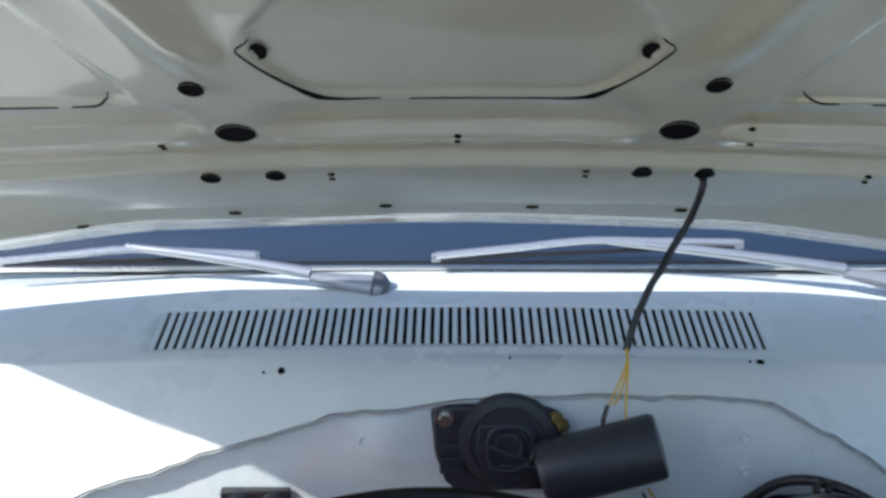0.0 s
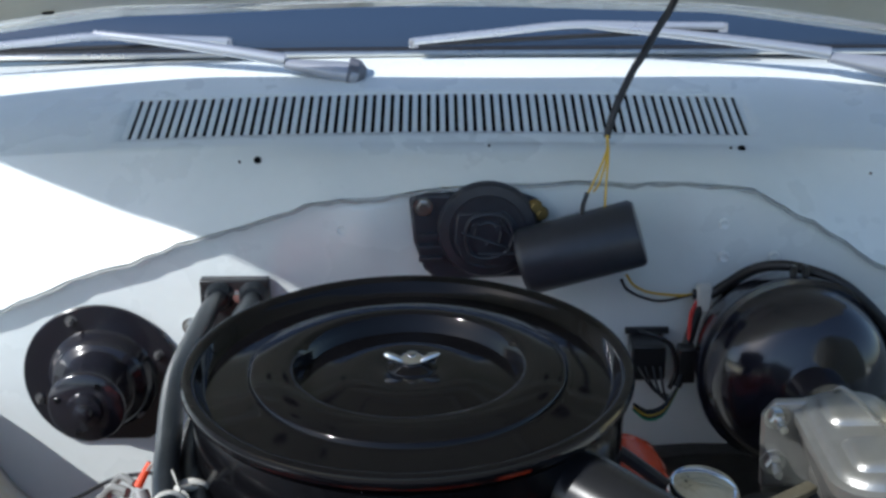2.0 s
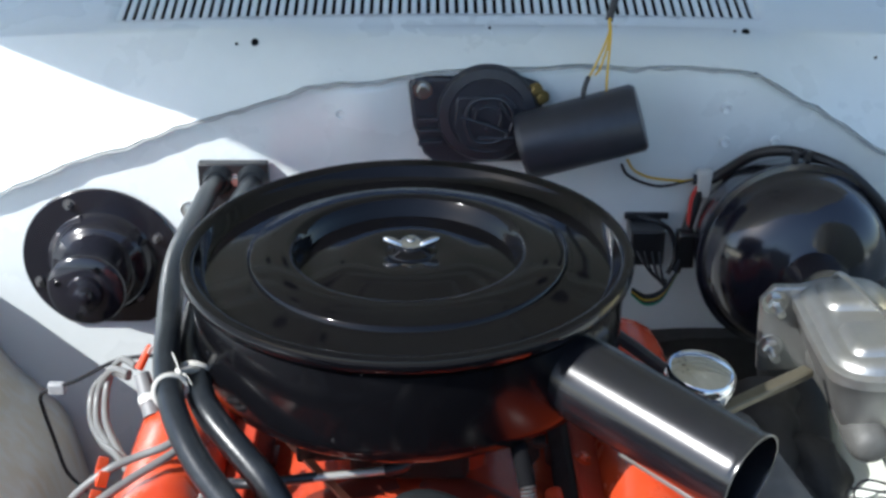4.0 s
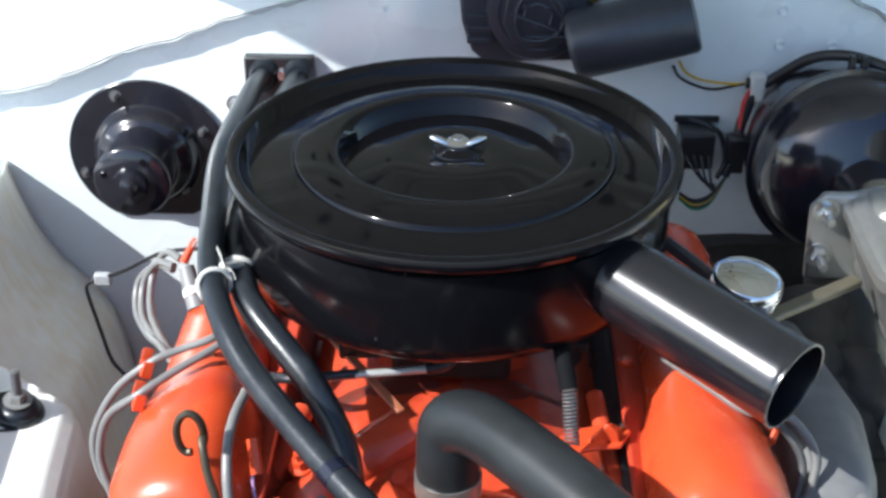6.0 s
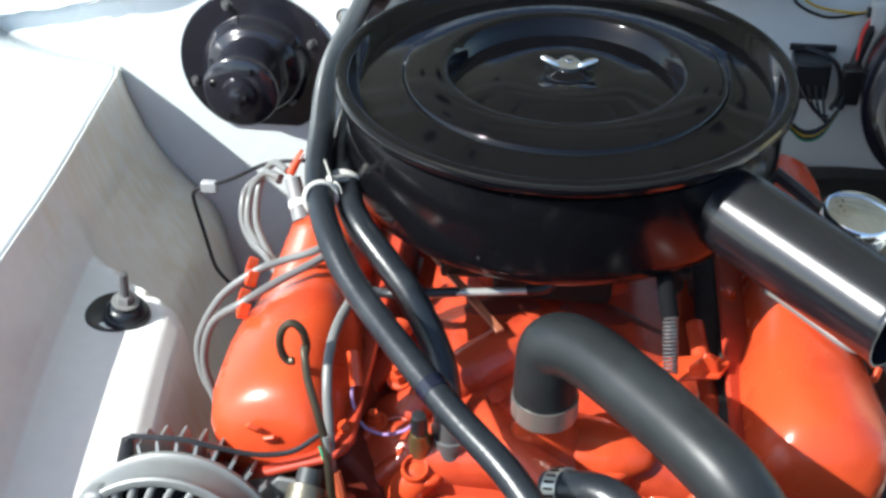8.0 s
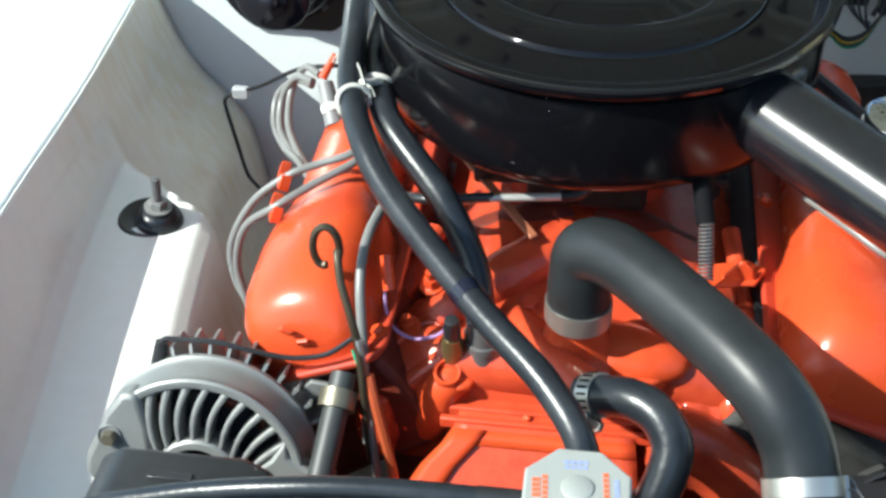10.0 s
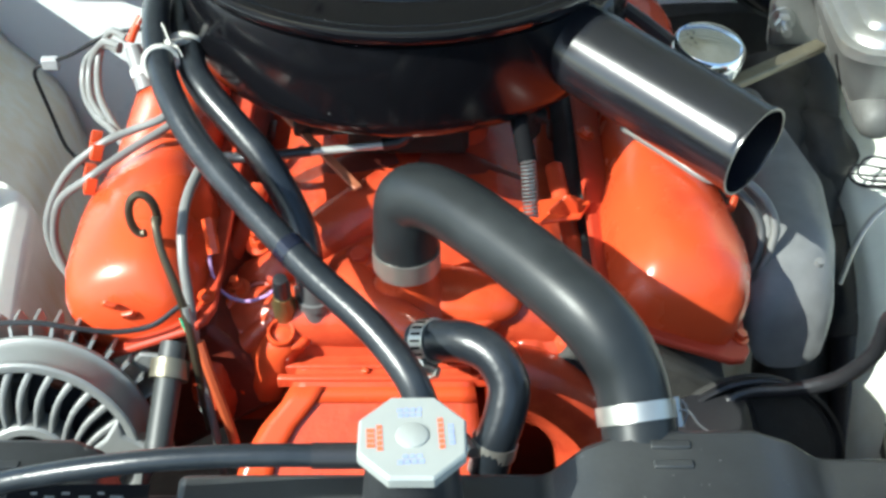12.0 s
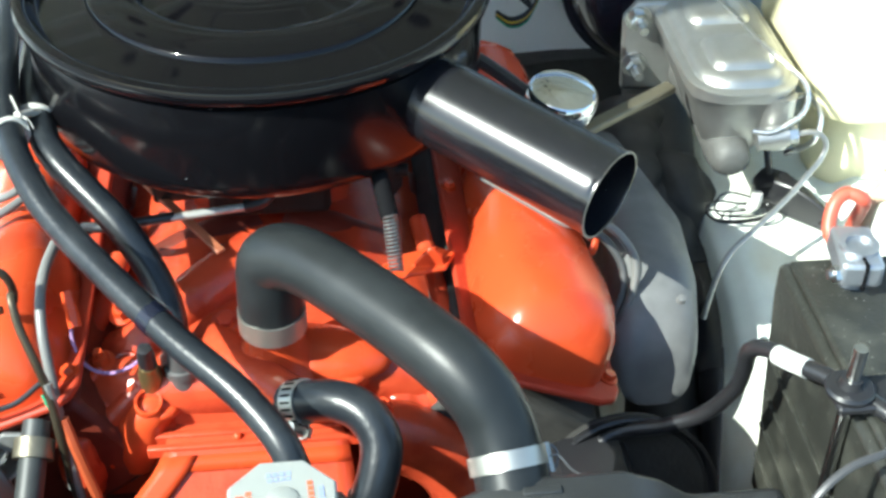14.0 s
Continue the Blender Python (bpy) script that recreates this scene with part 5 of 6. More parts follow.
for x, z in ((-0.089, 0.900), (0.372, 0.905), (0.374, 0.862), (0.435, 0.862)):
    bm = bmesh.new()
    lathe(bm, [(0, 0.0002), (0.003, 0.0008), (0.0055, 0.0022), (0.0070, -0.002), (0, -0.002)], axis((x, 0.4545, z), (0, -1, 0)), 20)
    part("firewall_dimple", bm, WHITE, body)

# ---- wiper motor ----
wm = thing("wiper_motor", "black wiper motor with gear case and cylinder", "wiper motor")
bm = bmesh.new()
prism(bm, [(-0.083, 0.043), (-0.076, 0.051), (0.05, 0.050), (0.070, 0.043), (0.078, 0.030), (0.075, 0.015), (0.06, -0.055), (-0.05, -0.06), (-0.066, -0.045), (-0.078, -0.01)], 0.012, pose(0.076, 0.4555, 0.898, 90, 0, 0))
part("plate", bm, MOTORB, wm, bevel=0.004)
bm = bmesh.new()
lathe(bm, [(0, 0), (0.060, 0), (0.060, 0.007), (0.057, 0.011), (0.046, 0.013), (0.044, 0.011), (0, 0.011)], axis((0.086, 0.446, 0.905), (0, -1, 0)), 48)
part("gear_case", bm, MOTORB, wm, "round dark gear case")
bm = bmesh.new()
prism(bm, [(-0.036, 0.026), (0.020, 0.030), (0.034, 0.015), (0.036, -0.03), (0.020, -0.042), (-0.030, -0.034), (-0.040, -0.01)], 0.004, pose(0.086, 0.436, 0.902, 90, 0, 0))
part("cover", bm, MOTORB, wm, bevel=0.0025)
part("relief_rim", tube(bmesh.new(), [(0.060, 0.4305, 0.895), (0.063, 0.4305, 0.916), (0.075, 0.4305, 0.926), (0.098, 0.4305, 0.927), (0.112, 0.4305, 0.916), (0.116, 0.4305, 0.898), (0.108, 0.4305, 0.880), (0.088, 0.4305, 0.872), (0.068, 0.4305, 0.876), (0.060, 0.4305, 0.895)], 0.0028, 8), MOTORB, wm)
part("relief_rim", tube(bmesh.new(), [(0.070, 0.4305, 0.898), (0.074, 0.4305, 0.912), (0.088, 0.4305, 0.917), (0.102, 0.4305, 0.908), (0.100, 0.4305, 0.892)], 0.0022, 8), MOTORB, wm)
part("terminal_ring", tube(bmesh.new(), [(0.126, 0.430, 0.872), (0.134, 0.430, 0.880), (0.134, 0.430, 0.890), (0.126, 0.430, 0.894), (0.119, 0.430, 0.886), (0.126, 0.430, 0.872)], 0.0022, 8), STEELD, wm)
for x, z in ((0.150, 0.925), (0.142, 0.934)):
    part("brass_lug", hexbolt(bmesh.new(), (x, 0.4405, z), (0.2, -1, 0), 0.006, 0.004, True), mat("tarnished_brass", (0.26, 0.19, 0.07), 0.4, 0.7, vary=0.3), wm, "tarnished brass lug")
for a, b in (((0.055, 0.430, 0.905), (0.112, 0.429, 0.885)), ((0.075, 0.430, 0.878), (0.12, 0.429, 0.878)), ((0.10, 0.430, 0.922), (0.122, 0.430, 0.89))):
    part("crank_link", tube(bmesh.new(), [a, [(p + q) / 2 for p, q in zip(a, b)], b], 0.0022, 8, 3), MOTORB, wm)
for x, z in ((0.098, 0.912), (0.072, 0.914), (0.088, 0.890)):
    bm = hexbolt(bmesh.new(), (x, 0.431, z), (0, -1, 0), 0.0045, 0.003)
    part("screw", bm, MOTORB, wm)
for x, z, mt in ((0.010, 0.934, STEEL),):
    bm = hexbolt(bmesh.new(), (x, 0.4415, z), (0, -1, 0), 0.0075, 0.007)
    part("mounting_bolt", bm, mt, wm)
for z in (0.865, 0.88, 0.895):
    bm = box(bmesh.new(), (0.004, 0.437, z), (0.032, 0.4445, z + 0.006))
    part("rib", bm, MOTORB, wm, bevel=0.001)
a, b = Vector((0.126, 0.412, 0.874)), Vector((0.262, 0.398, 0.917))
LL = (b - a).length
bm = bmesh.new()
lathe(bm, [(0, 0), (0.036, 0), (0.0395, 0.004), (0.040, 0.008), (0.0395, LL - 0.006), (0.036, LL - 0.001), (0.02, LL), (0, LL)], axis(a, b - a), 56)
can = part("motor_can", bm, MOTORB, wm, "smooth black cylinder")
part("stamped_mark", box(bmesh.new(), (-0.006, -0.0045, 0.0396), (0.006, 0.0045, 0.0403), axis(a, b - a) @ pose(0, 0, LL * 0.5, 0, 0, 0) @ pose(0, 0, 0, 75, 0, 0) @ pose(0, 0, 0, 0, 0, 90)), SATIN, can, bevel=0.0004)


# ---- wiring ----
def wire(name, pts, r, material, label, category="wire", parent=None, seg=8):
    bm = tube(bmesh.new(), pts, r, seg)
    ob = part(name, bm, material, parent)
    if parent is None:
        tagged(ob, label, category)
    return ob


loom = thing("hood_wire", "black sheathed wire hanging from hood to wiper motor", "wire")
HT = hood_p(0.313, 0.116)
part("sheath", tube(bmesh.new(), [HT + HN * -0.005, HT + HN * 0.012, (0.303, 0.50, 1.163), (0.282, 0.495, 1.128), (0.268, 0.485, 1.105), (0.255, 0.48, 1.085), (0.236, 0.468, 1.045), (0.226, 0.46, 1.012)], 0.0045, 10), WIRE, loom, "black cloth sheath")
for pts in ([(0.227, 0.455, 1.016), (0.222, 0.430, 1.002), (0.206, 0.414, 0.970), (0.199, 0.410, 0.958)], [(0.2265, 0.455, 1.016), (0.225, 0.430, 1.002), (0.2215, 0.414, 0.963), (0.2205, 0.405, 0.938)], [(0.2255, 0.455, 1.016), (0.2235, 0.430, 0.998), (0.214, 0.415, 0.972), (0.207, 0.411, 0.962)]):
    part("yellow_wire", tube(bmesh.new(), pts, 0.0014, 7), YELLOW, loom, "thin yellow wire")
part("sleeve", tube(bmesh.new(), [(0.200, 0.411, 0.961), (0.195, 0.406, 0.947), (0.194, 0.402, 0.930), (0.196, 0.398, 0.925)], 0.0028, 8), WIRE, loom, "black insulating sleeve")

harness = thing("wiring_harness", "black wiring harness looped over the brake booster", "wiring")
part("trunk", tube(bmesh.new(), [(0.335, 0.435, 0.822), (0.355, 0.432, 0.823), (0.372, 0.428, 0.836), (0.395, 0.41, 0.862), (0.418, 0.395, 0.875), (0.445, 0.38, 0.878), (0.483, 0.36, 0.87), (0.515, 0.35, 0.848), (0.545, 0.34, 0.815), (0.58, 0.33, 0.76)], 0.0065, 12), WIRE, harness)
part("branch", tube(bmesh.new(), [(0.37, 0.43, 0.832), (0.378, 0.43, 0.818), (0.383, 0.43, 0.80)], 0.005, 10), WIRE, harness)
part("yellow_wire", tube(bmesh.new(), [(0.250, 0.41, 0.858), (0.262, 0.425, 0.838), (0.285, 0.438, 0.823), (0.322, 0.44, 0.818), (0.338, 0.44, 0.820)], 0.0016, 7), YELLOW, harness)
part("black_wire", tube(bmesh.new(), [(0.244, 0.41, 0.852), (0.253, 0.42, 0.835), (0.275, 0.435, 0.818), (0.300, 0.44, 0.811), (0.335, 0.44, 0.819)], 0.0018, 7), WIRE, harness)
part("red_wire", tube(bmesh.new(), [(0.340, 0.43, 0.815), (0.333, 0.425, 0.800), (0.331, 0.42, 0.78), (0.330, 0.415, 0.76)], 0.0026, 8), REDW, harness, "red wire")
part("downlead", tube(bmesh.new(), [(0.345, 0.432, 0.815), (0.338, 0.428, 0.79), (0.330, 0.42, 0.765), (0.325, 0.41, 0.74), (0.315, 0.40, 0.715)], 0.0065, 10), WIRE, harness)
part("downlead", tube(bmesh.new(), [(0.268, 0.41, 0.785), (0.29, 0.405, 0.78), (0.308, 0.405, 0.765), (0.314, 0.40, 0.735), (0.306, 0.395, 0.715)], 0.003, 8), WIRE, harness)
part("plug", box(bmesh.new(), (0.316, 0.40, 0.718), (0.338, 0.42, 0.765), None), SATIN, harness, "black plug", bevel=0.003)
bm = box(bmesh.new(), (0.339, 0.425, 0.800), (0.357, 0.441, 0.835))
part("clip", bm, PLASTW, harness, "pale plastic connector clip", bevel=0.003)
for k in range(5):
    part("loose_wire", tube(bmesh.new(), [(0.318, 0.40, 0.715), (0.30, 0.39, 0.695 - 0.003 * k), (0.28, 0.385, 0.690 - 0.003 * k), (0.262, 0.385, 0.700 - 0.002 * k)], 0.0017, 6), (WIRE, WIRE, YELLOW, WIRE, GREEN)[k], harness)
relay = thing("relay_box", "black relay box with leads on the firewall", "relay")
part("case", box(bmesh.new(), (0.262, 0.415, 0.715), (0.304, 0.4555, 0.762)), SATIN, relay, bevel=0.003)
part("mounting_tab", box(bmesh.new(), (0.258, 0.45, 0.762), (0.312, 0.4555, 0.770)), SATIN, relay, bevel=0.001)
for k in range(4):
    part("lead", tube(bmesh.new(), [(0.270 + 0.009 * k, 0.414, 0.735), (0.276 + 0.008 * k, 0.398, 0.728 - 0.006 * k), (0.290 + 0.005 * k, 0.392, 0.712 - 0.005 * k), (0.306, 0.398, 0.704 - 0.004 * k)], 0.0016, 6), WIRE, relay)

side_cable = thing("firewall_cable", "thin black cable with a white clip", "cable")
part("cable", tube(bmesh.new(), [(-0.28, 0.20, 0.720), (-0.33, 0.23, 0.695), (-0.39, 0.28, 0.640), (-0.423, 0.30, 0.617), (-0.440, 0.305, 0.608), (-0.4465, 0.305, 0.600), (-0.446, 0.305, 0.585), (-0.436, 0.302, 0.535), (-0.430, 0.30, 0.505), (-0.422, 0.295, 0.492), (-0.40, 0.28, 0.48)], 0.0024, 8), WIRE, side_cable)
part("clip", box(bmesh.new(), (-0.433, 0.293, 0.609), (-0.413, 0.303, 0.624)), mat("grey_clip_plastic", (0.36, 0.37, 0.38), 0.45), side_cable, "white plastic clip", bevel=0.002)

# spark plug leads
leads = thing("spark_plug_leads", "grey spark plug leads held by red clips", "leads")
for pts in ([(-0.264, 0.027, 0.80), (-0.285, 0.05, 0.79), (-0.308, 0.062, 0.765), (-0.308, 0.04, 0.745), (-0.290, 0.005, 0.742), (-0.268, -0.03, 0.752), (-0.252, -0.055, 0.752), (-0.236, -0.075, 0.750)],
            [(-0.262, 0.025, 0.805), (-0.283, 0.044, 0.797), (-0.300, 0.05, 0.77), (-0.298, 0.025, 0.75), (-0.28, -0.005, 0.745), (-0.262, -0.03, 0.747), (-0.248, -0.05, 0.747), (-0.234, -0.07, 0.745)],
            [(-0.256, 0.03, 0.81), (-0.275, 0.05, 0.805), (-0.290, 0.05, 0.78), (-0.288, 0.02, 0.76), (-0.274, -0.01, 0.752), (-0.256, -0.04, 0.750), (-0.238, -0.062, 0.748)],
            [(-0.185, -0.09, 0.83), (-0.197, -0.114, 0.823), (-0.225, -0.121, 0.814), (-0.249, -0.129, 0.806), (-0.280, -0.137, 0.782), (-0.300, -0.148, 0.745), (-0.298, -0.158, 0.715), (-0.285, -0.168, 0.695), (-0.27, -0.18, 0.68)],
            [(-0.18, -0.10, 0.825), (-0.192, -0.119, 0.819), (-0.225, -0.142, 0.808), (-0.253, -0.162, 0.797), (-0.282, -0.160, 0.772), (-0.293, -0.162, 0.735), (-0.287, -0.170, 0.705), (-0.275, -0.182, 0.68)]):
    part("lead", tube(bmesh.new(), pts, 0.0036, 10), GREYWIRE, leads)
for z, y, x in ((0.806, -0.131, -0.252), (0.797, -0.164, -0.252)):
    bm = bmesh.new()
    mm = pose(x, y, z, 0, 20, 15)
    prism(bm, [(-0.010, -0.009), (0.009, -0.009), (0.0105, -0.003), (0.010, 0.009), (0.0085, 0.009), (0.008, -0.003), (-0.007, -0.004), (-0.008, 0.006), (-0.0095, 0.008), (-0.0105, -0.004)], 0.009, mm @ pose(0.0045, 0, 0, 90, 0, 90) @ pose(0, 0, -0.009))
    part("clip", bm, RED, leads, "red wire clip", bevel=0.001)
bm = cyl(bmesh.new(), (-0.2470, 0.012, 0.812), (-0.2335, -0.016, 0.785), 0.0075, 0.0095, 18)
part("boot", bm, mat("grey_boot", (0.18, 0.18, 0.18), 0.5), leads, "dark grey rubber boot")
bm = cyl(bmesh.new(), (-0.2400, -0.0025, 0.798), (-0.2375, -0.0075, 0.7935), 0.0098, 0.0098, 18)
part("boot_collar", bm, PLASTW, leads)
bm = cyl(bmesh.new(), (-0.249, 0.012, 0.818), (-0.238, 0.021, 0.838), 0.0045, 0.003, 10)
part("clip_post", bm, RED, leads, "red painted post")
for pts in ([(-0.155, -0.195, 0.832), (-0.161, -0.225, 0.828), (-0.163, -0.25, 0.818), (-0.161, -0.272, 0.80), (-0.157, -0.289, 0.772), (-0.154, -0.305, 0.735), (-0.152, -0.315, 0.69)],):
    part("lead", tube(bmesh.new(), pts, 0.0040, 10), GREYWIRE, leads)
part("clip", tube(bmesh.new(), [(-0.149, -0.225, 0.805), (-0.146, -0.235, 0.795), (-0.144, -0.243, 0.785)], 0.005, 6), RED, leads, "red wire clip")
for k, pts in enumerate(([(0.178, -0.115, 0.812), (0.191, -0.1315, 0.8125), (0.212, -0.158, 0.8125), (0.236, -0.1785, 0.8075), (0.251, -0.177, 0.8045), (0.2634, -0.172, 0.8035), (0.2806, -0.180, 0.7938), (0.2936, -0.190, 0.7745), (0.2921, -0.200, 0.7527), (0.2808, -0.210, 0.7278), (0.268, -0.218, 0.70)],
                         [(0.243, -0.152, 0.792), (0.259, -0.170, 0.7942), (0.2736, -0.180, 0.7845), (0.2836, -0.190, 0.7686), (0.283, -0.200, 0.7533), (0.2752, -0.210, 0.735), (0.262, -0.218, 0.70)])):
    part("lead", tube(bmesh.new(), pts, 0.0036, 10), GREYWIRE if k == 0 else mat("dark_grey_jacket", (0.06, 0.06, 0.06), 0.45), leads)
part("sleeve", tube(bmesh.new(), [(0.1895, -0.1287, 0.8118), (0.200, -0.1419, 0.8121), (0.212, -0.1572, 0.8121), (0.236, -0.1777, 0.8071)], 0.0038, 10), mat("faded_sleeve", (0.42, 0.40, 0.33), 0.5, vary=0.15), leads, "pale sleeve on the lead")
part("bent_clip", prism(bmesh.new(), [(-0.011, 0.006), (-0.008, -0.006), (0.0, -0.010), (0.010, -0.007), (0.014, 0.004), (0.010, 0.006), (0.006, -0.001), (-0.002, -0.003), (-0.006, 0.003)], 0.004, pose(0.2525, -0.178, 0.781, 75, 0, 20)), RED, leads, "bent red clip", bevel=0.0008)
bm = tube(bmesh.new(), [(0.245, -0.158, 0.790), (0.256, -0.160, 0.789), (0.264, -0.166, 0.783)], 0.0065, 6)
part("clip", bm, RED, leads, "red wire clip")

# dipstick
dip = thing("dipstick", "bent brown steel dipstick with a loop handle", "dipstick")
c, pts = Vector((-0.1905, -0.262, 0.838)), []
for k in range(15):
    a = radians(-70 - 26 * k)
    pts.append(c + Vector((0.0085 * math.cos(a) + 0.0004 * k, 0.004 * k / 15, 0.0175 * math.sin(a))))
pts = pts[:14] + [Vector((-0.176, -0.272, 0.842)), Vector((-0.172, -0.285, 0.825)), Vector((-0.163, -0.297, 0.80)), Vector((-0.157, -0.304, 0.775)), Vector((-0.152, -0.318, 0.735)), Vector((-0.148, -0.325, 0.68))]
part("rod", tube(bmesh.new(), pts, 0.0032, 9, 4), mat("brown_steel", (0.07, 0.055, 0.035), 0.4, 0.6), dip)
wire("alternator_wire", [(-0.3125, -0.307, 0.766), (-0.307, -0.307, 0.7725), (-0.2991, -0.307, 0.7735), (-0.2682, -0.307, 0.7742), (-0.2407, -0.307, 0.7690), (-0.222, -0.306, 0.7645), (-0.2035, -0.305, 0.7634), (-0.1819, -0.303, 0.7681), (-0.1619, -0.300, 0.7836)], 0.0021, WIRE, "thin black wire arching from the alternator", "wire")
wire("violet_sender_wire", [(-0.148, -0.235, 0.79), (-0.147, -0.247, 0.772), (-0.138, -0.257, 0.758), (-0.122, -0.262, 0.754), (-0.105, -0.263, 0.760), (-0.096, -0.264, 0.770)], 0.0014, PURPLE, "thin violet wire curving to the temperature sender", "wire")
wire("engine_loom", [(-0.157, -0.302, 0.785), (-0.155, -0.306, 0.765), (-0.151, -0.315, 0.735), (-0.145, -0.325, 0.69), (-0.142, -0.33, 0.63)], 0.0034, GREYWIRE, "grey wire running down the engine front", "wiring")
wire("green_wire", [(-0.163, -0.300, 0.772), (-0.158, -0.306, 0.762), (-0.152, -0.311, 0.752)], 0.0012, GREEN, "short green wire end", "wire")
wire("orange_wire", [(-0.150, -0.308, 0.755), (-0.143, -0.318, 0.73), (-0.133, -0.328, 0.69), (-0.125, -0.335, 0.64)], 0.0042, mat("orange_jacket", (0.36, 0.07, 0.025), 0.4), "orange wire running down the engine front", "wire")

# ---- brake booster and master cylinder ----
booster = thing("brake_booster", "gloss black round brake booster on the firewall", "brake booster")
BM = axis((0.441, 0.345, 0.763), (0.02, -1, 0.10))
bm = bmesh.new()
lathe(bm, [(0, -0.10), (0.08, -0.10), (0.100, -0.075), (0.107, -0.045), (0.108, -0.008), (0.113, -0.006), (0.114, 0.0), (0, 0.0)], BM, 80)
part("rear_shell", bm, SHELL, booster)
bm = bmesh.new()
lathe(bm, [(0, 0.0), (0.1145, 0.0), (0.1155, 0.004), (0.1145, 0.008), (0.1085, 0.009), (0.106, 0.013), (0.104, 0.026), (0.0985, 0.042), (0.089, 0.056), (0.076, 0.067), (0.060, 0.075), (0.042, 0.079), (0.036, 0.082), (0.034, 0.13), (0, 0.13)], BM, 80)
part("front_shell", bm, SHELL, booster, "domed gloss black front shell")
bm = bmesh.new()
box(bm, (-0.010, 0.100, -0.012), (-0.004, 0.126, 0.0), BM)
box(bm, (0.004, 0.100, -0.012), (0.010, 0.126, 0.0), BM)
part("hose_clip", bm, SATIN, booster, bevel=0.001)

mc = thing("master_cylinder", "cast aluminium brake master cylinder with a bailed lid", "master cylinder")
bm = bmesh.new()
rings = []
MX, MY, MZ = 0.432, 0.055, 0.822
for z, w, d, oy in ((-0.074, 0.040, 0.10, -0.01), (-0.066, 0.056, 0.120, -0.006), (-0.052, 0.068, 0.134, -0.003), (-0.030, 0.084, 0.178, 0.014), (-0.012, 0.094, 0.186, 0.014), (-0.008, 0.102, 0.194, 0.014), (0.0, 0.102, 0.194, 0.014)):
    rings.append([(MX + x, MY + y + oy, MZ + z) for x, y in rounded(w, d, min(w, d) * 0.36, 7)])
loft(bm, rings)
part("reservoir", rugged(bm, 0.0012, 40), ALU, mc, "cast reservoir body")
bm = bmesh.new()
rings = []
for z, w, d in ((0.0, 0.104, 0.196), (0.003, 0.104, 0.196), (0.0042, 0.100, 0.192), (0.005, 0.090, 0.182), (0.0095, 0.086, 0.178), (0.0105, 0.084, 0.176), (0.0145, 0.074, 0.166)):
    rings.append([(MX + x, MY + 0.014 + y, MZ + z) for x, y in rounded(w, d, min(w, d) * 0.36, 7)])
loft(bm, rings)
lid = part("lid", bm, ALU, mc, "pressed aluminium lid")
for oy in (-0.030, 0.056):
    bm = bmesh.new()
    loft(bm, [[(MX + x, MY + oy + y, MZ + z) for x, y in rounded(w, d, 0.012, 6)] for z, w, d in ((0.013, 0.062, 0.060), (0.017, 0.060, 0.058), (0.021, 0.052, 0.050), (0.0225, 0.040, 0.038))])
    part("dome", bm, ALU, lid)
part("bail", tube(bmesh.new(), [(MX - 0.012, MY + 0.085, MZ - 0.01), (MX - 0.010, MY + 0.088, MZ + 0.015), (MX - 0.006, MY + 0.072, MZ + 0.030), (MX + 0.005, MY + 0.03, MZ + 0.030), (MX + 0.018, MY - 0.02, MZ + 0.026), (MX + 0.036, MY - 0.06, MZ + 0.018), (MX + 0.050, MY - 0.080, MZ + 0.006), (MX + 0.045, MY - 0.094, MZ - 0.012), (MX + 0.02, MY - 0.098, MZ - 0.028), (MX + 0.002, MY - 0.093, MZ - 0.030)], 0.0026, 9), STEEL, mc, "bent steel bail wire")
bm = bmesh.new()
prism(bm, [(-0.038, -0.052), (0.012, -0.052), (0.055, -0.03), (0.055, 0.03), (0.012, 0.046), (-0.030, 0.046), (-0.042, 0.03)], 0.010, pose(0.392, 0.142, 0.790, 90, 0, 0))
part("mounting_flange", bm, ALU, mc, bevel=0.003)
for z in (0.819, 0.768):
    bm = hexbolt(bmesh.new(), (0.364, 0.130, z), (0, -1, 0), 0.009, 0.010, True, 0.016)
    part("nut", bm, STEEL, mc)
bm = bmesh.new()
lathe(bm, [(0, 0), (0.028, 0), (0.028, 0.02), (0.0225, 0.06), (0.0205, 0.150), (0.0185, 0.164), (0.014, 0.171), (0.008, 0.174), (0, 0.175)], axis((0.430, 0.140, 0.758), (-0.045, -1, -0.03)), 32)
rugged(bm, 0.0008, 60)
part("rear_column", loft(bmesh.new(), [[(0.462 + x, -0.012 + y, z) for x, y in rounded(0.030, 0.036, 0.012, 6)] for z in (0.764, 0.780, 0.800, 0.817)]), ALU, mc)
part("bore", bm, mat("dull_cast_iron", (0.10, 0.10, 0.095), 0.6, 0.2, vary=0.25, bump=0.3), mc, "round cylinder bore")
for y, r in ((-0.038, 0.015),):
    bm = cyl(bmesh.new(), (0.440, y + 0.003, 0.781), (0.468, y, 0.786), r * 0.72, r * 0.68, 22)
    part("port", bm, ALU, mc)
    bm = cyl(bmesh.new(), (0.468, y, 0.7862), (0.476, y - 0.001, 0.788), 0.0085, 0.0085, 6)
    part("line_nut", bm, STEEL, mc)
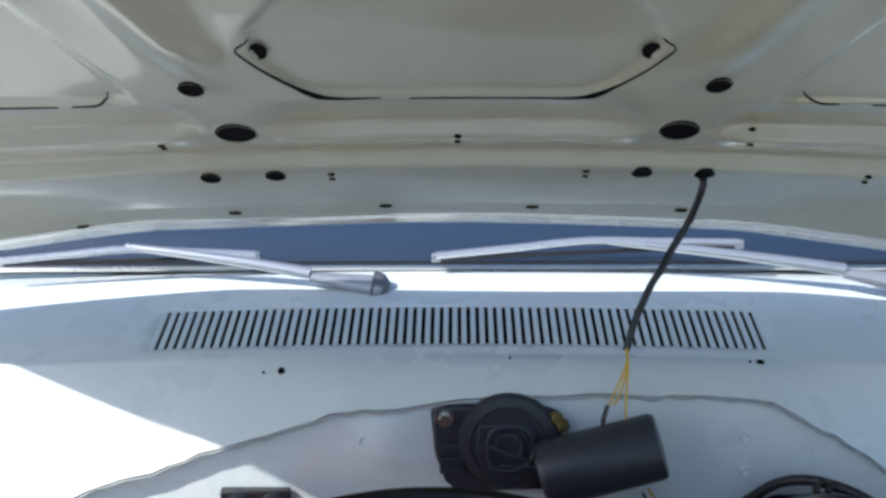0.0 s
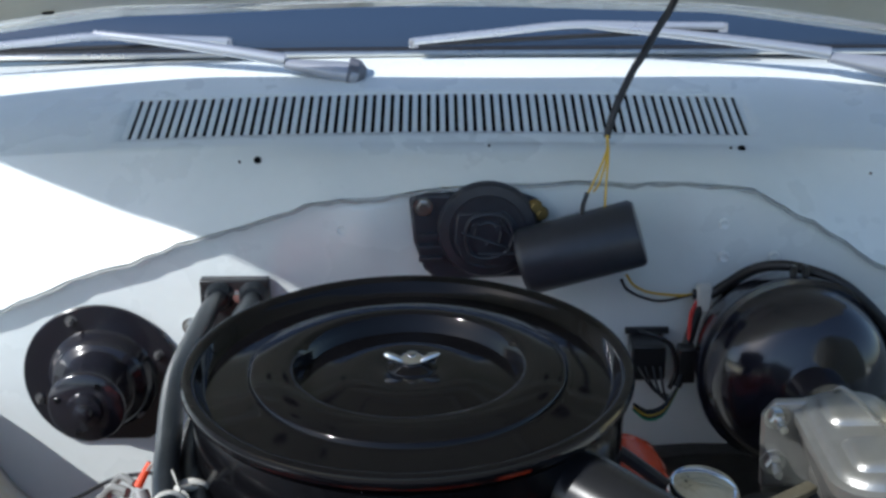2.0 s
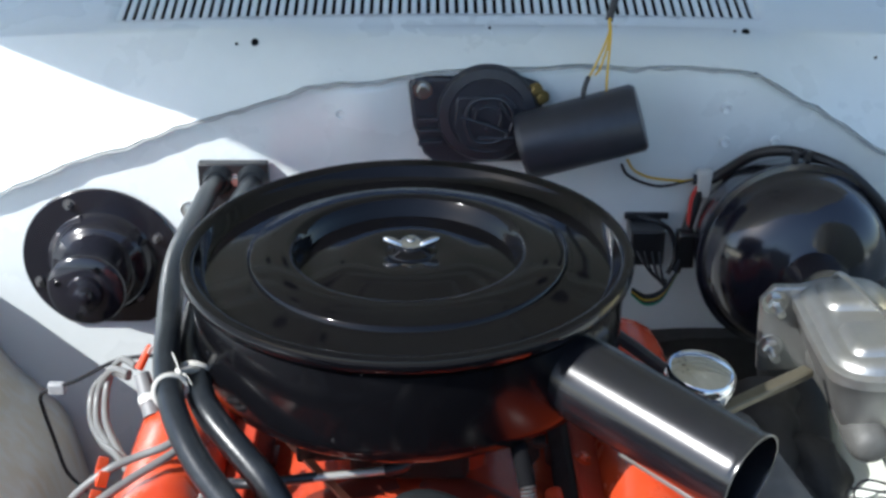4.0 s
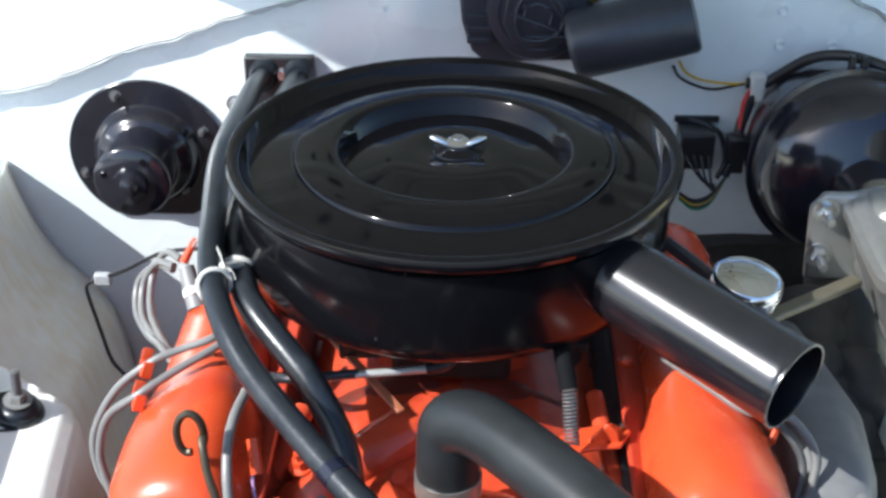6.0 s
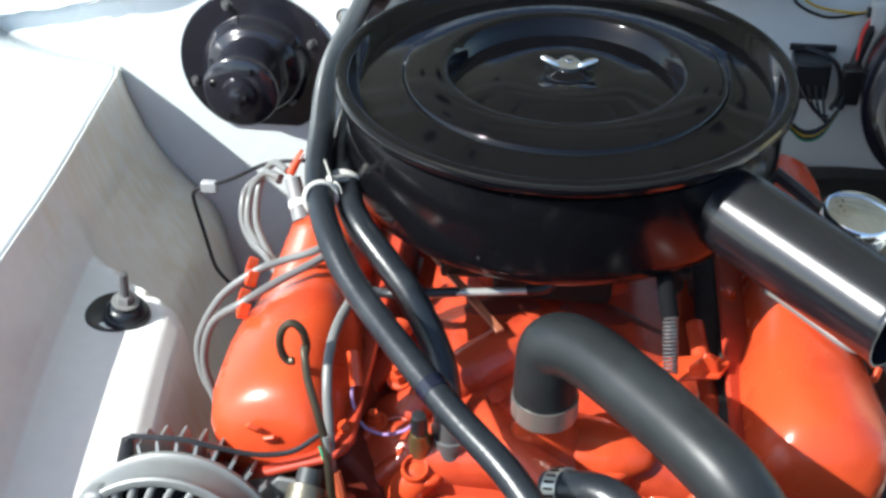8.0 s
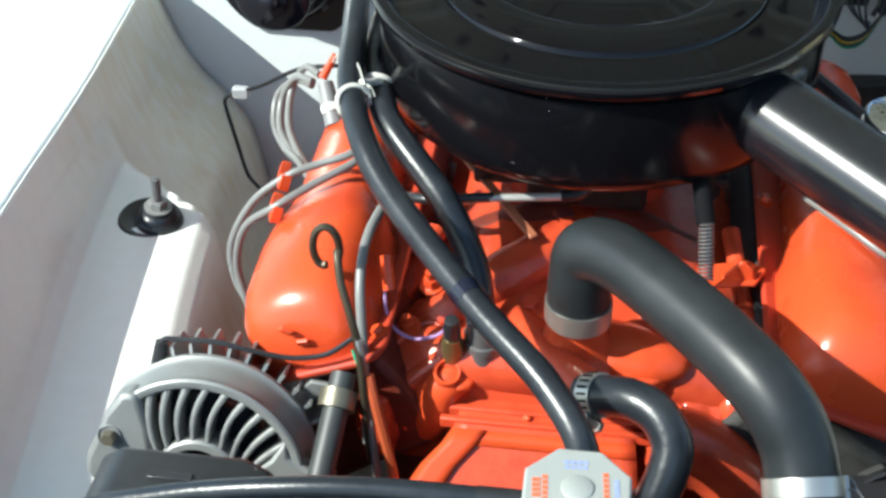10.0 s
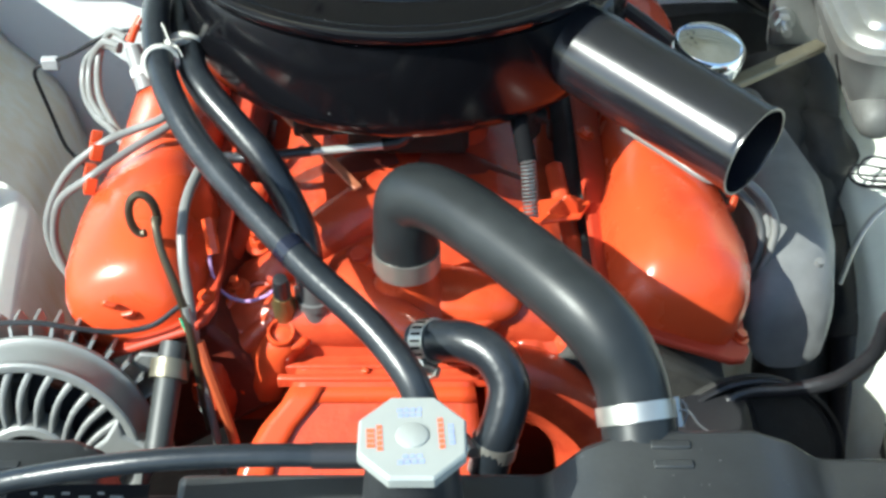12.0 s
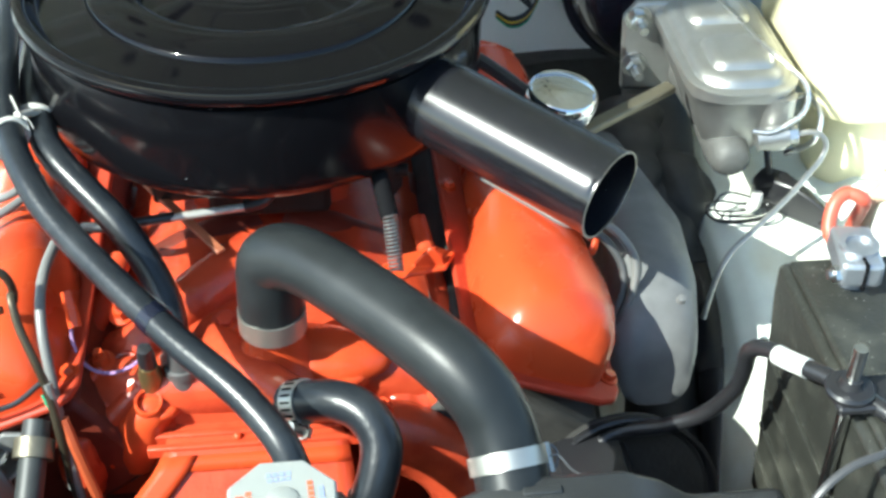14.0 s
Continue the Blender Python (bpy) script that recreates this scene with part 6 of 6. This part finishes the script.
wire("brake_line", [(0.474, -0.040, 0.7875), (0.4842, -0.043, 0.7915), (0.4936, -0.047, 0.7910), (0.4998, -0.050, 0.7822), (0.4957, -0.055, 0.7705), (0.4766, -0.070, 0.7585), (0.4566, -0.085, 0.7475), (0.4185, -0.110, 0.7309), (0.3978, -0.125, 0.7218), (0.3834, -0.140, 0.7062), (0.372, -0.155, 0.675)], 0.0026, ALU, "bent bright steel brake line", "brake line")
wire("brake_line", [(0.49, 0.02, 0.79), (0.505, 0.01, 0.795), (0.508, -0.01, 0.785), (0.50, -0.02, 0.765), (0.485, 0.0, 0.74)], 0.003, STEEL, "short bent steel brake line beside the reservoir", "brake line")
pushbar = part("support_bar", box(bmesh.new(), (-0.050, -0.007, -0.004), (0.058, 0.007, 0.004), pose(0.3245, 0.003, 0.795, 0, -6, 29)), OLIVE, bevel=0.002)
tagged(pushbar, "tarnished bare steel support bar under the master cylinder", "bracket")

# oil filler breather
br = thing("oil_breather", "chrome capped oil breather on the rocker cover", "breather")
BX = axis((0.2545, -0.046, 0.842), (0.10, -0.10, 0.95))
bm = bmesh.new()
lathe(bm, [(0, -0.03), (0.024, -0.03), (0.025, -0.012), (0.031, -0.010), (0.0318, 0.0), (0.0310, 0.006), (0.0285, 0.009), (0.0275, 0.0085), (0.020, 0.0115), (0.010, 0.013), (0, 0.0133)], BX, 56)
part("cap", bm, CHROME, br)
bm = cyl(bmesh.new(), BX @ Vector((0, 0, -0.075)), BX @ Vector((0, 0, -0.028)), 0.02, 0.02, 24)
part("tube", bm, RED, br)
wire("breather_hose", [(0.165, 0.055, 0.852), (0.182, 0.030, 0.848), (0.206, 0.000, 0.843), (0.226, -0.022, 0.836), (0.238, -0.034, 0.828)], 0.0062, mat("grey_hose", (0.05, 0.05, 0.055), 0.4), "dark grey small breather hose", "hose")

# washer bottle
bottle = thing("fluid_bottle", "cream translucent plastic fluid bottle by the fender", "bottle")
bm = bmesh.new()
loft(bm, [[(0.585 + x, 0.09 + y, 0.782 + z) for x, y in rounded(w, d, 0.035, 7)] for z, w, d in ((-0.02, 0.10, 0.15), (-0.006, 0.145, 0.20), (0.02, 0.165, 0.22), (0.08, 0.168, 0.225), (0.13, 0.16, 0.215), (0.15, 0.12, 0.17), (0.155, 0.06, 0.09))])
part("tank", bm, CREAM, bottle)
bm = bmesh.new()
loft(bm, [[(0.574 + x, 0.060 + y, 0.672 + z * 1.2) for x, y in rounded(w, d, min(w, d) * 0.45, 8)] for z, w, d in ((-0.008, 0.03, 0.03), (-0.004, 0.06, 0.06), (0.010, 0.082, 0.088), (0.035, 0.094, 0.10), (0.065, 0.096, 0.104), (0.085, 0.09, 0.10))])
part("sump", bm, CREAM, bottle, "rounded lower lobe")
bm = cyl(bmesh.new(), (0.585, 0.10, 0.94), (0.585, 0.10, 0.965), 0.025, 0.024, 24)
part("cap", bm, PLASTW, bottle)
bm = box(bmesh.new(), (0.632, 0.02, 0.672), (0.66, 0.17, 0.764))
part("bracket", bm, WHITE, bottle, bevel=0.004)

# ---- battery ----
battery = thing("battery", "black plastic car battery with cable clamps", "battery")
bm = loft(bmesh.new(), [[(0.372 + k, -0.56, z), (0.545, -0.56, z), (0.545, -0.283 - k, z), (0.372 + k, -0.283 - k, z)] for k, z in ((0.010, 0.615), (0.009, 0.66), (0.0, 0.815), (0.0, 0.841))])
part("case", bm, BATTERY, battery, bevel=0.006)
bm = box(bmesh.new(), (0.378, -0.552, 0.8405), (0.539, -0.290, 0.847))
part("cover", bm, BATTERY, battery, bevel=0.003)
for z, x in ((0.655, 0.3805), (0.69, 0.3785), (0.725, 0.3765), (0.76, 0.3745)):
    bm = box(bmesh.new(), (x - 0.0025, -0.55, z), (x + 0.002, -0.30, z + 0.003))
    part("side_rib", bm, BATTERY, battery, bevel=0.0008)
bm = box(bmesh.new(), (0.393, -0.57, 0.595), (0.56, -0.29, 0.612))
part("tray", bm, GRIME, battery)
bm = cyl(bmesh.new(), (0.413, -0.318, 0.846), (0.413, -0.318, 0.878), 0.010, 0.009, 20)
part("terminal_post", bm, LEAD, battery)
cl = part("terminal_clamp", box(bmesh.new(), (-0.015, -0.024, -0.010), (0.015, 0.024, 0.010), pose(0.413, -0.316, 0.868, 0, 0, -8)), LEAD, battery, "grey lead clamp", bevel=0.004, seg=3)
part("clamp_ring", lathe(bmesh.new(), [(0.0095, 0), (0.014, 0), (0.014, 0.004), (0.0095, 0.004), (0.0095, 0)], pose(0.413, -0.318, 0.877), 24), LEAD, cl)
part("clamp_slot", box(bmesh.new(), (0.4105, -0.3415, 0.857), (0.4125, -0.331, 0.8795)), DARK, cl)
bm = cyl(bmesh.new(), (0.388, -0.332, 0.866), (0.401, -0.331, 0.866), 0.0035, 0.0035, 10)
cyl(bm, (0.392, -0.332, 0.866), (0.3985, -0.3315, 0.866), 0.0062, 0.0062, 6)
part("clamp_bolt", bm, STEEL, cl)
wire("battery_cable", [(0.408, -0.300, 0.862), (0.405, -0.285, 0.868), (0.410, -0.274, 0.883), (0.420, -0.270, 0.889), (0.431, -0.274, 0.885), (0.438, -0.26, 0.865), (0.45, -0.22, 0.80)], 0.0052, mat("red_cable", (0.55, 0.10, 0.06), 0.45), "red battery cable looped over its clamp", "cable", seg=12)
wire("battery_cable", [(0.45, -0.29, 0.86), (0.455, -0.27, 0.88), (0.45, -0.255, 0.87), (0.46, -0.23, 0.81)], 0.005, mat("tan_cable", (0.55, 0.42, 0.30), 0.5), "tan battery cable behind the clamp", "cable", seg=10)
hold = thing("battery_hold_down", "steel hold-down rod with nut and black bar", "hold-down")
part("rod", cyl(bmesh.new(), (0.3685, -0.436, 0.60), (0.3665, -0.440, 0.897), 0.0044, 0.0044, 14), STEEL, hold)
part("washer", lathe(bmesh.new(), [(0, 0), (0.0155, 0), (0.016, 0.003), (0.0145, 0.005), (0.008, 0.0055), (0.0065, 0.011), (0, 0.011)], pose(0.3665, -0.439, 0.860), 28), SATIN, hold)
part("bar", box(bmesh.new(), (0.355, -0.455, 0.854), (0.58, -0.425, 0.860)), SATIN, hold, bevel=0.002)
gc = thing("ground_cable", "black ground cable with a white tape band", "cable")
part("cable", tube(bmesh.new(), [(0.40, -0.478, 0.852), (0.385, -0.455, 0.856), (0.362, -0.418, 0.852), (0.348, -0.397, 0.846), (0.338, -0.373, 0.838), (0.331, -0.360, 0.826), (0.333, -0.352, 0.80), (0.332, -0.345, 0.775), (0.320, -0.328, 0.735), (0.295, -0.316, 0.712), (0.265, -0.309, 0.702), (0.246, -0.314, 0.694), (0.236, -0.328, 0.67)], 0.0061, 12), SATIN, gc)
part("tape_band", tube(bmesh.new(), [(0.353, -0.405, 0.8488), (0.3468, -0.394, 0.8452), (0.3415, -0.382, 0.8410)], 0.0070, 14, 4), PLASTW, gc, "white tape band")
wire("thin_cable", [(0.40, -0.475, 0.855), (0.37, -0.494, 0.862), (0.345, -0.503, 0.862), (0.325, -0.512, 0.852), (0.312, -0.52, 0.83)], 0.0027, mat("charcoal_jacket", (0.06, 0.06, 0.062), 0.4), "thin grey cable bending past the battery", "cable")

# heat shield beside the driver's side rocker cover
shield = thing("heat_shield", "dull grey rounded sheet metal heat shield", "heat shield")
bm = bmesh.new()
rings = []
for y, cx, cz, w, h in ((0.00, 0.300, 0.735, 0.05, 0.07), (-0.06, 0.305, 0.735, 0.056, 0.085), (-0.12, 0.318, 0.725, 0.073, 0.09), (-0.17, 0.319, 0.708, 0.077, 0.085), (-0.205, 0.315, 0.690, 0.074, 0.075), (-0.222, 0.314, 0.675, 0.06, 0.055), (-0.228, 0.312, 0.668, 0.04, 0.035)):
    lift = 0.036 * min(1, max(0, (-0.09 - y) / 0.11)) - 0.014  # the lower end bends forwards and up
    ring = [(cx + a, y + b * 0.25, cz + b) for a, b in rounded(w, h, min(w, h) * 0.40, 6)]
    rings.append([(x + (0.04 - x) * lift, v + (-1.01 - v) * lift, z + (1.435 - z) * lift) for x, v, z in ring])
loft(bm, rings)
part("shell", bm, mat("dull_grey_sheet", (0.17, 0.172, 0.172), 0.44, 0.2, vary=0.25, bump=0.25, bscale=45, stain=(0.09, 0.09, 0.09), spec=0.2), shield)
for p in ((0.327, -0.2195, 0.7555),):
    part("rivet", lathe(bmesh.new(), [(0, -0.003), (0.004, -0.003), (0.0035, 0.0015), (0, 0.0025)], axis(p, (0.1, -0.3, 0.95)), 14), STEELD if p[1] > -0.18 else bpy.data.materials["dull_grey_sheet"], shield)
# rubber ducts low beside it
pulley = thing("crank_pulley", "large black belt pulley at the engine front", "pulley")
PM = axis((0.268, -0.325, 0.640), (0.10, -1, 0.35))
part("disc", lathe(bmesh.new(), [(0, 0), (0.066, 0), (0.069, 0.003), (0.071, 0.001), (0.071, -0.012), (0, -0.012)], PM, 64), GRIME, pulley)
part("rim", lathe(bmesh.new(), [(0.069, 0.0), (0.0735, 0.0), (0.075, 0.002), (0.0755, 0.008), (0.073, 0.009), (0.070, 0.006), (0.069, 0.0)], PM, 64), SATIN, pulley, "worn black rim")
column = thing("steering_column", "greasy black steering column with boot and coupling", "steering column")
part("shaft", tube(bmesh.new(), [(0.41, 0.20, 0.70), (0.385, 0.05, 0.66), (0.36, -0.10, 0.58), (0.34, -0.22, 0.50)], 0.036, 20), GRIME, column)
part("boot", tube(bmesh.new(), [(0.36, 0.12, 0.71), (0.35, 0.06, 0.69), (0.342, 0.0, 0.66), (0.335, -0.07, 0.625), (0.33, -0.12, 0.60)], lambda q: 0.036 - 0.008 * q + 0.003 * math.cos(q * 44), 20, 8), GRIME, column, "ribbed rubber boot")
part("flex_cover", lump((0.396, 0.050, 0.660), (0.042, 0.052, 0.046), 20, 0.010, 24), GRIME, column, "slack black rubber cover")
part("coupling", tube(bmesh.new(), [(0.378, 0.02, 0.643), (0.370, -0.02, 0.625), (0.362, -0.06, 0.604)], 0.029, 20, 3), GRIME, column)
duct = thing("lower_duct", "black rubber duct beside the battery tray", "duct")
line = spline([(0.4, 0.066, 0.625), (0.402, 0.004, 0.629), (0.404, -0.058, 0.623), (0.403, -0.12, 0.607), (0.398, -0.172, 0.581), (0.388, -0.234, 0.54), (0.375, -0.286, 0.498)], 6)
part("tubing", tube(bmesh.new(), line, 0.020, 20, 1, smooth=False), SATIN, duct)
for k in (9, 20, 31):
    part("band", tube(bmesh.new(), [line[k - 1], line[k], line[k + 1]], 0.0212, 20, 3), GRIME, duct)
housing = part("pump_housing", loft(bmesh.new(), [[(0.235 + x, -0.335 + y, z) for x, y in rounded(w, d, 0.012, 5)] for z, w, d in ((0.56, 0.06, 0.06), (0.66, 0.066, 0.066), (0.69, 0.064, 0.062), (0.700, 0.050, 0.05))]), SATIN)
tagged(housing, "satin black pump housing at the engine front", "pump")
fan = part("fan_shroud", lathe(bmesh.new(), [(0.10, -0.01), (0.105, -0.01), (0.105, 0.03), (0.10, 0.03), (0.10, -0.01)], axis((0.25, -0.37, 0.58), (0, -1, 0.1)), 48), SATIN)
tagged(fan, "black round shroud ring behind the radiator", "shroud")
coil = thing("wire_coil", "loops of thin black wire with a black plug", "wire")
for k, (r, sy, dz) in enumerate(((0.030, 0.011, 0.0), (0.034, 0.015, 0.005), (0.028, 0.018, 0.010))):
    loop = [(0.440 + r * math.cos(a) + 0.002 * k, -0.022 + sy * math.sin(a) + 0.002 * math.sin(3 * a + k), 0.687 + dz + 0.003 * math.cos(2 * a + k)) for a in span(0.3 * k, 0.3 * k + 6.0, 15)]
    part("loop", tube(bmesh.new(), loop, 0.0012, 6, 3), WIRE, coil)
part("band", tube(bmesh.new(), [(0.455, -0.010, 0.685), (0.459, -0.014, 0.694), (0.460, -0.012, 0.704)], 0.0055, 8), PLASTW, coil, "white tape band")
part("plug", loft(bmesh.new(), [[Vector((x, y, z)) for y, z in ((q - w, 0.682), (q + w, 0.682), (q + w, 0.682 + h), (q - w, 0.682 + h))] for x, q, w, h in ((0.462, 0.006, 0.008, 0.022), (0.474, 0.004, 0.014, 0.034), (0.490, -0.012, 0.015, 0.036), (0.506, -0.03, 0.012, 0.030), (0.520, -0.05, 0.008, 0.02))]), SATIN, coil, "black plug body", bevel=0.003)
part("tail", tube(bmesh.new(), [(0.476, 0.003, 0.708), (0.472, 0.006, 0.728), (0.470, 0.012, 0.742)], 0.0035, 8), WIRE, coil)
for k in range(3):
    part("lead", tube(bmesh.new(), [(0.512, -0.035 - 0.004 * k, 0.70 - 0.004 * k), (0.522, -0.07 - 0.006 * k, 0.695 - 0.004 * k), (0.524, -0.11, 0.692 - 0.004 * k), (0.53, -0.17, 0.70)], 0.0028, 7), WIRE, coil)

# bumper stud on the passenger side apron
bs = thing("rubber_bumper", "black rubber bumper with a threaded stud", "bumper")
BC = axis((-0.4355, 0.022, 0.6275), (0.10, -0.1, 0.98)) @ Matrix.Scale(0.93, 4)
part("foot", lathe(bmesh.new(), [(0, -0.01), (0.026, -0.01), (0.0265, 0.002), (0.0245, 0.008), (0.0225, 0.009), (0.0215, 0.014), (0.017, 0.018), (0.010, 0.020), (0, 0.020)], BC, 40), RUBBER, bs)
part("grommet", lathe(bmesh.new(), [(0, -0.004), (0.033, -0.004), (0.034, 0.0005), (0.032, 0.003), (0.029, 0.0032), (0.024, 0.001), (0, 0.001)], axis((-0.4470, 0.023, 0.6290), (0.08, -0.1, 0.98)) @ Matrix.Scale(0.93, 4), 44), SATIN, bs)
part("stud", lathe(bmesh.new(), [(0, 0.018)] + [(0.0052 - 0.0007 * (k % 2), 0.018 + 0.0018 * k) for k in range(26)] + [(0, 0.0645)], BC, 12), STEELD, bs)
part("nut", hexbolt(bmesh.new(), BC @ Vector((0, 0, 0.024)), (0.12, -0.1, 0.98), 0.0095, 0.008), GUN, bs)


# ---- wipers ----
def wiper(knob, elbow, tip, left, right, name="windscreen_wiper"):
    w = thing(name, "silver wiper with arm and thin blade", "wiper", "windscreen wipers")
    bm = bmesh.new()
    k, e, t = Vector(knob), Vector(elbow), Vector(tip)
    tube(bm, [k, k.lerp(e, 0.15), k.lerp(e, 0.5), e], lambda q: lerp(q, [(0, 0.012), (0.05, 0.0190), (0.25, 0.0215), (0.6, 0.017), (0.85, 0.012), (1, 0.0095)]), 16, 5)
    bmesh.ops.transform(bm, matrix=Matrix.Translation(k) @ Matrix.Diagonal((1, 1, 0.75, 1)) @ Matrix.Translation(-k), verts=bm.verts)
    part("pivot_cover", bm, mat("grey_pivot", (0.42, 0.43, 0.47), 0.3, 0.5), w, "grey rounded pivot cover")
    part("pivot_cap", tube(bmesh.new(), [k + (k - e) * 0.06, k.lerp(e, 0.06), k.lerp(e, 0.17)], lambda q: lerp(q, [(0, 0.010), (0.4, 0.0195), (1, 0.0212)]), 16, 4), mat("dark_grey_cap", (0.16, 0.165, 0.19), 0.35, 0.2), w, "dark grey end cap")
    bm = tube(bmesh.new(), [e, e.lerp(t, 0.33) + Vector((0, 0, 0.002)), e.lerp(t, 0.7) + Vector((0, 0, 0.002)), t], lambda q: 0.0088 - 0.0035 * q, 10, 4)
    part("arm", bm, SILVER, w, "slim silver arm")
    a, b = Vector(left), Vector(right)
    mid = (a + b) / 2
    bm = tube(bmesh.new(), [a + Vector((0, 0, 0.004)), a.lerp(b, 0.25) + Vector((0, 0, 0.010)), mid + Vector((0, 0, 0.016)), a.lerp(b, 0.75) + Vector((0, 0, 0.010)), b + Vector((0, 0, 0.004))], 0.0056, 8, 5)
    part("bridge", bm, SILVER, w, "silver blade bridge")
    bm = tube(bmesh.new(), [a, a.lerp(b, 0.5), b], 0.0035, 6, 3)
    part("rubber_blade", bm, WIRE, w)
    for q in (a, b):
        d = (b - a).normalized()
        bm = box(bmesh.new(), (-0.006, -0.004, -0.004), (0.006, 0.004, 0.008), Matrix.Translation(q))
        part("end_clip", bm, SILVER, w, bevel=0.001)
    return w


wiper((-0.074, 0.700, 1.030), (-0.175, 0.705, 1.050), (-0.435, 0.738, 1.080), (-0.61, 0.728, 1.058), (-0.256, 0.742, 1.064))
wiper((0.655, 0.700, 1.032), (0.555, 0.710, 1.053), (0.235, 0.742, 1.086), (-0.004, 0.740, 1.062), (0.416, 0.742, 1.080))
